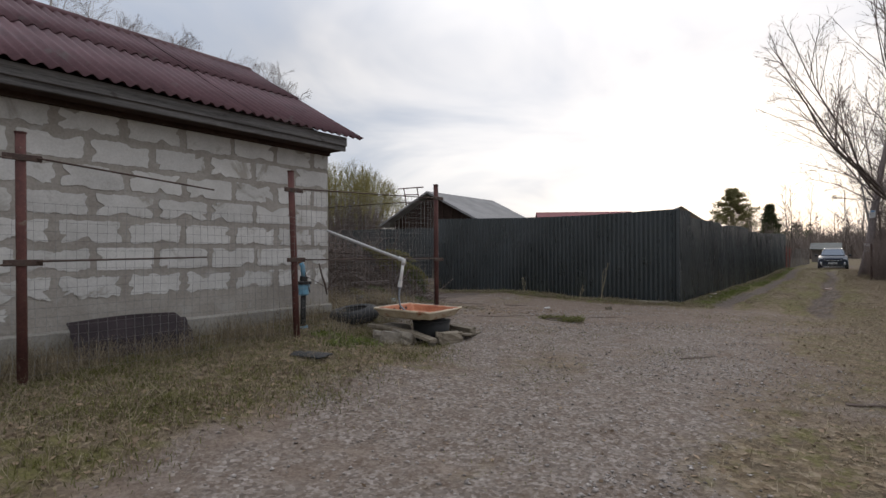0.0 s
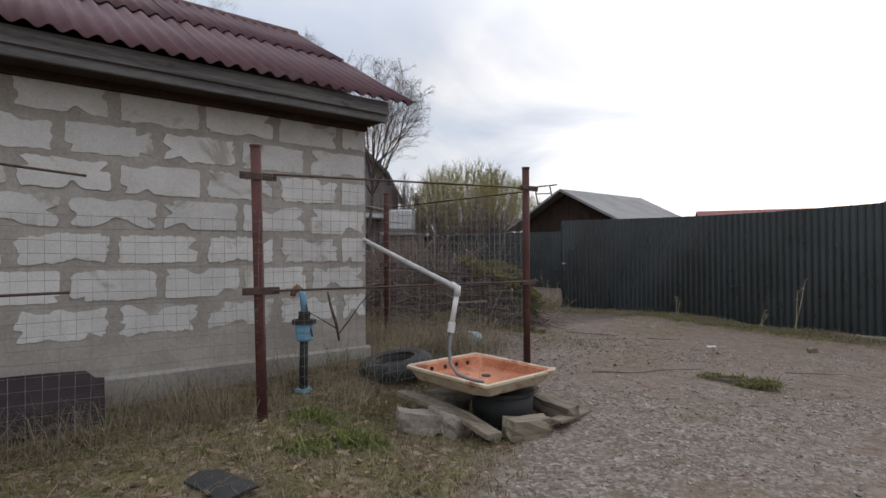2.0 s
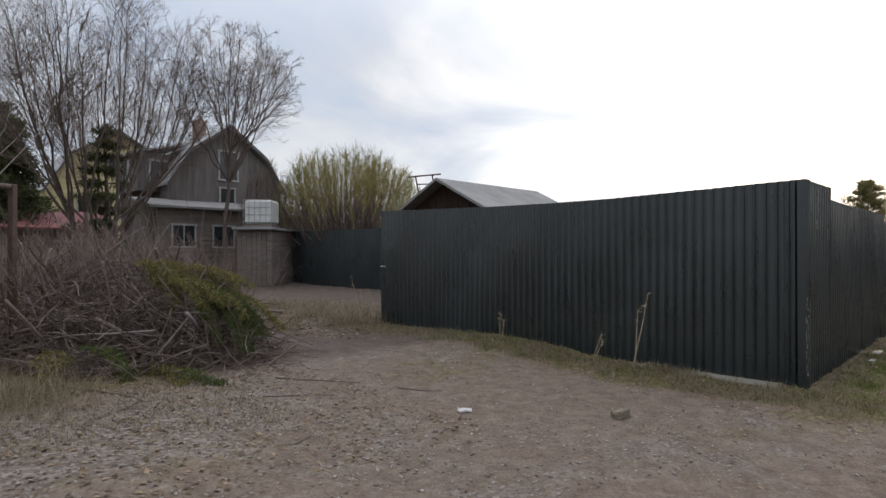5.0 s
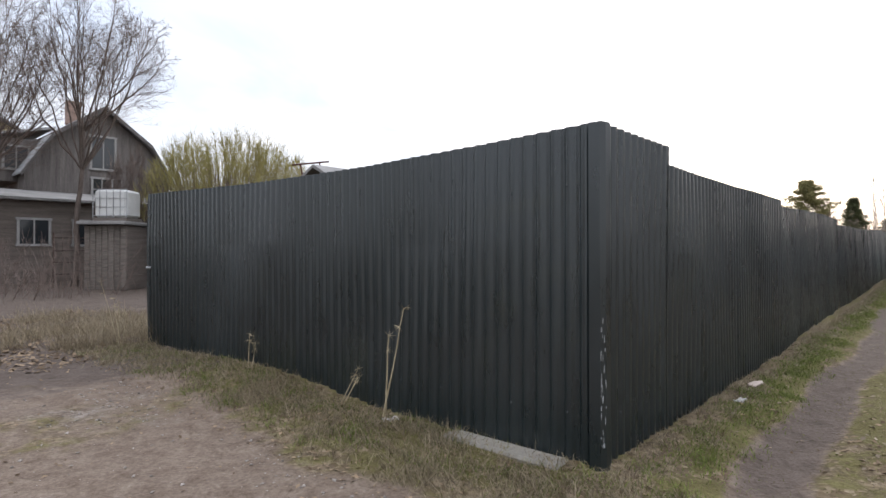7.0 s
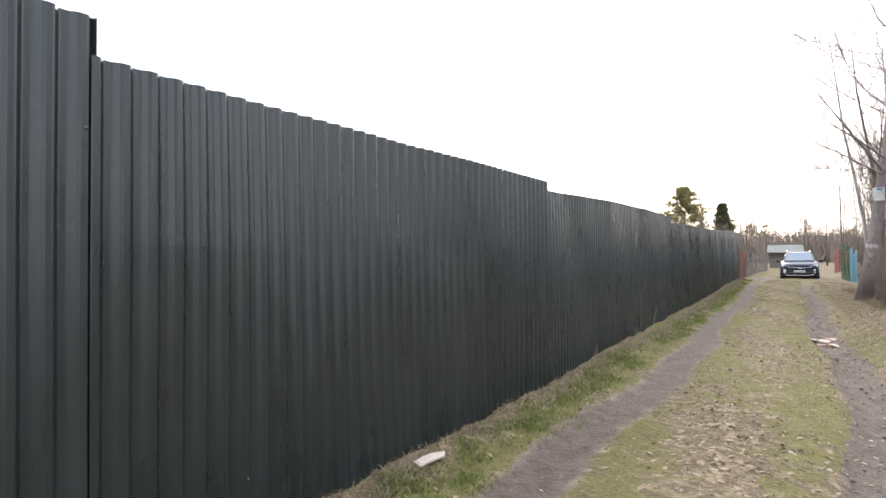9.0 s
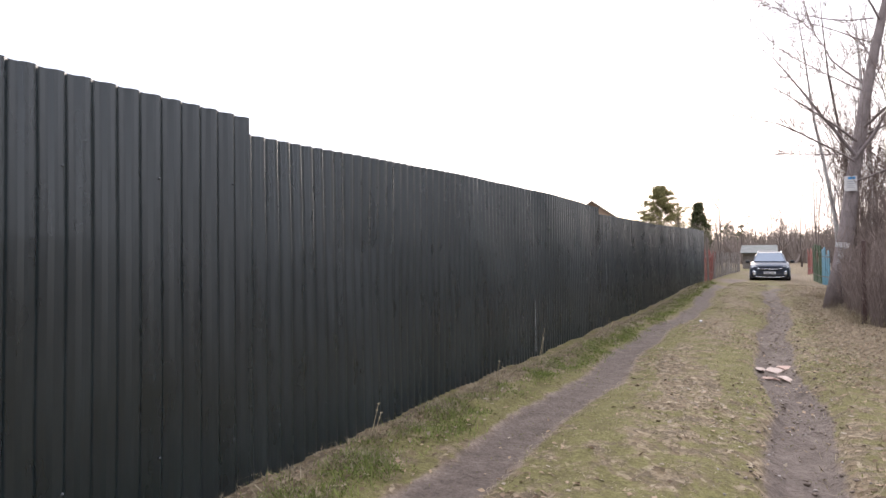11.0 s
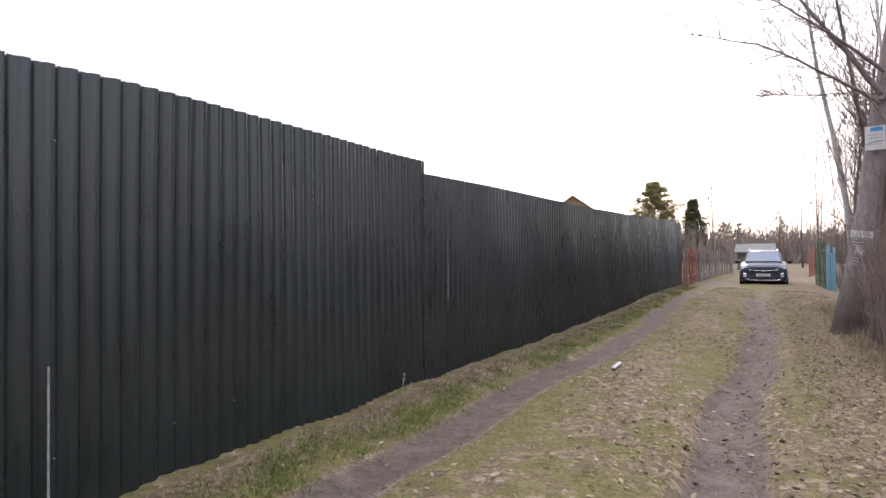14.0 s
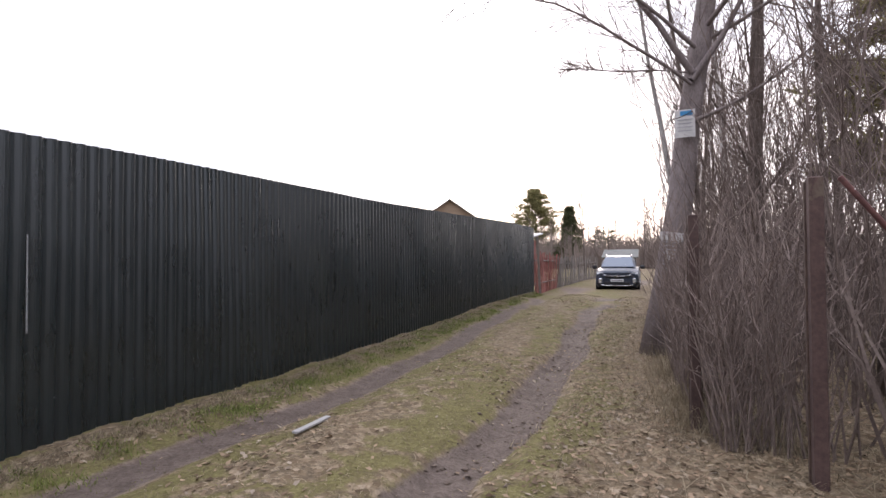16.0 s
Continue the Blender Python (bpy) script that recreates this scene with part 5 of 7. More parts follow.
def make_hedge():
    """Dense bare stems along the lane's edge."""
    rnd = random.Random(81)
    t = thing("bare_hedge", "dense hedge of bare brown stems beside the lane", "hedge", Matrix.Identity(4))
    stems, twigs = Geo(), Geo()
    for k in range(640):
        a = 16.9 + 11.5 * rnd.random() ** 1.4
        b = -4.28 - 0.16 * max(0, 18.2 - a) - abs(rnd.gauss(0, 0.40)) - (0.9 if a > 20.9 else 0.0)
        p = at_lane(a, b)
        z = gz(p.x, p.y) - 0.05
        h = rnd.uniform(0.9, 2.0)
        pts = bend((p.x, p.y, z), (rnd.gauss(0, 0.12), rnd.gauss(0, 0.12), 1), h, 6, rnd, 0.09, 0.04)
        stems.tube(pts, taper(rnd.uniform(0.004, 0.011), 0.0025, 7), 4, False)
        for j in range(7):
            f = rnd.uniform(0.2, 1.0)
            q = min(int(f * 6), 5)
            tp = bend(pts[q].lerp(pts[q + 1], f * 6 - q), side_way(pts[q + 1] - pts[q], rnd.uniform(0.4, 1.0), rnd), h * rnd.uniform(0.12, 0.32), 3, rnd, 0.15, 0.06)
            twigs.tube(tp, taper(0.0032, 0.0014, 4), 3, False)
    tagged(part("stem_thicket", stems.mesh("stems"), M_TWIG, t), kind="stuff")
    tagged(part("twig_spray", twigs.mesh("twigs"), M_TWIG, t), kind="stuff")
    # undergrowth further back
    t2 = thing("undergrowth", "tangled bare undergrowth behind the lane hedge", "bushes", Matrix.Identity(4), kind="stuff")
    g = Geo()
    for k in range(1700):
        a = 15.5 + 26 * rnd.random() ** 1.3
        b = -5.4 - 6.0 * rnd.random()
        p = at_lane(a, b)
        h = rnd.uniform(0.9, 3.3)
        pts = bend((p.x, p.y, gz(p.x, p.y) - 0.05), (rnd.gauss(0, 0.2), rnd.gauss(0, 0.2), 1), h, 5, rnd, 0.12, 0.02)
        g.tube(pts, taper(rnd.uniform(0.006, 0.016), 0.003, 6), 3, False)
        for j in range(5):
            q = rnd.randint(1, 4)
            g.tube(bend(pts[q], side_way(pts[q + 1] - pts[q], rnd.uniform(0.4, 1.1), rnd), h * rnd.uniform(0.15, 0.4), 3, rnd, 0.15, 0.03), taper(0.0045, 0.002, 4), 3, False)
    tagged(part("stem_thicket", g.mesh("stems"), M_TWIG, t2), kind="stuff")
    t4 = thing("undergrowth", "thicket of tall thin bare saplings behind the lane hedge", "bushes", Matrix.Identity(4), kind="stuff")
    g = Geo()
    for k in range(270):
        p = at_lane(17.0 + 16 * rnd.random() ** 1.3, -4.9 - 5.0 * rnd.random())
        h = rnd.uniform(2.6, 6.2)
        pts = bend((p.x, p.y, gz(p.x, p.y) - 0.05), (rnd.gauss(0, 0.13), rnd.gauss(0, 0.13), 1), h, 7, rnd, 0.07, 0.03)
        g.tube(pts, taper(rnd.uniform(0.006, 0.014), 0.003, 8), 4, False)
        for j in range(15):
            q = rnd.randint(1, 6)
            b = bend(pts[q].lerp(pts[q + 1], rnd.random()), side_way(pts[q + 1] - pts[q], rnd.uniform(0.35, 1.0), rnd), h * rnd.uniform(0.08, 0.22), 3, rnd, 0.14, 0.05)
            g.tube(b, taper(0.0048, 0.002, 4), 3, False)
            g.tube(bend(b[1], side_way(b[2] - b[1], rnd.uniform(0.4, 0.9), rnd), h * rnd.uniform(0.03, 0.10), 2, rnd, 0.14, 0.04), taper(0.003, 0.0015, 3), 3, False)
    for k in range(150):
        p = at_lane(rnd.uniform(21.6, 29.0), -4.95 - 1.8 * rnd.random())
        h = rnd.uniform(2.2, 6.0)
        pts = bend((p.x, p.y, gz(p.x, p.y) - 0.05), (rnd.gauss(0, 0.10), rnd.gauss(0, 0.10), 1), h, 7, rnd, 0.07, 0.03)
        g.tube(pts, taper(rnd.uniform(0.007, 0.016), 0.003, 8), 4, False)
        for j in range(16):
            q = rnd.randint(1, 6)
            g.tube(bend(pts[q].lerp(pts[q + 1], rnd.random()), side_way(pts[q + 1] - pts[q], rnd.uniform(0.35, 1.0), rnd), h * rnd.uniform(0.08, 0.2), 3, rnd, 0.12, 0.05), taper(0.005, 0.002, 4), 3, False)
    tagged(part("stem_thicket", g.mesh("stem_thicket"), M_TWIG, t4), kind="stuff")
    t5 = thing("undergrowth", "tall bare bushes beside the start of the lane", "bushes", Matrix.Identity(4), kind="stuff")
    g = Geo()
    for k in range(520):
        p = at_lane(rnd.uniform(1.0, 17.0), -6.2 - 4.5 * rnd.random())
        h = rnd.uniform(1.2, 4.6)
        pts = bend((p.x, p.y, gz(p.x, p.y) - 0.05), (rnd.gauss(0, 0.16), rnd.gauss(0, 0.16), 1), h, 6, rnd, 0.10, 0.02)
        g.tube(pts, taper(rnd.uniform(0.008, 0.018), 0.003, 7), 3, False)
        for j in range(9):
            q = rnd.randint(1, 5)
            g.tube(bend(pts[q], side_way(pts[q + 1] - pts[q], rnd.uniform(0.4, 1.0), rnd), h * rnd.uniform(0.12, 0.3), 3, rnd, 0.12, 0.04), taper(0.005, 0.002, 4), 3, False)
    tagged(part("stem_thicket", g.mesh("stems"), M_TWIG, t5), kind="stuff")
    t3 = thing("undergrowth", "bare brown bushes in the overgrown yard behind the shed", "bushes", Matrix.Identity(4), kind="stuff")
    g = Geo()
    for k in range(1300):
        x, y = rnd.uniform(-16, -4.2), rnd.uniform(13.5, 27)
        if x > -6 and y > 20:
            continue
        h = rnd.uniform(0.6, 2.2)
        pts = bend((x, y, gz(x, y) - 0.05), (rnd.gauss(0, 0.3), rnd.gauss(0, 0.3), 1), h, 5, rnd, 0.14, 0.0)
        g.tube(pts, taper(rnd.uniform(0.006, 0.014), 0.003, 6), 3, False)
        for j in range(5):
            q = rnd.randint(1, 4)
            g.tube(bend(pts[q], side_way(pts[q + 1] - pts[q], rnd.uniform(0.4, 1.1), rnd), h * rnd.uniform(0.2, 0.45), 3, rnd, 0.15, 0.03), taper(0.0045, 0.002, 4), 3, False)
    tagged(part("stem_thicket", g.mesh("stems"), M_TWIG, t3), kind="stuff")


make_hedge()

# posts, bar and notices on the other side of the lane
M_OLDRUST = surface("old_brown_rusted_steel", (0.045, 0.026, 0.022), (0.085, 0.052, 0.044), 0.85, 5, 40, 0.4, stain=(0.10, 0.075, 0.055), stain_scale=7, stain_at=0.6)
Q1, Q2 = at_lane(16.37, -4.92), at_lane(17.4, -4.36)
for q, h in ((Q1, 1.86), (Q2, 1.75)):
    z = gz(q.x, q.y)
    post = thing("steel_gate_post", "rusty square steel post in the lane hedge", "post", Matrix.Translation((q.x, q.y, z - 0.1)) @ Matrix.Rotation(0.93, 4, "Z"), group="lane gate posts")
    part("shaft", Geo().box((0, 0, h / 2), (0.075, 0.075, h), chamfer=0.008), M_OLDRUST, post)
    part("angle_iron", Geo().box((0.055, 0.02, h / 2 + 0.03), (0.025, 0.05, h - 0.1), chamfer=0.004), M_DARKWIRE, post)
b0 = at_lane(16.3, -5.0)
solid("slanting_bar", Geo().tube([(b0.x + 0.06, b0.y + 0.02, 1.62), (b0.x + 0.85, b0.y - 0.35, 0.55)], 0.016, 8), M_RUST, "slanting rusty brace bar behind the gate post", "bar", soft=True)

M_PAPER = surface("white_notice_paper", (0.40, 0.385, 0.37), (0.53, 0.51, 0.485), 0.8, 8, 60, 0.1, vary=0.05)
M_PRINTBLUE = surface("blue_print", (0.03, 0.18, 0.36), (0.05, 0.24, 0.44), 0.7, 8, 60, 0.0)
M_GREYINK = surface("grey_print", (0.30, 0.30, 0.31), (0.40, 0.395, 0.39), 0.8, 8, 60, 0.0)


def notice(z, w, h, label, blue, lift=0.0, turn=0.0):
    f = (z + 0.15) / 9.5
    c = Vector((T0.x, T0.y, 0)) + Vector((LEAN.x, LEAN.y, 0)) * (z + 0.2) + Vector((0, 0, z))
    to_cam = (Vector((14.5, 20.0, 0)) - Vector((T0.x, T0.y, 0))).normalized()
    c = c + to_cam * (0.205 - 0.012 * z + lift)
    ang = math.atan2(to_cam.y, to_cam.x) + math.pi / 2
    n = thing("paper_notice", label, "notice", Matrix.Translation(c) @ Matrix.Rotation(ang, 4, "Z") @ Matrix.Rotation(turn, 4, "Y"), group="notices on the tree")
    g = Geo()
    k = 8
    for y in (0.0, -0.004):
        for zz in (-h / 2, h / 2):
            for i in range(k + 1):
                x = w * (i / k - 0.5)
                g.v.append((x, y + 0.9 * x * x, zz))
    for i in range(k):
        a = i
        g.f += [(a, a + 1, a + k + 2, a + k + 1), (a + 2 * k + 2, a + 3 * k + 3, a + 3 * k + 4, a + 2 * k + 3)]
    part("sheet", g, M_PAPER, n, fix=False)
    if blue:
        part("header", Geo().box((0.02, -0.008, h / 2 - 0.05), (w * 0.6, 0.003, 0.06)), M_PRINTBLUE, n, "blue printed band")
    for j in range(4):
        part("text_line", Geo().box((0, -0.007, h / 2 - 0.14 - j * 0.05), (w * (0.75 - 0.1 * (j % 2)), 0.002, 0.015)), M_GREYINK, n)


notice(3.02, 0.26, 0.38, "white printed notice with a blue band on the tree", True)
notice(1.48, 0.30, 0.12, "torn white paper notice on the tree trunk", False, 0.0, 0.12)
notice(1.22, 0.12, 0.12, "small white paper scrap on the tree trunk", False, 0.0, 0.3)


# ---- houses and sheds beyond ----
M_SIDING = surface("grey_weathered_siding", (0.085, 0.075, 0.070), (0.185, 0.168, 0.158), 0.9, 1.2, 14, 0.4, stretch=(5, 5, 0.4), vary=0.1, spec=0.2)
M_SIDING2 = surface("brown_grey_boards", (0.105, 0.088, 0.075), (0.20, 0.17, 0.15), 0.9, 1.5, 14, 0.4, stretch=(0.5, 0.5, 6), vary=0.1, spec=0.2)
M_TIN = surface("grey_tin_roof", (0.22, 0.225, 0.23), (0.36, 0.36, 0.36), 0.6, 1.2, 20, 0.2, stain=(0.16, 0.14, 0.13), stain_scale=1.5, stain_at=0.58, spec=0.4)
M_SLATE = surface("grey_slate_roof", (0.16, 0.155, 0.15), (0.27, 0.26, 0.25), 0.85, 1.0, 18, 0.3, spec=0.25)
M_YELLOW = surface("pale_yellow_siding", (0.42, 0.36, 0.19), (0.55, 0.48, 0.28), 0.8, 1.0, 12, 0.2, stretch=(1, 1, 5), spec=0.2)
M_TAN = surface("tan_siding", (0.28, 0.20, 0.14), (0.38, 0.28, 0.20), 0.85, 1.0, 12, 0.2, stretch=(1, 1, 5), spec=0.2)
M_REDROOF = surface("dull_red_roof", (0.14, 0.045, 0.045), (0.20, 0.07, 0.065), 0.7, 1.0, 12, 0.2, spec=0.3)
M_REDFENCE = surface("faded_red_boards", (0.16, 0.055, 0.045), (0.28, 0.115, 0.095), 0.85, 2, 20, 0.3, vary=0.25, spec=0.2)
M_GREENNET = surface("dark_green_netting", (0.018, 0.045, 0.018), (0.045, 0.085, 0.035), 0.85, 4, 30, 0.3, vary=0.2)
M_TEAL = surface("blue_painted_fence", (0.025, 0.12, 0.17), (0.045, 0.18, 0.24), 0.6, 2, 20, 0.1)
M_FRAME = surface("dull_painted_frame", (0.24, 0.235, 0.225), (0.36, 0.35, 0.34), 0.6, 4, 30, 0.1)
M_TANK = surface("white_plastic_tank", (0.55, 0.55, 0.53), (0.68, 0.68, 0.66), 0.5, 3, 30, 0.05)


def glass_material():
    m, n, l, b = node_setup("dark_window_glass")
    b.inputs["Base Color"].default_value = (0.02, 0.024, 0.028, 1)
    b.inputs["Roughness"].default_value = 0.15
    b.inputs["Specular IOR Level"].default_value = 0.7
    return m


M_GLASS = glass_material()


def window(parent, c, w, h, axis="x", out=0.03):
    """A window on a wall: frame, pane and glazing bar. axis: the way its width runs; out: how far and to which side it stands proud."""
    m = Matrix.Translation(c) @ (Matrix.Identity(4) if axis == "x" else Matrix.Rotation(math.pi / 2, 4, "Z"))
    g = Geo()
    for x, z, sx, sz in ((0, h / 2, w + 0.16, 0.09), (0, -h / 2, w + 0.16, 0.09), (-w / 2, 0, 0.09, h), (w / 2, 0, 0.09, h)):
        g.box((x, 0, z), (sx, 0.08, sz))
    win = part("window", g, M_FRAME, parent, "white framed window", m=m)
    part("pane", Geo().box((0, 0.0, 0), (w - 0.07, 0.03, h - 0.07)), M_GLASS, win)
    part("glazing_bar", Geo().box((0, 0, 0), (0.05, 0.06, h - 0.08)), M_FRAME, win)


def gambrel_house(name, label, m, half, deep, eave, kink, apex, kink_in, wall, roof, low=0.0, windows=()):
    """Gable at y = 0 looking to -y; x across, y back."""
    h = thing(name, label, "house", m)
    prof = [(-half, low), (half, low), (half, eave), (half - kink_in, kink), (0, apex), (-half + kink_in, kink), (-half, eave)]
    part("gable_wall", Geo().slab([(x, 0, z) for x, z in prof], (0, 0.2, 0)), wall, h)
    part("back_wall", Geo().slab([(x, deep - 0.2, z) for x, z in prof], (0, 0.2, 0)), wall, h)
    for s in (-1, 1):
        part("side_wall", Geo().box((s * (half - 0.1), deep / 2, (low + eave) / 2), (0.2, deep - 0.4, eave - low)), wall, h)
        for (x0, z0), (x1, z1), k in (((half + 0.18, eave - 0.12), (half - kink_in + 0.02, kink + 0.08), 0), ((half - kink_in + 0.02, kink + 0.08), (0, apex + 0.10), 1)):
            pts = [(s * x0, -0.35, z0), (s * x1, -0.35, z1), (s * x1, -0.35, z1 + 0.09), (s * x0, -0.35, z0 + 0.09)]
            part("roof_slope", Geo().slab(pts, (0, deep + 0.7, 0)), roof, h)
            part("barge_board", Geo().slab([(s * x0, -0.40, z0 - 0.12), (s * x1, -0.40, z1 - 0.12), (s * x1, -0.40, z1 + 0.06), (s * x0, -0.40, z0 + 0.06)], (0, 0.04, 0)), M_GREYWOOD, h)
    for x, z, w, hh in windows:
        window(h, (x, -0.03, z), w, hh)
    return h


def house_frame(x, y, right, z=0.0):
    """A frame whose x runs along right and whose y runs away from the viewer."""
    r = Vector((right[0], right[1], 0)).normalized()
    b = Vector((-r.y, r.x, 0))
    return Matrix(((r.x, b.x, 0, x), (r.y, b.y, 0, y), (0, 0, 1, z), (0, 0, 0, 1)))


def make_grey_house():
    m = house_frame(-12.35, 33.9, U, 0.2)
    h = gambrel_house("gambrel_house", "weathered grey wooden house with a gambrel roof", m, 2.95, 7.5, 4.6, 6.2, 7.7, 0.95, M_SIDING, M_TIN, 0.0,
                      ((0.0, 5.75, 1.0, 1.5), (-0.05, 4.2, 0.8, 0.8)))
    part("chimney", Geo().box((-0.5, 2.5, 7.9), (0.55, 0.55, 1.1), chamfer=0.03), surface("old_brick_chimney", (0.20, 0.13, 0.10), (0.30, 0.21, 0.17), 0.9, 4, 30, 0.4), h)
    d = part("dormer", Geo().box((-3.0, 2.6, 5.2), (2.0, 3.0, 1.9), chamfer=0.02), M_SIDING, h)
    part("dormer_roof", Geo().slab([(-4.25, 0.9, 6.05), (-1.6, 0.9, 6.75), (-1.6, 0.9, 6.85), (-4.25, 0.9, 6.15)], (0, 3.4, 0)), M_TIN, d)
    window(d, (-4.03, 2.2, 5.3), 1.0, 1.0, "y")
    window(d, (-3.0, 1.07, 5.3), 0.9, 1.0)
    # low veranda round the front
    v = part("veranda", Geo().box((-0.6, -1.35, 1.6), (7.4, 2.6, 3.2)), M_SIDING2, h, "low boarded veranda")
    part("veranda_roof", Geo().slab([(-4.7, 0.1, 3.85), (-4.7, -3.0, 3.30), (-4.7, -3.0, 3.20), (-4.7, 0.1, 3.75)], (8.4, 0, 0)), M_SLATE, v)
    for x in (-3.2, -1.4, 0.4, 2.0):
        window(v, (x, -2.68, 2.0), 1.0, 1.0)


make_grey_house()
gambrel_house("yellow_house", "pale yellow house with a grey gambrel roof", house_frame(-24.6, 41.5, U, 0.3), 4.2, 9.0, 5.2, 7.6, 9.3, 1.4, M_YELLOW, M_TIN, 0.0, ((0.0, 7.2, 1.4, 1.3), (-1.8, 4.2, 1.3, 1.4), (1.8, 4.2, 1.3, 1.4)))

lean_to = thing("red_lean_to", "low outbuilding with a dull red roof behind the trees", "outbuilding", house_frame(-19.5, 31.0, U, 0.2))
part("wall", Geo().box((0, 1.5, 1.2), (4.6, 3.0, 2.4)), M_SIDING2, lean_to)
part("roof", Geo().slab([(-2.6, -0.4, 2.35), (-2.6, 3.4, 3.4), (-2.6, 3.4, 3.5), (-2.6, -0.4, 2.45)], (5.2, 0, 0)), M_REDROOF, lean_to)
window(lean_to, (0.3, -0.03, 1.3), 1.0, 1.0)


def make_tank():
    """White bulk container in its cage, on a flat-roofed outbuilding."""
    out = thing("flat_outbuilding", "narrow grey boarded outbuilding with a flat roof", "outbuilding", house_frame(-7.58, 27.4, (1, 0.1), gz(-7.3, 27.4)))
    part("wall", Geo().box((-0.05, 1.6, 1.1), (1.4, 3.0, 2.2), chamfer=0.02), M_SIDING2, out)
    part("roof", Geo().box((-0.05, 1.5, 2.27), (1.6, 3.4, 0.12), chamfer=0.02), M_SLATE, out)
    for k in range(7):
        part("board", Geo().box((-0.65 + 0.2 * k, 0.085, 1.1), (0.17, 0.022, 2.14), chamfer=0.004), M_OLDWOOD, out)
    t = thing("bulk_tank", "white caged plastic water tank on a flat roof", "tank", house_frame(-7.63, 27.7, (1, 0.1), gz(-7.3, 27.4) + 2.33))
    part("pallet", Geo().box((0, 0.5, 0.07), (1.15, 1.0, 0.13), chamfer=0.02), M_OLDWOOD, t)
    part("bottle", Geo().box((0, 0.5, 0.62), (1.10, 0.95, 0.95), chamfer=0.08), M_TANK, t)
    for k in range(6):
        part("cage_bar", Geo().tube([(-0.57 + 0.228 * k, 0.0, 0.13), (-0.57 + 0.228 * k, 0.0, 1.12)], 0.012, 6), M_TIN, t)
    for z in (0.2, 0.5, 0.8, 1.1):
        part("cage_bar", Geo().tube([(-0.58, 0.0, z), (0.58, 0.0, z)], 0.012, 6), M_TIN, t)


make_tank()


def make_metal_gate():
    """A dark tubular gate leaf with four rails between two posts."""
    g = thing("metal_gate", "dark rusty tubular steel gate before the grey house", "gate", house_frame(-10.75, 30.2, (0.88, 0.48), gz(-10.75, 30.2)))
    for x in (-0.75, 0.75):
        part("post", Geo().tube([(x, 0, -0.1), (x, 0, 1.95)], 0.035, 8), M_DARKWIRE, g, soft=True)
    for z in (0.35, 0.8, 1.25, 1.75):
        part("rail", Geo().tube([(-0.74, 0, z), (0.74, 0, z)], 0.018, 6), M_DARKWIRE, g, soft=True)
    part("stile", Geo().tube([(0.0, 0, 0.35), (0.0, 0, 1.75)], 0.014, 6), M_DARKWIRE, g)


make_metal_gate()


def gable_shed(name, label, category, m, half, length, eave, apex, wall, roof, over=0.5):
    """Gable at y = 0 looking to -y, ridge along y."""
    h = thing(name, label, category, m)
    prof = [(-half, 0), (half, 0), (half, eave), (0, apex), (-half, eave)]
    part("gable_wall", Geo().slab([(x, 0, z) for x, z in prof], (0, 0.15, 0)), wall, h)
    part("gable_wall", Geo().slab([(x, length - 0.15, z) for x, z in prof], (0, 0.15, 0)), wall, h)
    drop = (apex - eave) / half * over
    for s in (-1, 1):
        part("side_wall", Geo().box((s * (half - 0.08), length / 2, eave / 2), (0.16, length - 0.3, eave)), wall, h)
        pts = [(s * (half + over), -over, eave - drop), (0, -over, apex), (0, -over, apex + 0.10), (s * (half + over), -over, eave - drop + 0.10)]
        part("roof_slope", Geo().slab(pts, (0, length + 2 * over, 0)), roof, h)
    return h


brown = gable_shed("brown_shed", "dark brown wooden shed with a grey slate roof", "shed", house_frame(0.0, 27.3, -V, 0.05), 2.5, 5.2, 2.75, 4.02, M_DARKWOOD, M_SLATE, 0.55)
for k in range(9):
    x = -2.2 + 0.55 * k
    part("cover_strip", Geo().box((x, -0.02, 1.35 + 0.6 * (1 - abs(x) / 2.5)), (0.06, 0.03, 2.6 + 1.1 * (1 - abs(x) / 2.5))), M_DARKWOOD, brown)
ladder = thing("rusty_frame", "rusty ladder-like steel frame beside the brown shed", "frame", Matrix.Translation((-0.95, 29.3, -0.1)))
for x in (-0.35, 0.35):
    part("rail", Geo().tube([(x + 0.6, 0, 0), (x - 0.25, 0, 4.7)], 0.03, 6), M_RUST, ladder)
for k in range(8):
    z = 1.2 + 0.45 * k
    dx = 0.6 - 0.85 * z / 4.7
    part("rung", Geo().tube([(-0.35 + dx, 0, z), (0.35 + dx, 0, z)], 0.025, 6), M_RUST, ladder)
part("cross_bar", Geo().tube([(-0.9, 0, 4.65), (0.45, 0, 4.75)], 0.03, 6), M_RUST, ladder)

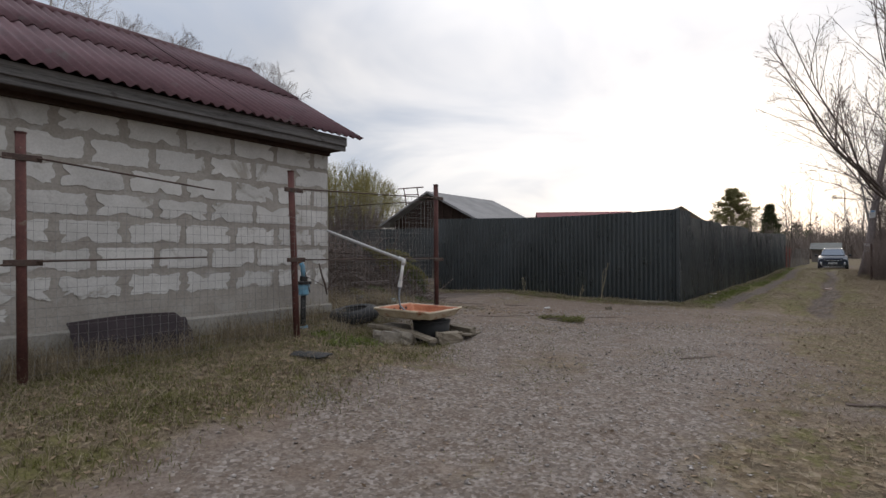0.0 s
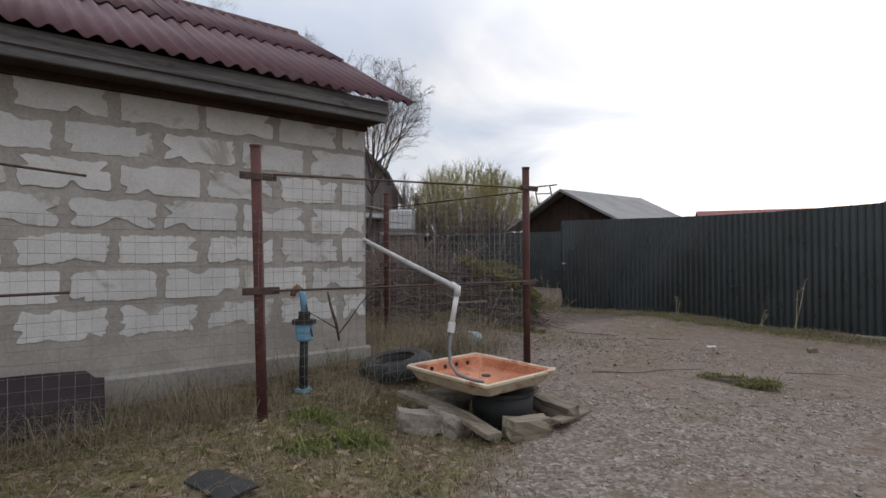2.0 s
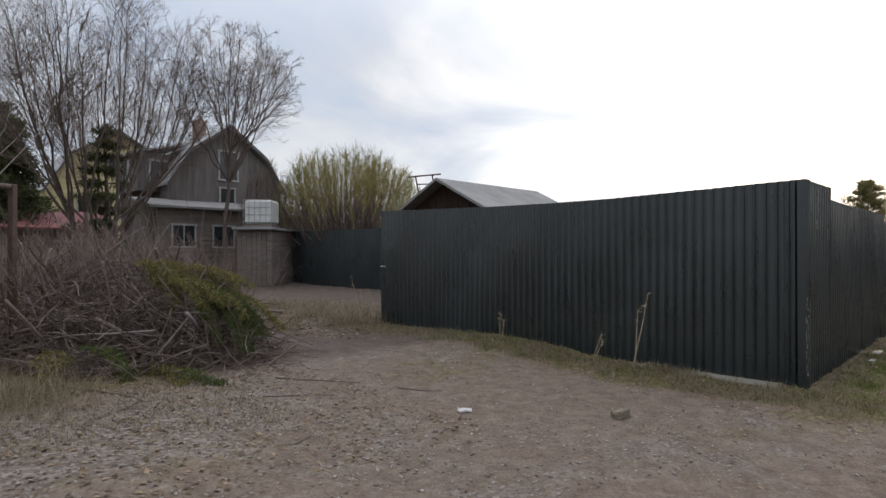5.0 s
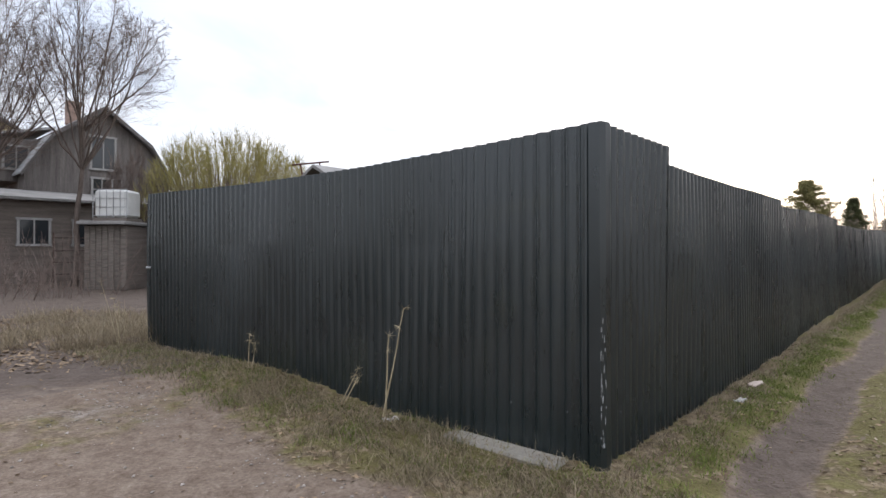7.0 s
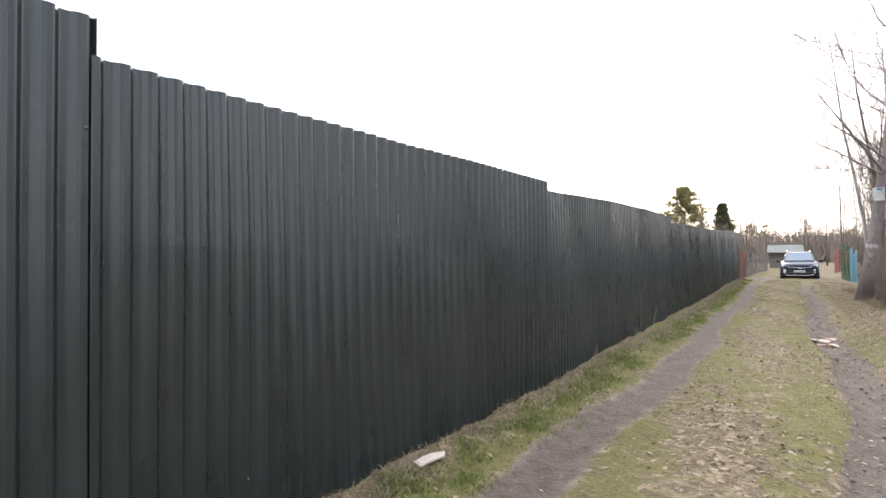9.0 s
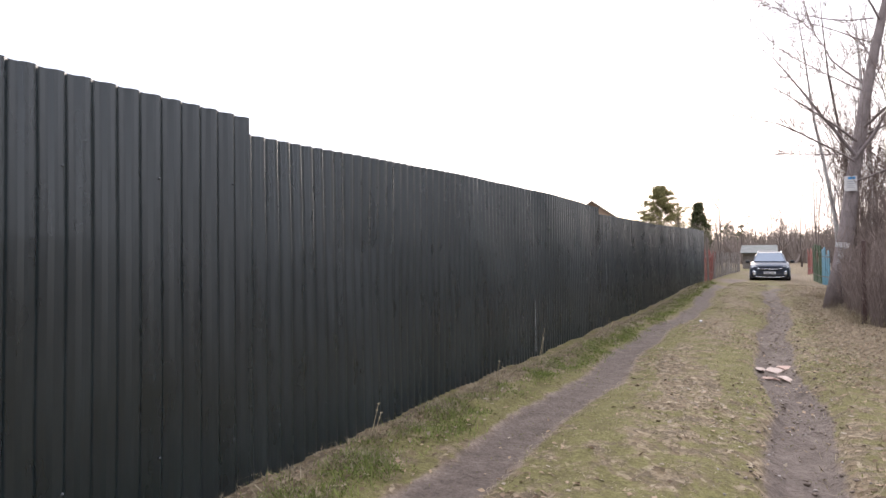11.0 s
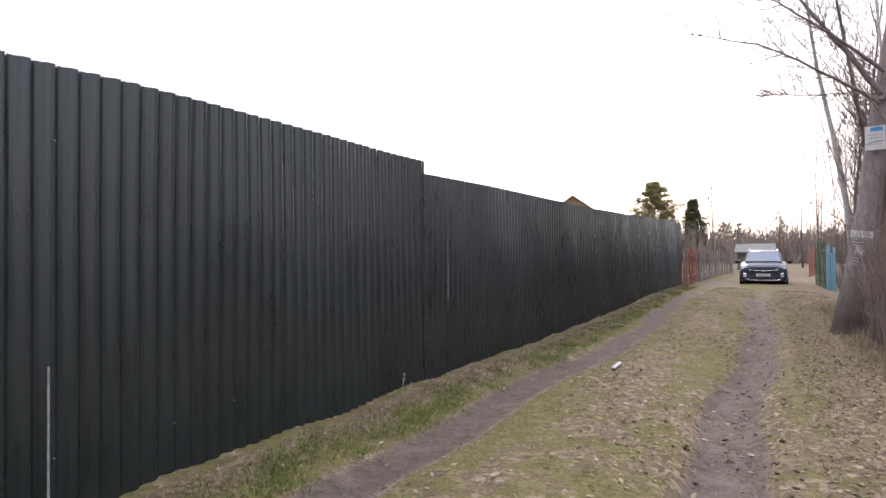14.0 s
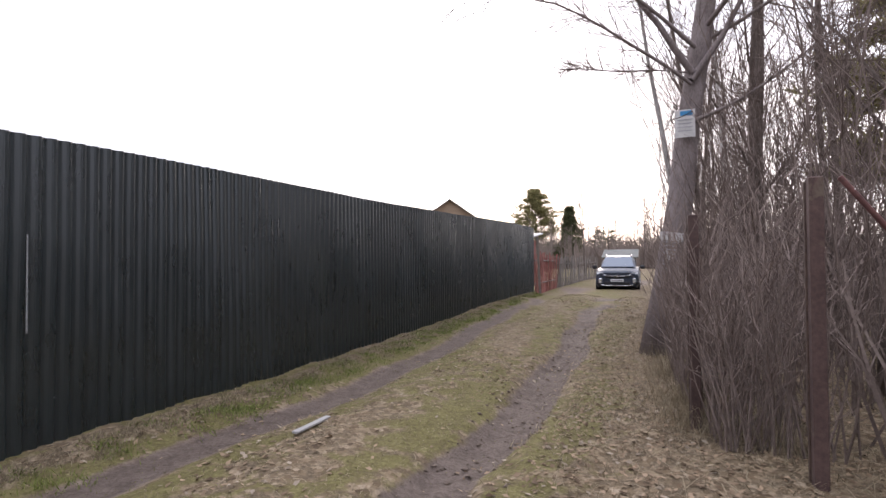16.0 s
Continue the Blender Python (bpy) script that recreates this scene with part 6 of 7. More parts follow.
gable_shed("tan_house", "tan house with a pale roof beyond the fence", "house", house_frame(33.0, 73.0, (0.97, -0.25), 0.0), 3.6, 9.0, 4.6, 7.1, M_TAN, M_SLATE, 0.4)
gable_shed("far_house", "far house with a long dull red roof", "house", house_frame(23.5, 66.0, (0.1, 1), 0.0), 3.5, 10.5, 4.4, 5.9, M_TAN, M_REDROOF, 0.4)
hut = thing("low_hut", "low hut with a pale tin roof at the lane's end", "hut", house_frame(*at_lane(66.0, -1.93).to_2d(), -V, -0.3))
part("wall", Geo().box((0, 1.6, 0.85), (2.8, 3.0, 1.7)), M_OLDWOOD, hut)
part("roof", Geo().slab([(-1.6, -0.4, 1.62), (-1.6, 3.6, 2.40), (-1.6, 3.6, 2.47), (-1.6, -0.4, 1.69)], (3.2, 0, 0)), surface("dull_grey_green_roofing", (0.075, 0.078, 0.070), (0.14, 0.142, 0.130), 0.9, 1.0, 18, 0.3), hut)


# ---- board and net fences further along the lane ----
def board_fence(name, label, a0, b0, a1, b1, h, material, step, width, seed, lean=0.04, group=""):
    rnd = random.Random(seed)
    p, q = at_lane(a0, b0), at_lane(a1, b1)
    d = (q - p)
    ang = math.atan2(d.y, d.x)
    f = thing(name, label, "fence", Matrix.Identity(4), group=group)
    n = int(d.length / step)
    for k in range(n):
        c = p + d * ((k + 0.5) / n)
        hh = h * rnd.uniform(0.86, 1.08)
        m = Matrix.Translation((c.x, c.y, gz(c.x, c.y) - 0.05)) @ Matrix.Rotation(ang, 4, "Z") @ Matrix.Rotation(rnd.gauss(0, lean), 4, "Y") @ Matrix.Rotation(rnd.gauss(0, lean), 4, "X")
        part("board", Geo().box((0, 0, hh / 2), (width * rnd.uniform(0.8, 1.1), 0.025, hh), chamfer=0.004), material, f, m=m)
    for z in (0.4, h - 0.4):
        part("rail", Geo().tube([(p.x, p.y, gz(p.x, p.y) + z), (q.x, q.y, gz(q.x, q.y) + z)], 0.03, 5), M_OLDWOOD, f)


board_fence("board_fence", "leaning fence of faded red boards", 34.8, 0.1, 42.0, 0.3, 1.75, M_REDFENCE, 0.17, 0.13, 91, 0.07, "red board fences")
board_fence("low_board_fence", "low dark brown board fence behind the overgrown yard", -10.5, 20.6, -3.0, 20.1, 1.2, M_DARKWOOD, 0.19, 0.16, 96, 0.04)
board_fence("grey_board_fence", "old fence of weathered grey boards", 42.0, 0.3, 58.0, -0.6, 1.6, M_OLDWOOD, 0.30, 0.2, 92, 0.05)
board_fence("board_fence", "fence of faded red boards behind the car", 52.0, -5.2, 60.0, -6.5, 1.8, M_REDFENCE, 0.2, 0.17, 93, 0.03, "red board fences")
board_fence("net_fence", "fence overgrown with dark green netting", 41.0, -4.9, 36.8, -5.0, 2.0, M_GREENNET, 0.22, 0.22, 94, 0.03)
board_fence("blue_fence", "short blue painted sheet fence", 36.6, -5.0, 34.6, -5.15, 1.75, M_TEAL, 0.5, 0.5, 95, 0.01)
p = at_lane(34.6, -0.05)
solid("pale_post", Geo().tube([(p.x + 0.25, p.y + 0.3, gz(p.x, p.y) - 0.1), (p.x, p.y, 2.1)], 0.05, 8), M_OLDWOOD, "pale leaning wooden post at the fence's end", "post")
lean2 = thing("tin_canopy", "small canopy with a pale tin roof behind the red fence", "canopy", house_frame(*at_lane(37.0, 2.0).to_2d(), -V, 0.0))
part("wall", Geo().box((0, 1, 1.05), (2.4, 1.8, 2.1)), M_REDFENCE, lean2)
part("roof", Geo().slab([(-1.5, -0.4, 2.15), (-1.5, 2.2, 2.4), (-1.5, 2.2, 2.46), (-1.5, -0.4, 2.21)], (3.0, 0, 0)), M_TIN, lean2)


# ---- the parked car ----
def paint_material():
    m, n, l, b = node_setup("dark_blue_car_paint")
    b.inputs["Base Color"].default_value = (0.016, 0.023, 0.038, 1)
    b.inputs["Metallic"].default_value, b.inputs["Roughness"].default_value = 0.2, 0.5
    b.inputs["Coat Weight"].default_value = 0.1
    return m


def make_car():
    paint = paint_material()
    chrome = surface("bright_trim", (0.45, 0.46, 0.48), (0.60, 0.61, 0.63), 0.25, 4, 30, 0.0, metal=0.8)
    lamp = surface("clear_lamp", (0.50, 0.52, 0.55), (0.62, 0.64, 0.67), 0.2, 6, 30, 0.0)
    dark = surface("black_plastic_trim", (0.012, 0.012, 0.013), (0.022, 0.022, 0.024), 0.6, 6, 40, 0.1)
    plate = surface("white_number_plate", (0.6, 0.6, 0.6), (0.7, 0.7, 0.7), 0.5, 6, 40, 0.0)
    p = at_lane(40.5, -2.78)
    # nose to the viewer: local -y
    car = thing("parked_car", "dark blue compact crossover parked facing along the lane", "car", house_frame(p.x, p.y, -V, gz(p.x, p.y) - 0.02) @ Matrix.Diagonal((1.14, 1.14, 1.14, 1)))

    def ring(y, rows):
        """A cross-section from half-widths at heights, both sides."""
        right = [(w, y, z) for w, z in rows]
        return right + [(-w, y, z) for w, z in rows[::-1]]

    body = [ring(0.00, [(0.60, 0.30), (0.74, 0.42), (0.74, 0.60), (0.66, 0.80), (0.45, 0.86)]),
            ring(0.10, [(0.74, 0.25), (0.86, 0.42), (0.85, 0.66), (0.78, 0.86), (0.50, 0.93)]),
            ring(0.45, [(0.82, 0.22), (0.90, 0.45), (0.90, 0.74), (0.84, 0.93), (0.50, 1.00)]),
            ring(1.10, [(0.82, 0.22), (0.905, 0.45), (0.905, 0.80), (0.85, 1.01), (0.55, 1.06)]),
            ring(2.40, [(0.82, 0.22), (0.905, 0.45), (0.905, 0.84), (0.86, 1.04), (0.55, 1.08)]),
            ring(3.80, [(0.82, 0.24), (0.90, 0.46), (0.90, 0.86), (0.84, 1.06), (0.55, 1.10)]),
            ring(4.20, [(0.70, 0.34), (0.80, 0.46), (0.80, 0.80), (0.74, 1.02), (0.45, 1.06)])]
    part("body", Geo().quad_strip_ring(body), paint, car, soft=False)
    cabin = [ring(1.05, [(0.74, 1.00), (0.72, 1.04), (0.66, 1.05)]), ring(1.75, [(0.74, 1.02), (0.66, 1.38), (0.52, 1.53)]), ring(2.2, [(0.74, 1.03), (0.66, 1.42), (0.52, 1.60)]),
             ring(3.2, [(0.74, 1.05), (0.65, 1.42), (0.50, 1.59)]), ring(3.95, [(0.72, 1.05), (0.62, 1.34), (0.46, 1.46)])]
    part("cabin", Geo().quad_strip_ring(cabin), paint, car)
    sky_glass = glass_material()
    sky_glass.node_tree.nodes["Principled BSDF"].inputs["Base Color"].default_value = (0.11, 0.125, 0.145, 1)
    sky_glass.node_tree.nodes["Principled BSDF"].inputs["Metallic"].default_value = 0.6
    part("windscreen", Geo().slab([(-0.66, 1.02, 1.075), (0.66, 1.02, 1.075), (0.55, 1.68, 1.485), (-0.55, 1.68, 1.485)], (0, -0.02, 0.025)), sky_glass, car, "sky-reflecting windscreen")
    part("grille", Geo().box((0, -0.012, 0.70), (0.95, 0.05, 0.11), chamfer=0.02), dark, car)
    part("grille_trim", Geo().tube([(-0.55, -0.01, 0.755), (-0.25, -0.035, 0.715), (0, -0.045, 0.70), (0.25, -0.035, 0.715), (0.55, -0.01, 0.755)], 0.012, 6), chrome, car, "chrome strip")
    part("badge", Geo().tube([(0, -0.03, 0.715), (0, -0.06, 0.715)], 0.065, 4), chrome, car, "plain bright diamond badge")
    part("lower_intake", Geo().box((0, 0.0, 0.40), (1.05, 0.06, 0.16), chamfer=0.02), dark, car)
    part("bumper_trim", Geo().tube([(-0.66, 0.02, 0.36), (-0.45, -0.02, 0.31), (0.45, -0.02, 0.31), (0.66, 0.02, 0.36)], 0.022, 6), chrome, car, "silver lower bumper strip")
    pl = part("number_plate", Geo().box((0, -0.045, 0.53), (0.52, 0.02, 0.115), chamfer=0.004), plate, car, "white number plate")
    for k in range(6):
        part("mark", Geo().box((-0.18 + 0.07 * k, -0.057, 0.53), (0.035, 0.003, 0.065)), dark, pl)
    for s in (-1, 1):
        part("headlight", Geo().slab([(s * 0.46, 0.015, 0.765), (s * 0.80, 0.09, 0.80), (s * 0.83, 0.12, 0.88), (s * 0.60, 0.04, 0.865)], (0, -0.03, 0)), lamp, car, "clear headlight")
        part("fog_lamp", Geo().box((s * 0.68, 0.0, 0.52), (0.14, 0.06, 0.20), chamfer=0.03), chrome, car)
        part("mirror", Geo().box((s * 1.0, 1.25, 1.08), (0.20, 0.14, 0.15), chamfer=0.04), dark, car, "black door mirror")
        part("side_window", Geo().slab([(s * 0.735, 1.45, 1.10), (s * 0.735, 3.6, 1.12), (s * 0.675, 3.3, 1.40), (s * 0.675, 1.9, 1.38)], (s * 0.015, 0, 0)), M_GLASS, car)
        for y in (0.78, 3.42):
            w = part("wheel", Geo().tube([(s * 0.70, y, 0.335), (s * 0.74, y, 0.335), (s * 0.88, y, 0.335), (s * 0.905, y, 0.335)], [0.30, 0.335, 0.335, 0.30], 22), dark, car)
            part("rim", Geo().tube([(s * 0.895, y, 0.335), (s * 0.912, y, 0.335)], [0.21, 0.19], 16), chrome, w, "alloy rim")
    part("roof_rail", Geo().tube([(0.56, 1.9, 1.55), (0.55, 2.4, 1.62), (0.53, 3.3, 1.61), (0.52, 3.7, 1.55)], 0.018, 6), chrome, car)
    part("roof_rail", Geo().tube([(-0.56, 1.9, 1.55), (-0.55, 2.4, 1.62), (-0.53, 3.3, 1.61), (-0.52, 3.7, 1.55)], 0.018, 6), chrome, car)


make_car()


# ---- woods on the skyline ----
def make_woods():
    rnd = random.Random(101)
    g = Geo()
    for k in range(760):
        yaw = radians(rnd.uniform(-62, 48) if k % 3 else rnd.uniform(-46, -18))
        dist = rnd.uniform(95, 180)
        x, y = 8 - math.sin(yaw) * dist, 12 + math.cos(yaw) * dist
        h = rnd.uniform(4.5, 7.5) if rnd.random() < 0.965 else rnd.uniform(9, 14)
        g.tube([(x, y, -0.5), (x + rnd.gauss(0, 0.3), y, h)], [0.09, 0.02], 3, False)
        for j in range(26):
            f = rnd.uniform(0.25, 1)
            a = rnd.uniform(0, 6.28)
            l = h * 0.30 * (1.25 - f)
            g.tube([(x, y, h * f), (x + math.cos(a) * l, y + math.sin(a) * l, h * f + l * 0.9)], [0.035, 0.012], 3, False)
        for j in range(4):
            a, l = rnd.uniform(0, 6.28), rnd.uniform(1, 3)
            for i in range(5):
                g.tube([(x + math.cos(a) * l, y + math.sin(a) * l, -0.3), (x + math.cos(a) * l + rnd.gauss(0, 1), y + math.sin(a) * l, rnd.uniform(2.0, 4.6))], [0.12, 0.03], 3, False)
    # twig colour set paler and greyer than M_TWIG, in place of distance haze
    solid("far_woods", g.mesh("far_woods"), surface("haze_paled_far_twigs", (0.150, 0.118, 0.098), (0.26, 0.215, 0.185), 0.9, 0.2, 3, 0.0, vary=0.1, spec=0.1), "far band of bare woodland on the skyline", "woods", kind="stuff")
    r = np.random.default_rng(5)
    centres, radii = [], []
    for k in range(150):
        yaw = radians(rnd.uniform(-62, 48))
        dist = rnd.uniform(115, 200)
        x, y = 8 - math.sin(yaw) * dist, 12 + math.cos(yaw) * dist
        h = rnd.uniform(4, 7.0)
        for f in np.linspace(0.12, 0.95, 8):
            centres.append((x, y, h * f))
            radii.append(1.9 * (1 - f) + 0.3)
    v, f = needle_cloud(centres, radii, 26, 0.9, r, 0.6)
    solid("far_conifers", mesh_np("far_conifers", v, f), M_NEEDLE, "far dark conifers along the skyline", "woods", kind="stuff")


make_woods()


# ---- brush pile and yard clutter ----
def make_brush():
    rnd = random.Random(111)
    c = Vector((-2.28, 13.25, 0.1))
    t = thing("brush_pile", "big heap of cut bare branches with green conifer boughs", "brush pile", Matrix.Translation(c))
    thin = Geo()
    for k in range(1900):
        a, q = rnd.uniform(0, 2 * math.pi), rnd.random() ** 0.5
        x, y = 2.05 * q * math.cos(a), 1.45 * q * math.sin(a)
        top = 1.25 * (1 - q ** 2.2)
        z = rnd.uniform(0.0, 1.0) * top + 0.03
        d = Vector((rnd.gauss(0.4, 0.9), rnd.gauss(-0.3, 0.8), rnd.gauss(0.25, 0.55)))
        l = rnd.uniform(0.5, 1.7)
        pts = bend(Vector((x, y, z)) - d.normalized() * l * 0.5, d, l, 5, rnd, 0.12, -0.02)
        for p in pts:
            p.z = max(p.z, 0.01)
        big = rnd.random() < 0.16
        if big:
            part("branch", Geo().tube(pts, taper(rnd.uniform(0.012, 0.024), 0.004, 6), 5).mesh("branch", True), M_TWIG if k % 3 else M_PALEBARK, t)
        else:
            thin.tube(pts, taper(rnd.uniform(0.004, 0.010), 0.003, 6), 3, False)
    for k in range(520):
        a = rnd.uniform(0, 2 * math.pi)
        x, y = 1.9 * math.cos(a) * rnd.random(), 1.1 * math.sin(a) * rnd.random()
        thin.tube(bend((x - 0.4, y, 0.8 + rnd.random() * 0.3), (rnd.gauss(-0.4, 0.6), rnd.gauss(0, 0.5), rnd.uniform(0.3, 1.4)), rnd.uniform(0.4, 1.1), 5, rnd, 0.14, 0.0), taper(0.006, 0.002, 6), 3, False)
    tagged(part("twig_spray", thin.mesh("twigs"), M_TWIG, t), kind="stuff")
    r = np.random.default_rng(8)
    fresh = leafy("cut_green_boughs", (0.050, 0.068, 0.022), (0.130, 0.150, 0.050))
    faded = leafy("drying_yellow_boughs", (0.105, 0.098, 0.032), (0.25, 0.22, 0.085))
    for kind, material, count in (("drying yellow-green bough", faded, 30), ("green conifer bough", fresh, 15)):
        centres, stems = [], Geo()
        for k in range(count):
            low_one = k % 7 == 6
            x = rnd.uniform(0.45, 1.30) if material == faded else rnd.uniform(1.05, 1.55)
            y = rnd.uniform(-0.35, 0.55)
            z = 1.28 * (1 - (x / 2.05) ** 2.2) - 0.10 * abs(y)
            if low_one:
                x, y, z = rnd.uniform(0.2, 1.7), rnd.uniform(-1.45, -0.8), rnd.uniform(0.10, 0.35)
            main = bend((x, y, z), (rnd.uniform(0.5, 1.0), rnd.uniform(-0.9, 0.2), rnd.uniform(0.0, 0.45)), rnd.uniform(0.5, 0.9), 7, rnd, 0.06, -0.17)
            for p in main:
                p.z = max(p.z, 0.06)
            stems.tube(main, taper(0.008, 0.002, 8), 4, False)
            for q in range(1, 8):
                for side in (-1, 1):
                    d = main[q] - main[q - 1]
                    out = Vector((-d.y, d.x, -0.25 * d.length)).normalized() * side
                    tw = bend(main[q], d.normalized() + out * 0.9, 0.22 * (1.15 - q / 9), 4, rnd, 0.06, -0.10)
                    stems.tube(tw, taper(0.003, 0.0012, 5), 3, False)
                    centres.extend(tuple(p) for p in tw[1:])
            centres.extend(tuple(p) for p in main[2:])
        v, f = needle_cloud(centres, [0.024] * len(centres), 12, 0.045, r, 0.8)
        tagged(part("bough_stems", stems.mesh("bough_stems"), M_TWIG, t), kind="stuff")
        tagged(part("conifer_bough", mesh_np("conifer_boughs", v, f), material, t, kind), kind="stuff")


make_brush()

M_COIL = surface("dark_blue_grey_pipe", (0.030, 0.038, 0.055), (0.075, 0.090, 0.125), 0.5, 4, 30, 0.05, vary=0.2)
coil_axis = Vector((0.76, 0.65, 0)) * 0.78 - Vector((0, 0, 1)) * 0.55 + Vector((0.65, -0.76, 0)) * 0.20
coil = thing("pipe_coil", "leaning coil of dark blue-grey plastic pipe", "pipe coil", Matrix.Translation((-3.9, 11.5, gz(-3.9, 11.5) + 0.56)) @ coil_axis.to_track_quat("Z", "Y").to_matrix().to_4x4())
for k in range(11):
    part("loop", torus(Geo(), Matrix.Translation((0.03 * math.sin(k * 2.1), 0.03 * math.cos(k * 1.3), 0.030 * k - 0.15)), 0.56 + 0.04 * math.sin(k * 1.7), 0.017, 30, 6), M_COIL, coil, soft=True)



def make_tarp():
    """Crumpled black sheeting over the foot of the coil."""
    rnd = random.Random(44)
    g = Geo()
    nx, ny = 16, 11
    for thick in (0.0, -0.012):
        for j in range(ny):
            for i in range(nx):
                f, h = i / (nx - 1), j / (ny - 1)
                x = -4.25 + 1.05 * f + 0.10 * h
                y = 10.55 + 0.42 * f + 0.55 * h
                z = 0.62 * math.sin(h * 1.45) * (0.45 + 0.75 * f) * (0.9 + 0.1 * math.sin(f * 13)) + 0.035 * math.sin(f * 17 + h * 9) * math.sin(h * 11 + f * 5)
                g.v.append((x, y, gz(x, y) + 0.02 + max(z, 0.0) + thick))
    for s in range(2):
        for j in range(ny - 1):
            for i in range(nx - 1):
                a = s * nx * ny + j * nx + i
                q = (a, a + 1, a + nx + 1, a + nx)
                g.f.append(q if s == 0 else q[::-1])
    solid("black_tarp", g, M_BLACK, "crumpled black plastic sheet below the pipe coil", "tarpaulin", soft=True)


make_tarp()


def planter(x, y, label, material, r, turn):
    p = thing("tyre_planter", label, "planter", pose(x, y, gz(x, y) + 0.045, 2, -2, turn), group="tyre planters")
    part("tyre", torus(Geo(), Matrix.Identity(4), r, 0.070, 30, 10, 1.15), material, p, soft=True)
    part("bead", torus(Geo(), Matrix.Translation((0, 0, 0.065)), r - 0.06, 0.016, 30, 6), material, p, soft=True)
    part("soil", Geo().tube([(0, 0, 0.0), (0, 0, 0.05), (0.01, 0, 0.065)], [r - 0.05, r - 0.06, r * 0.5], 18), M_SOIL, p, "mossy soil")


M_SOIL = surface("mossy_soil", (0.05, 0.045, 0.02), (0.12, 0.11, 0.04), 0.95, 8, 40, 0.6)
planter(-0.97, 9.84, "pale turquoise painted tyre planter with mossy soil", surface("pale_turquoise_paint", (0.15, 0.225, 0.235), (0.24, 0.31, 0.31), 0.7, 5, 30, 0.15, stain=(0.12, 0.13, 0.12), stain_scale=6, stain_at=0.6), 0.172, 0)
planter(-1.30, 10.38, "dark unpainted tyre planter in dry grass", M_BLACK, 0.18, 40)


def litter(name, x, y, size, label, material, turn, seed, category="litter"):
    """A crumpled flat scrap on the ground."""
    rnd = random.Random(seed)
    n = 12
    out = []
    for k in range(n):
        a = 2 * math.pi * k / n
        c, q = math.cos(a), math.sin(a)
        out.append((math.copysign(abs(c) ** 0.35, c) * size[0] / 2 * rnd.uniform(0.85, 1.1), math.copysign(abs(q) ** 0.35, q) * size[1] / 2 * rnd.uniform(0.8, 1.1), rnd.uniform(0.0, 0.03)))
    solid(name, Geo().slab(out, (0, 0, 0.012)), material, label, category, m=pose(x, y, gz(x, y) + 0.003, rnd.uniform(-4, 4), rnd.uniform(-4, 4), turn))


M_TILE = surface("broken_orange_tile", (0.25, 0.15, 0.11), (0.46, 0.34, 0.28), 0.85, 6, 40, 0.3)
M_PALETILE = surface("pale_broken_tile", (0.28, 0.205, 0.165), (0.44, 0.355, 0.30), 0.85, 7, 40, 0.3, stain=(0.20, 0.14, 0.11), stain_scale=9, stain_at=0.58)
litter("white_scrap", 2.30, 11.83, (0.13, 0.07), "small white paper scrap on the dirt", M_PAPER, 10, 1)
litter("white_scrap", 4.32, 14.23, (0.13, 0.06), "white plastic scrap below the fence", M_PAPER, 40, 2)
litter("cardboard_scrap", 7.93, 15.82, (0.26, 0.10), "pale flattened cardboard scrap in the fence verge", surface("pale_cardboard", (0.42, 0.34, 0.29), (0.55, 0.46, 0.40), 0.8, 5, 40, 0.2), 50, 3)
litter("cardboard_scrap", 7.50, 15.18, (0.16, 0.06), "pale flattened scrap in the fence verge", M_PAPER, 40, 4)
litter("black_scrap", -1.33, 5.45, (0.38, 0.22), "flat piece of black rubber in the grass", M_BLACK, -20, 5)
for k, (a, b, sx, sy, tn) in enumerate(((11.75, -2.92, 0.34, 0.16, 80), (11.72, -2.70, 0.30, 0.14, 110), (12.35, -2.78, 0.26, 0.20, 30), (12.55, -2.92, 0.28, 0.16, 10), (12.15, -2.60, 0.22, 0.12, 60))):
    q = at_lane(a, b)
    litter("broken_tile", q.x, q.y, (sx, sy), "broken pale orange tile pressed into the muddy rut", M_TILE if k in (1, 3) else M_PALETILE, tn, 10 + k)
q = at_lane(16.55, -1.47)
solid("white_board", Geo().box((0, 0, 0.015), (0.55, 0.05, 0.02), chamfer=0.004), M_FRAME, "short white painted board lying in the lane grass", "board", m=pose(q.x, q.y, gz(q.x, q.y) + 0.01, 2, 3, 58))
rubble("wood_chunk", (3.68, 12.05), (0.20, 0.10, 0.07), 55, 3, M_CUTWOOD, "grey-brown chunk of wood on the dirt yard", 50)
q = at_lane(-0.13, 0.72)
solid("concrete_slab", Geo().box((0, 0, -0.04), (1.0, 0.20, 0.10), chamfer=0.02), M_PLINTH, "pale concrete slab under the fence corner", "slab", m=Matrix.Translation((q.x, q.y, gz(q.x, q.y) + 0.01)) @ Matrix.Rotation(math.atan2(V.y, V.x), 4, "Z"))
for k, (a, z0, z1) in enumerate(((11.20, -0.10, 0.62), (15.45, 0.66, 1.38))):
    part("pale_streak", Geo().box((a, lane_bow(a) - 0.020, (z0 + z1) / 2), (0.012, 0.004, z1 - z0), chamfer=0.001), M_FADED, lane_fence, "pale scraped streak")
rnd_s = random.Random(6)
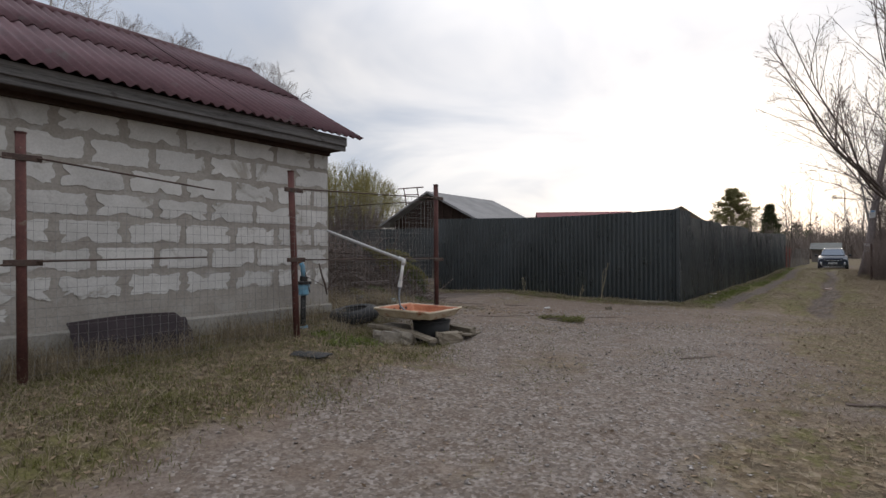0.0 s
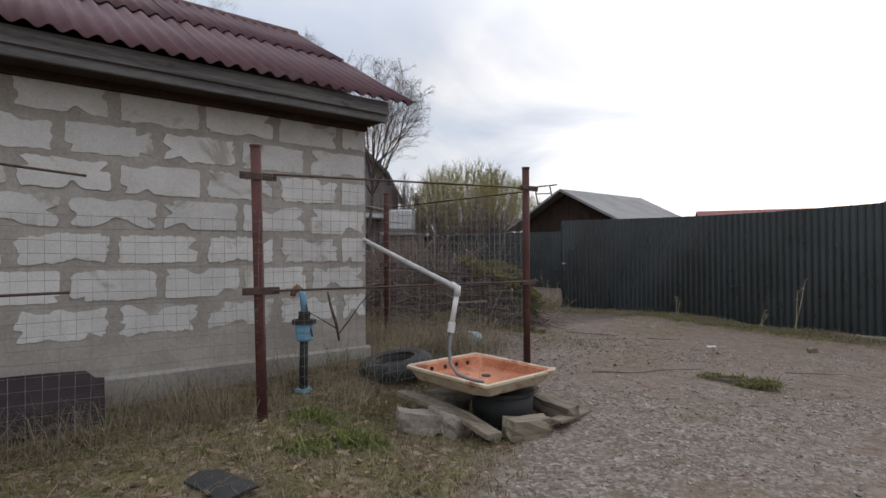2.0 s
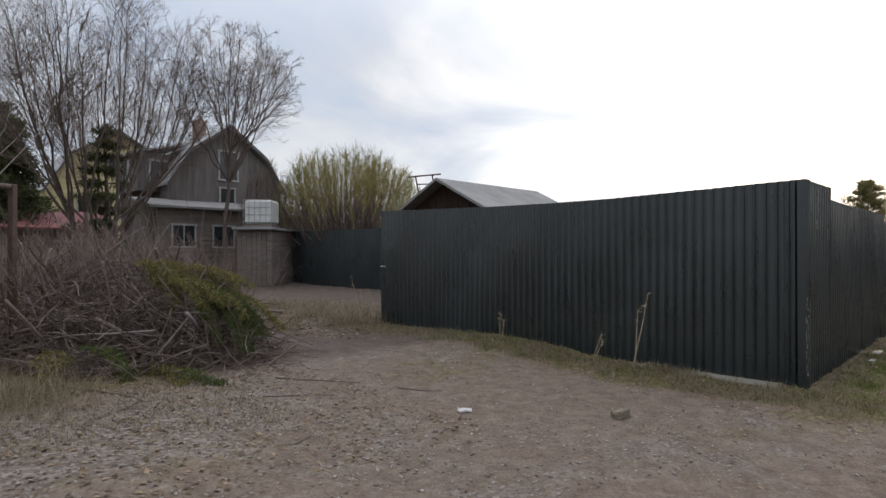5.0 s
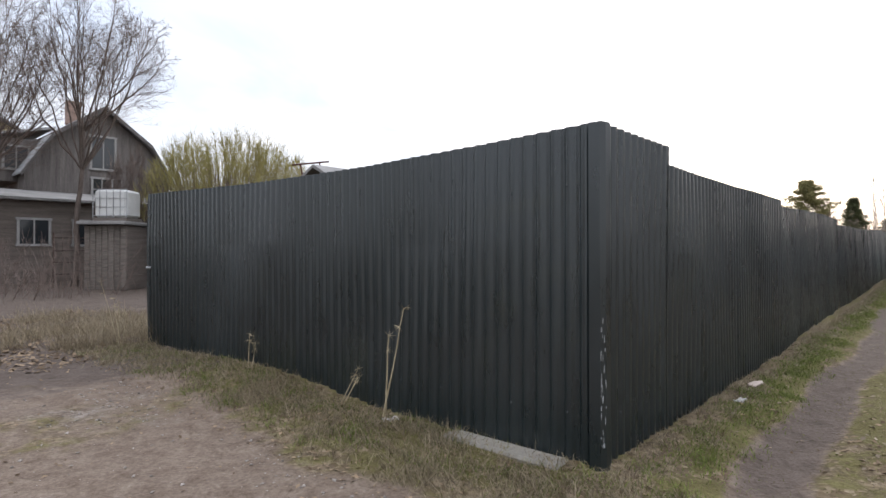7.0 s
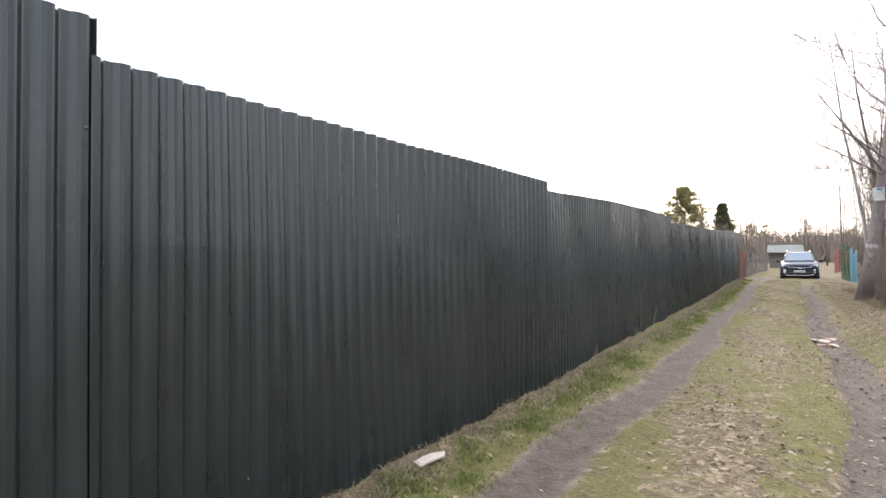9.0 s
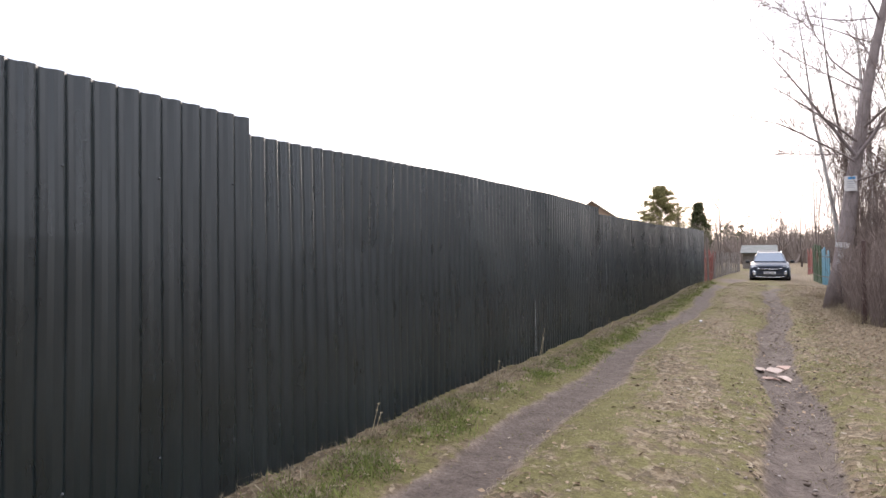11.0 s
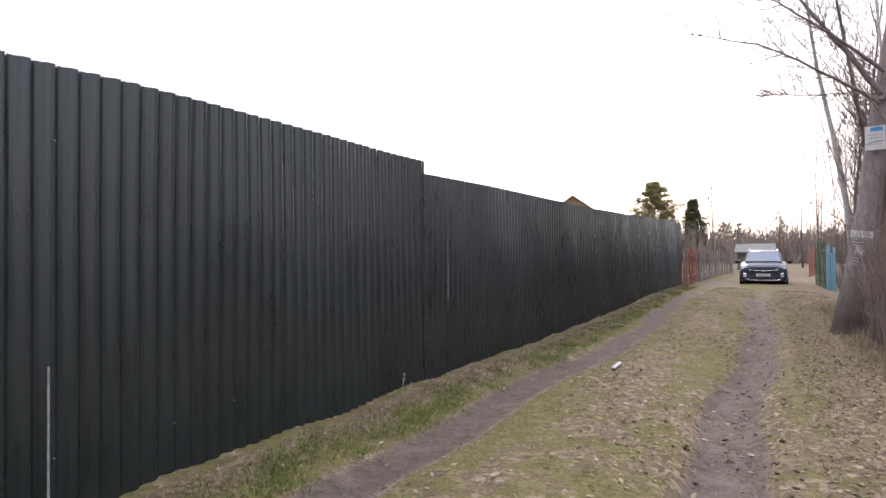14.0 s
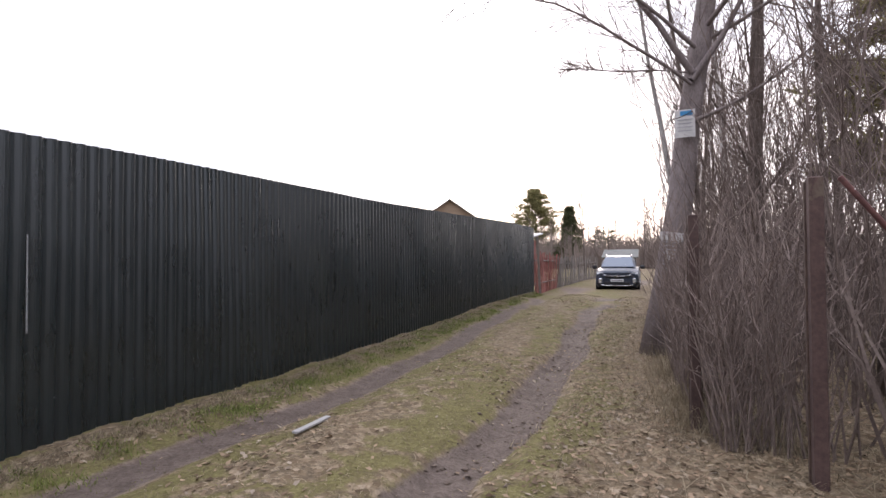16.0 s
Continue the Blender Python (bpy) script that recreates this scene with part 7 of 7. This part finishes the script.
for k in range(30):
    f, z = rnd_s.uniform(0.05, 0.95), 0.08 + 0.85 * rnd_s.random() ** 1.3
    w, h = rnd_s.uniform(0.003, 0.010), rnd_s.uniform(0.012, 0.06)
    pts = [(w * rnd_s.uniform(-0.6, -0.2), 0, -h / 2), (w * rnd_s.uniform(0.1, 0.6), 0, -h * 0.4), (w * rnd_s.uniform(0.2, 0.7), 0, h * 0.2), (w * 0.1, 0, h / 2), (w * rnd_s.uniform(-0.7, -0.3), 0, h * 0.1)]
    part("scuff", Geo().slab(pts, (0, 0.003, 0)), M_FADED if k % 3 else M_SCUFF, lane_fence, "scraped pale paint", m=Matrix.Translation((-0.035 + 0.035 * f - 0.0015, -0.026 * f - 0.002, z)) @ Matrix.Rotation(math.atan2(-0.026, 0.035), 4, "Z"))


# ---- grass, dead leaves, gravel ----
RS = np.random.default_rng(21)
M_DRY = leafy("dry_straw_grass", (0.112, 0.086, 0.055), (0.345, 0.288, 0.198))
M_GREEN = leafy("short_green_grass", (0.062, 0.064, 0.018), (0.170, 0.168, 0.052))
M_FRESH = leafy("fresh_green_grass", (0.075, 0.095, 0.022), (0.200, 0.235, 0.065))
M_LEAF = leafy("dead_brown_leaves", (0.075, 0.048, 0.028), (0.315, 0.228, 0.150), 0.8, 0.12)
M_PALELEAF = leafy("bleached_dead_leaves", (0.150, 0.115, 0.082), (0.335, 0.278, 0.212), 0.8, 0.12)
M_PEBBLE = leafy("mixed_grey_gravel", (0.115, 0.097, 0.084), (0.385, 0.345, 0.310), 0.9, 0.0)
M_CLOD = leafy("dark_mud_clods", (0.060, 0.043, 0.032), (0.160, 0.122, 0.097), 0.8, 0.0)


def lane_points(n, a0, a1, b0, b1, keep=None):
    a, b = RS.uniform(a0, a1, n), RS.uniform(b0, b1, n)
    if keep is not None:
        m = RS.random(n) < keep(a, b)
        a, b = a[m], b[m]
    return CORNER.x + U.x * a + V.x * b, CORNER.y + U.y * a + V.y * b


def clumps(n, x, y, spread, per):
    k = RS.integers(0, len(x), n)
    return x[k] + RS.normal(0, spread, n), y[k] + RS.normal(0, spread, n)


def blades(name, x, y, low, high, width, material, label, lean=0.6, category="grass"):
    """Thin bent blades: two triangles joined at the knee."""
    n = len(x)
    z = ground_height(x, y) - 0.005
    h = RS.uniform(low, high, n) * RS.uniform(0.6, 1.0, n)
    ang = RS.uniform(0, 2 * np.pi, n)
    s = np.column_stack([np.cos(ang), np.sin(ang), np.zeros(n)])
    tilt = RS.normal(0, lean, (n, 2))
    p = np.column_stack([x, y, z])
    mid = p + np.column_stack([tilt[:, 0] * h * 0.35, tilt[:, 1] * h * 0.35, h * 0.6])
    tip = p + np.column_stack([tilt[:, 0] * h, tilt[:, 1] * h, h * np.clip(1.05 - 0.35 * np.hypot(*tilt.T), 0.15, 1)])
    w = (width * RS.uniform(0.6, 1.3, n))[:, None]
    v = np.stack([p - s * w, p + s * w, mid + s * w * 0.7, mid - s * w * 0.7, tip], 1).reshape(-1, 3)
    i = np.arange(n)[:, None] * 5
    me = bpy.data.meshes.new(name)
    f = np.concatenate([i + np.array([[0, 1, 2]]), i + np.array([[0, 2, 3]]), i + np.array([[3, 2, 4]])])
    solid(name, mesh_np(name, v, f), material, label, category, kind="stuff")


def flakes(name, x, y, low, high, material, label, category="leaves"):
    """Curled dead leaves: two triangles folded along the middle."""
    n = len(x)
    z = ground_height(x, y) + 0.004
    ang, s = RS.uniform(0, 2 * np.pi, n), RS.uniform(low, high, n)
    d = np.column_stack([np.cos(ang), np.sin(ang), RS.normal(0, 0.25, n)])
    e = np.column_stack([-np.sin(ang), np.cos(ang), RS.normal(0, 0.25, n)])
    p = np.column_stack([x, y, z + s * 0.08])
    k = s[:, None]
    up = np.array([[0, 0, 1.0]]) * k * RS.uniform(0.0, 0.25, (n, 1))
    v = np.stack([p - d * k, p + e * k * 0.55 + up, p + d * k, p - e * k * 0.55 + up], 1).reshape(-1, 3)
    i = np.arange(n)[:, None] * 4
    f = np.concatenate([i + np.array([[0, 1, 2]]), i + np.array([[0, 2, 3]])])
    solid(name, mesh_np(name, v, f), material, label, category, kind="stuff")


def pebbles(name, x, y, low, high, material, label):
    n = len(x)
    z = ground_height(x, y)
    base = np.array([(1, 0, 0), (-1, 0, 0), (0, 1, 0), (0, -1, 0), (0, 0, 0.5), (0, 0, -0.4)], float)
    s = low + (high - low) * RS.random(n) ** 2.6
    v = base[None] * RS.uniform(0.55, 1.25, (n, 6, 3)) + RS.normal(0, 0.16, (n, 6, 3))
    a = RS.uniform(0, 2 * np.pi, n)
    c, q = np.cos(a)[:, None], np.sin(a)[:, None]
    v = np.stack([v[..., 0] * c - v[..., 1] * q, v[..., 0] * q + v[..., 1] * c, v[..., 2]], -1) * s[:, None, None] + np.column_stack([x, y, z + s * 0.2])[:, None]
    f = np.array([(0, 2, 4), (2, 1, 4), (1, 3, 4), (3, 0, 4), (2, 0, 5), (1, 2, 5), (3, 1, 5), (0, 3, 5)])
    faces = (np.arange(n)[:, None, None] * 6 + f[None]).reshape(-1, 3)
    solid(name, mesh_np(name, v.reshape(-1, 3), faces), material, label, "gravel", kind="stuff")


def shed_grass(a, b):
    return smooth(-0.35, 0.35, b - left_edge(a))


gx, gy = lane_points(46000, -16, -6.2, -0.4, 4.6, shed_grass)
blades("dry_grass", gx, gy, 0.03, 0.12, 0.0022, M_DRY, "flattened dry straw grass before the shed", 1.1)
cx, cy = lane_points(150, -15, -7.0, -0.1, 3.2, shed_grass)
gx, gy = clumps(23000, cx, cy, 0.17, 0)
blades("green_grass", gx, gy, 0.02, 0.09, 0.0026, M_GREEN, "fresh green grass tufts before the shed", 0.6)
for px, py, n in ((-0.93, 6.28, 330), (-1.35, 6.55, 240), (-1.15, 6.05, 120)):
    gx, gy = px + RS.normal(0, 0.085, n), py + RS.normal(0, 0.07, n)
    blades("weed_tuft", gx, gy, 0.04, 0.13, 0.009, M_FRESH, "bright green weed tuft beside the tray", 0.8, "weeds")
cx, cy = lane_points(120, -15, -7.6, 2.0, 3.2)
gx, gy = clumps(5200, cx, cy, 0.10, 0)
blades("tall_dry_grass", gx, gy, 0.10, 0.42, 0.0022, M_DRY, "tall dry stalks along the mesh fence", 0.55)
cx, cy = lane_points(70, -15, -11.0, 1.9, 3.0)
gx, gy = clumps(3600, cx, cy, 0.10, 0)
blades("tall_dry_grass", gx, gy, 0.10, 0.34, 0.0022, M_DRY, "tall dead stalks along the shed wall", 0.7)
cx, cy = lane_points(60, -8.6, -5.6, 3.6, 7.6)
gx, gy = clumps(4600, cx, cy, 0.16, 0)
blades("tall_dry_grass", gx, gy, 0.12, 0.55, 0.0024, M_DRY, "tall dry grass behind the mesh fence", 0.55)
gx, gy = lane_points(14000, -8.5, -4.6, 2.6, 9.0)
blades("green_grass", gx[:6000] + 0.03, gy[:6000], 0.012, 0.05, 0.0030, M_GREEN, "short mossy grass round the tyre planters", 0.9)
blades("dry_grass", gx, gy, 0.03, 0.12, 0.0025, M_DRY, "dry grass round the brush pile", 1.0)
cx, cy = -1.0 + RS.normal(0, 0.30, 12), 9.62 + RS.normal(0, 0.18, 12)
gx, gy = clumps(600, cx, cy, 0.06, 0)
blades("tall_dry_grass", gx, gy, 0.10, 0.36, 0.0022, M_DRY, "tall dry grass round the tyre planter", 0.5)
cx, cy = -0.95 + RS.normal(0, 0.22, 16), 9.05 + RS.normal(0, 0.16, 16)
gx, gy = clumps(1900, cx, cy, 0.07, 0)
blades("tall_dry_grass", gx, gy, 0.15, 0.48, 0.0022, M_DRY, "tall dry grass behind the shower tray", 0.45)

gx, gy = lane_points(2600, -16, -6.6, 0.0, 3.4, shed_grass)
blades("straw_litter", gx, gy, 0.10, 0.30, 0.0022, M_DRY, "long bleached straws lying before the shed", 3.0)
# the dead bed and weeds beyond the brush pile
cx, cy = RS.uniform(-3.6, -0.9, 34), RS.uniform(16.6, 20.6, 34)
gx, gy = clumps(6500, cx, cy, 0.20, 0)
blades("tall_dry_grass", gx, gy, 0.06, 0.45, 0.0032, M_DRY, "dead weeds in the bed beyond the brush pile", 0.8)
gx, gy = clumps(1500, np.array([-0.75, -0.6, -0.45, 0.1]), np.array([17.2, 17.7, 18.3, 17.9]), 0.16, 0)
blades("tall_dry_grass", gx, gy, 0.12, 0.6, 0.0032, M_DRY, "bleached grass beside the path between the fences", 0.7)
gx, gy = RS.uniform(-4.2, 0.2, 5200), RS.uniform(15.5, 21.5, 5200)
flakes("dead_leaves", gx, gy, 0.015, 0.05, M_LEAF, "dark dead leaves on the path between the fences")

# lane: verge under the fence, middle strip, outer verge
def rut_line(a):
    return 0.10 * np.sin(a * 0.55) + 0.05 * np.sin(a * 1.7)


def mossy(a, b):
    c = b - rut_line(a)
    edge = rut(c, -1.36, 0.20) + rut(c, -2.36, 0.24) + rut(c, -3.42, 0.22) + rut(c, -0.55, 0.16)
    return np.clip(0.16 + 0.45 * edge * (np.sin(a * 1.9 + 2 * np.sin(b * 2.3)) > -0.2) + 0.6 * (np.sin(a * 1.9 + 2 * np.sin(b * 2.3)) * np.sin(b * 3.1 + a * 0.7) > 0.25), 0, 1)


def off_ruts(a, b):
    c = b - rut_line(a)
    return (1 - 0.95 * rut(c, -0.92, 0.34)) * (1 - 0.55 * rut(c, -2.86, 0.38))


cx, cy = lane_points(420, -0.2, 33, -0.58, -0.20)
gx, gy = clumps(34000, cx, cy, 0.085, 0)
blades("green_grass", gx, gy, 0.02, 0.085, 0.0030, M_FRESH, "green grass tufts along the foot of the fence", 0.8)
gx, gy = lane_points(13000, -0.2, 33, -0.34, 0.0)
blades("dry_grass", gx, gy, 0.02, 0.08, 0.0028, M_DRY, "dead matted grass on the rim under the fence", 1.4)
cx, cy = lane_points(90, 0.5, 33, -0.45, -0.12)
gx, gy = clumps(6000, cx, cy, 0.07, 0)
blades("dry_grass", gx, gy, 0.03, 0.11, 0.0026, M_DRY, "pale dry tussocks along the foot of the fence", 1.3)
gx, gy = lane_points(42000, 0.0, 34, -3.6, -0.45, mossy)
blades("green_grass", gx, gy, 0.008, 0.034, 0.0030, M_GREEN, "short mossy grass beside the ruts", 0.9)
gx, gy = lane_points(17000, 0.0, 34, -2.55, -1.20)
blades("dry_grass", gx, gy, 0.012, 0.05, 0.0026, M_DRY, "short dry grass between the ruts", 1.6)
gx, gy = lane_points(24000, -13, 34, -5.4, -2.7, lambda a, b: smooth(-2.7, -3.7, b))
blades("dry_grass", gx, gy, 0.03, 0.12, 0.0024, M_DRY, "dry grass on the outer verge of the lane", 1.5)
cx, cy = lane_points(40, 17, 26, -4.9, -4.1)
gx, gy = clumps(4200, cx, cy, 0.14, 0)
blades("tall_dry_grass", gx, gy, 0.10, 0.42, 0.0026, M_DRY, "bleached tall grass at the hedge foot", 0.7)
gx, gy = lane_points(15000, -1.2, -0.05, -0.8, 7.4, lambda a, b: smooth(-1.2, -0.5, a))
blades("dry_grass", gx, gy, 0.02, 0.10, 0.0026, M_DRY, "dry grass along the yard fence", 1.0)
gx, gy = lane_points(9000, -1.15, -0.05, -0.8, 7.4, lambda a, b: smooth(-1.2, -0.4, a))
blades("green_grass", gx, gy, 0.02, 0.08, 0.0028, M_GREEN, "green grass along the yard fence", 0.8)
cx, cy = lane_points(130, -1.05, -0.08, -0.7, 7.3)
gx, gy = clumps(7000, cx, cy, 0.09, 0)
blades("dry_grass", gx, gy, 0.04, 0.16, 0.0026, M_DRY, "pale dry tussocks along the yard fence", 1.1)
cx, cy = lane_points(70, -1.0, -0.1, -0.7, 7.3)
gx, gy = clumps(4200, cx, cy, 0.08, 0)
blades("green_grass", gx, gy, 0.02, 0.10, 0.0030, M_FRESH, "green tufts along the yard fence", 0.8)
gx, gy = lane_points(5000, -14, -1.5, -3.2, 2.5)
gx, gy = clumps(5200, gx[:44], gy[:44], 0.22, 0)
blades("green_grass", gx, gy, 0.01, 0.045, 0.0026, M_GREEN, "thin grass tufts in the gravel", 0.9)

def leaf_drift(a, b):
    return off_ruts(a, b) * np.clip(0.35 + 0.45 * np.sin(a * 1.3 + 1.8 * np.sin(b * 2.1)) + 0.45 * smooth(-2.9, -3.6, b), 0.08, 1)


gx, gy = lane_points(26000, 1.0, 34, -4.6, -0.08, leaf_drift)
flakes("dead_leaves", gx, gy, 0.011, 0.032, M_LEAF, "dead brown leaves strewn over the lane")
gx, gy = lane_points(5200, 1.0, 30, -4.4, -0.3, leaf_drift)
flakes("dead_leaves", gx, gy, 0.015, 0.034, M_PALELEAF, "large bleached dead leaves on the lane")
gx, gy = lane_points(19000, 11.0, 30, -7.0, -3.3)
flakes("dead_leaves", gx, gy, 0.009, 0.028, M_LEAF, "thick dead leaves under the hedge")
gx, gy = lane_points(16000, 11.0, 26, -6.5, -3.3)
blades("straw_litter", gx, gy, 0.03, 0.12, 0.0020, M_DRY, "matted bleached straw under the hedge", 2.6)
gx, gy = lane_points(5200, -15, -6.5, 0.0, 3.6, shed_grass)
flakes("dead_leaves", gx, gy, 0.012, 0.034, M_LEAF, "dead leaves in the dry grass by the shed")
gx, gy = lane_points(20000, -13, 1, -5.4, -2.2, lambda a, b: smooth(-2.2, -3.2, b))
blades("dry_grass", gx, gy, 0.02, 0.09, 0.0024, M_DRY, "matted straw on the outer verge of the yard", 2.0)
gx, gy = lane_points(7000, -13, 3, -5.4, -2.0, lambda a, b: smooth(-1.8, -3.4, b))
flakes("dead_leaves", gx, gy, 0.010, 0.028, M_LEAF, "dead leaves on the outer verge of the yard")
gx, gy = lane_points(2200, -14, -1.0, -2.5, 6.5)
flakes("dead_leaves", gx, gy, 0.008, 0.022, M_LEAF, "small dead leaves on the gravel")
gx, gy = lane_points(1100, -1.3, -0.05, -0.5, 7.4)
flakes("dead_leaves", gx, gy, 0.010, 0.026, M_LEAF, "dead leaves along the yard fence")
gx, gy = lane_points(2000, 0.5, 32, -3.22, -2.52)
pebbles("mud_clods", gx, gy, 0.006, 0.028, M_CLOD, "churned mud clods in the outer wheel rut")
gx, gy = lane_points(3200, -7.5, -3.5, 1.5, 5.5)
flakes("wood_chips", gx, gy, 0.008, 0.030, M_LEAF, "wood chips and bark bits before the brush pile", "wood chips")


def yard(a, b):
    return smooth(0.3, -0.4, b - left_edge(a)) * (0.25 + 0.75 * (np.sin(a * 0.9 + np.sin(b * 1.1) * 1.5) * np.sin(b * 1.3 + 0.6 * a) > 0.0)) * (1 - 0.6 * smooth(-6.0, -2.5, a)) * smooth(-3.6, -1.8, b + 0.45 * np.sin(a * 1.3 + 1.5 * np.sin(b * 0.9)))


gx, gy = lane_points(64000, -15, -1.2, -3.4, 4.6, yard)
pebbles("loose_gravel", gx, gy, 0.004, 0.020, M_PEBBLE, "loose crushed grey gravel over the yard")
gx, gy = lane_points(500, 0.0, 14, -3.3, -2.4)
pebbles("loose_gravel", gx, gy, 0.005, 0.018, M_PEBBLE, "loose stones in the outer wheel rut")

# single stalks, sticks and the green bough in the yard
def stalk(x, y, h, label, seed, lean=(0, 0), r=0.006, head=0.06):
    rnd = random.Random(seed)
    z = gz(x, y) - 0.03
    t = thing("dry_weed", label, "weed", Matrix.Translation((x, y, z)), group="dry weeds along the fence")
    for k in range(2):
        pts = bend((0.03 * k, 0.02 * k, 0), (lean[0] + rnd.gauss(0, 0.06), lean[1] + rnd.gauss(0, 0.06), 1), h * (1 - 0.25 * k), 6, rnd, 0.03, 0.0)
        s = part("stem", Geo().tube(pts, taper(r, r * 0.5, 7), 5), M_STRAW, t)
        g = Geo()
        for j in range(14):
            g.tube(bend(pts[-1 - (j % 2)], (rnd.gauss(0, 0.8), rnd.gauss(0, 0.8), rnd.uniform(-0.6, 0.7)), head, 2, rnd, 0.2, -0.1), taper(0.003, 0.0012, 3), 3, False)
        tagged(part("seed_head", g.mesh("seed_head"), M_STRAW, s), kind="stuff")


M_STRAW = surface("pale_straw", (0.26, 0.21, 0.13), (0.42, 0.35, 0.23), 0.85, 8, 40, 0.0, vary=0.15)
stalk(4.22, 14.36, 0.98, "tall pale dry weed stalk against the green fence", 1, (0.12, -0.06), 0.009)
stalk(3.75, 14.75, 0.38, "short bent dry weed by the green fence", 3, (0.5, 0.2))
stalk(2.45, 15.75, 0.40, "short dry weed by the green fence", 4)
stalk(-0.35, 17.6, 1.0, "dry weeds at the end of the green fence", 5, (-0.1, 0))
stalk(-0.15, 17.3, 0.7, "dry weeds at the end of the green fence", 6, (0.1, 0))
for k, a in enumerate((9.1, 10.35, 13.9, 6.9)):
    q = at_lane(a, -0.16)
    stalk(q.x, q.y, (0.26, 0.5, 0.3, 0.3)[k], "thin dry weed at the foot of the fence", 10 + k, (0.25, -0.1), 0.004, 0.015)


def stick(x, y, l, turn, r, seed):
    rnd = random.Random(seed)
    pts = bend((x, y, 0), (math.cos(radians(turn)), math.sin(radians(turn)), 0), l, 8, rnd, 0.10, 0.0)
    pts = [Vector((p.x, p.y, gz(p.x, p.y) + r * 1.2)) for p in pts]
    g = Geo().tube(pts, taper(r, r * 0.4, 9), 5)
    for k in (3, 5):
        g.tube([pts[k], pts[k] + Vector((math.cos(radians(turn + 50)), math.sin(radians(turn + 50)), 0.15)) * l * 0.18], [r * 0.5, r * 0.2], 4)
    solid("fallen_stick", g, M_TWIG, "thin fallen stick on the ground", "stick", group="fallen sticks")


for k, (x, y, l, turn, r) in enumerate(((0.55, 8.7, 1.6, 28, 0.008), (3.1, 4.4, 0.5, -20, 0.012), (2.6, 6.2, 0.5, 10, 0.008), (0.4, 11.8, 0.7, 40, 0.008), (1.5, 12.6, 0.5, -10, 0.009), (-0.6, 11.4, 1.3, -35, 0.010),
                                       (-1.5, 11.3, 1.2, -15, 0.010), (2.7, 10.1, 0.8, 5, 0.006), (3.3, 8.8, 0.6, 60, 0.006), (0.2, 12.5, 0.9, 15, 0.010), (1.2, 10.6, 0.4, 75, 0.006))):
    stick(x, y, l, turn, r, 30 + k)

bough = thing("green_bough", "small green conifer bough lying on the gravel", "branch", Matrix.Translation((1.94, 8.92, gz(1.94, 8.92))))
part("stem", Geo().tube([(-0.34, 0.22, 0.03), (-0.05, 0.03, 0.05), (0.32, -0.06, 0.02), (0.46, 0.03, 0.06)], [0.006, 0.010, 0.008, 0.004], 5), M_TWIG, bough)
cs = [(-0.30 + 0.06 * k, 0.20 - 0.021 * k, 0.05) for k in range(11)] + [(0.0 + 0.04 * k, -0.06 - 0.01 * k, 0.04) for k in range(7)]
v, f = needle_cloud(cs, [0.07] * len(cs), 45, 0.055, RS, 0.4)
part("needles", mesh_np("needles", v, f), leafy("fading_bough_green", (0.095, 0.098, 0.034), (0.21, 0.20, 0.080)), bough)
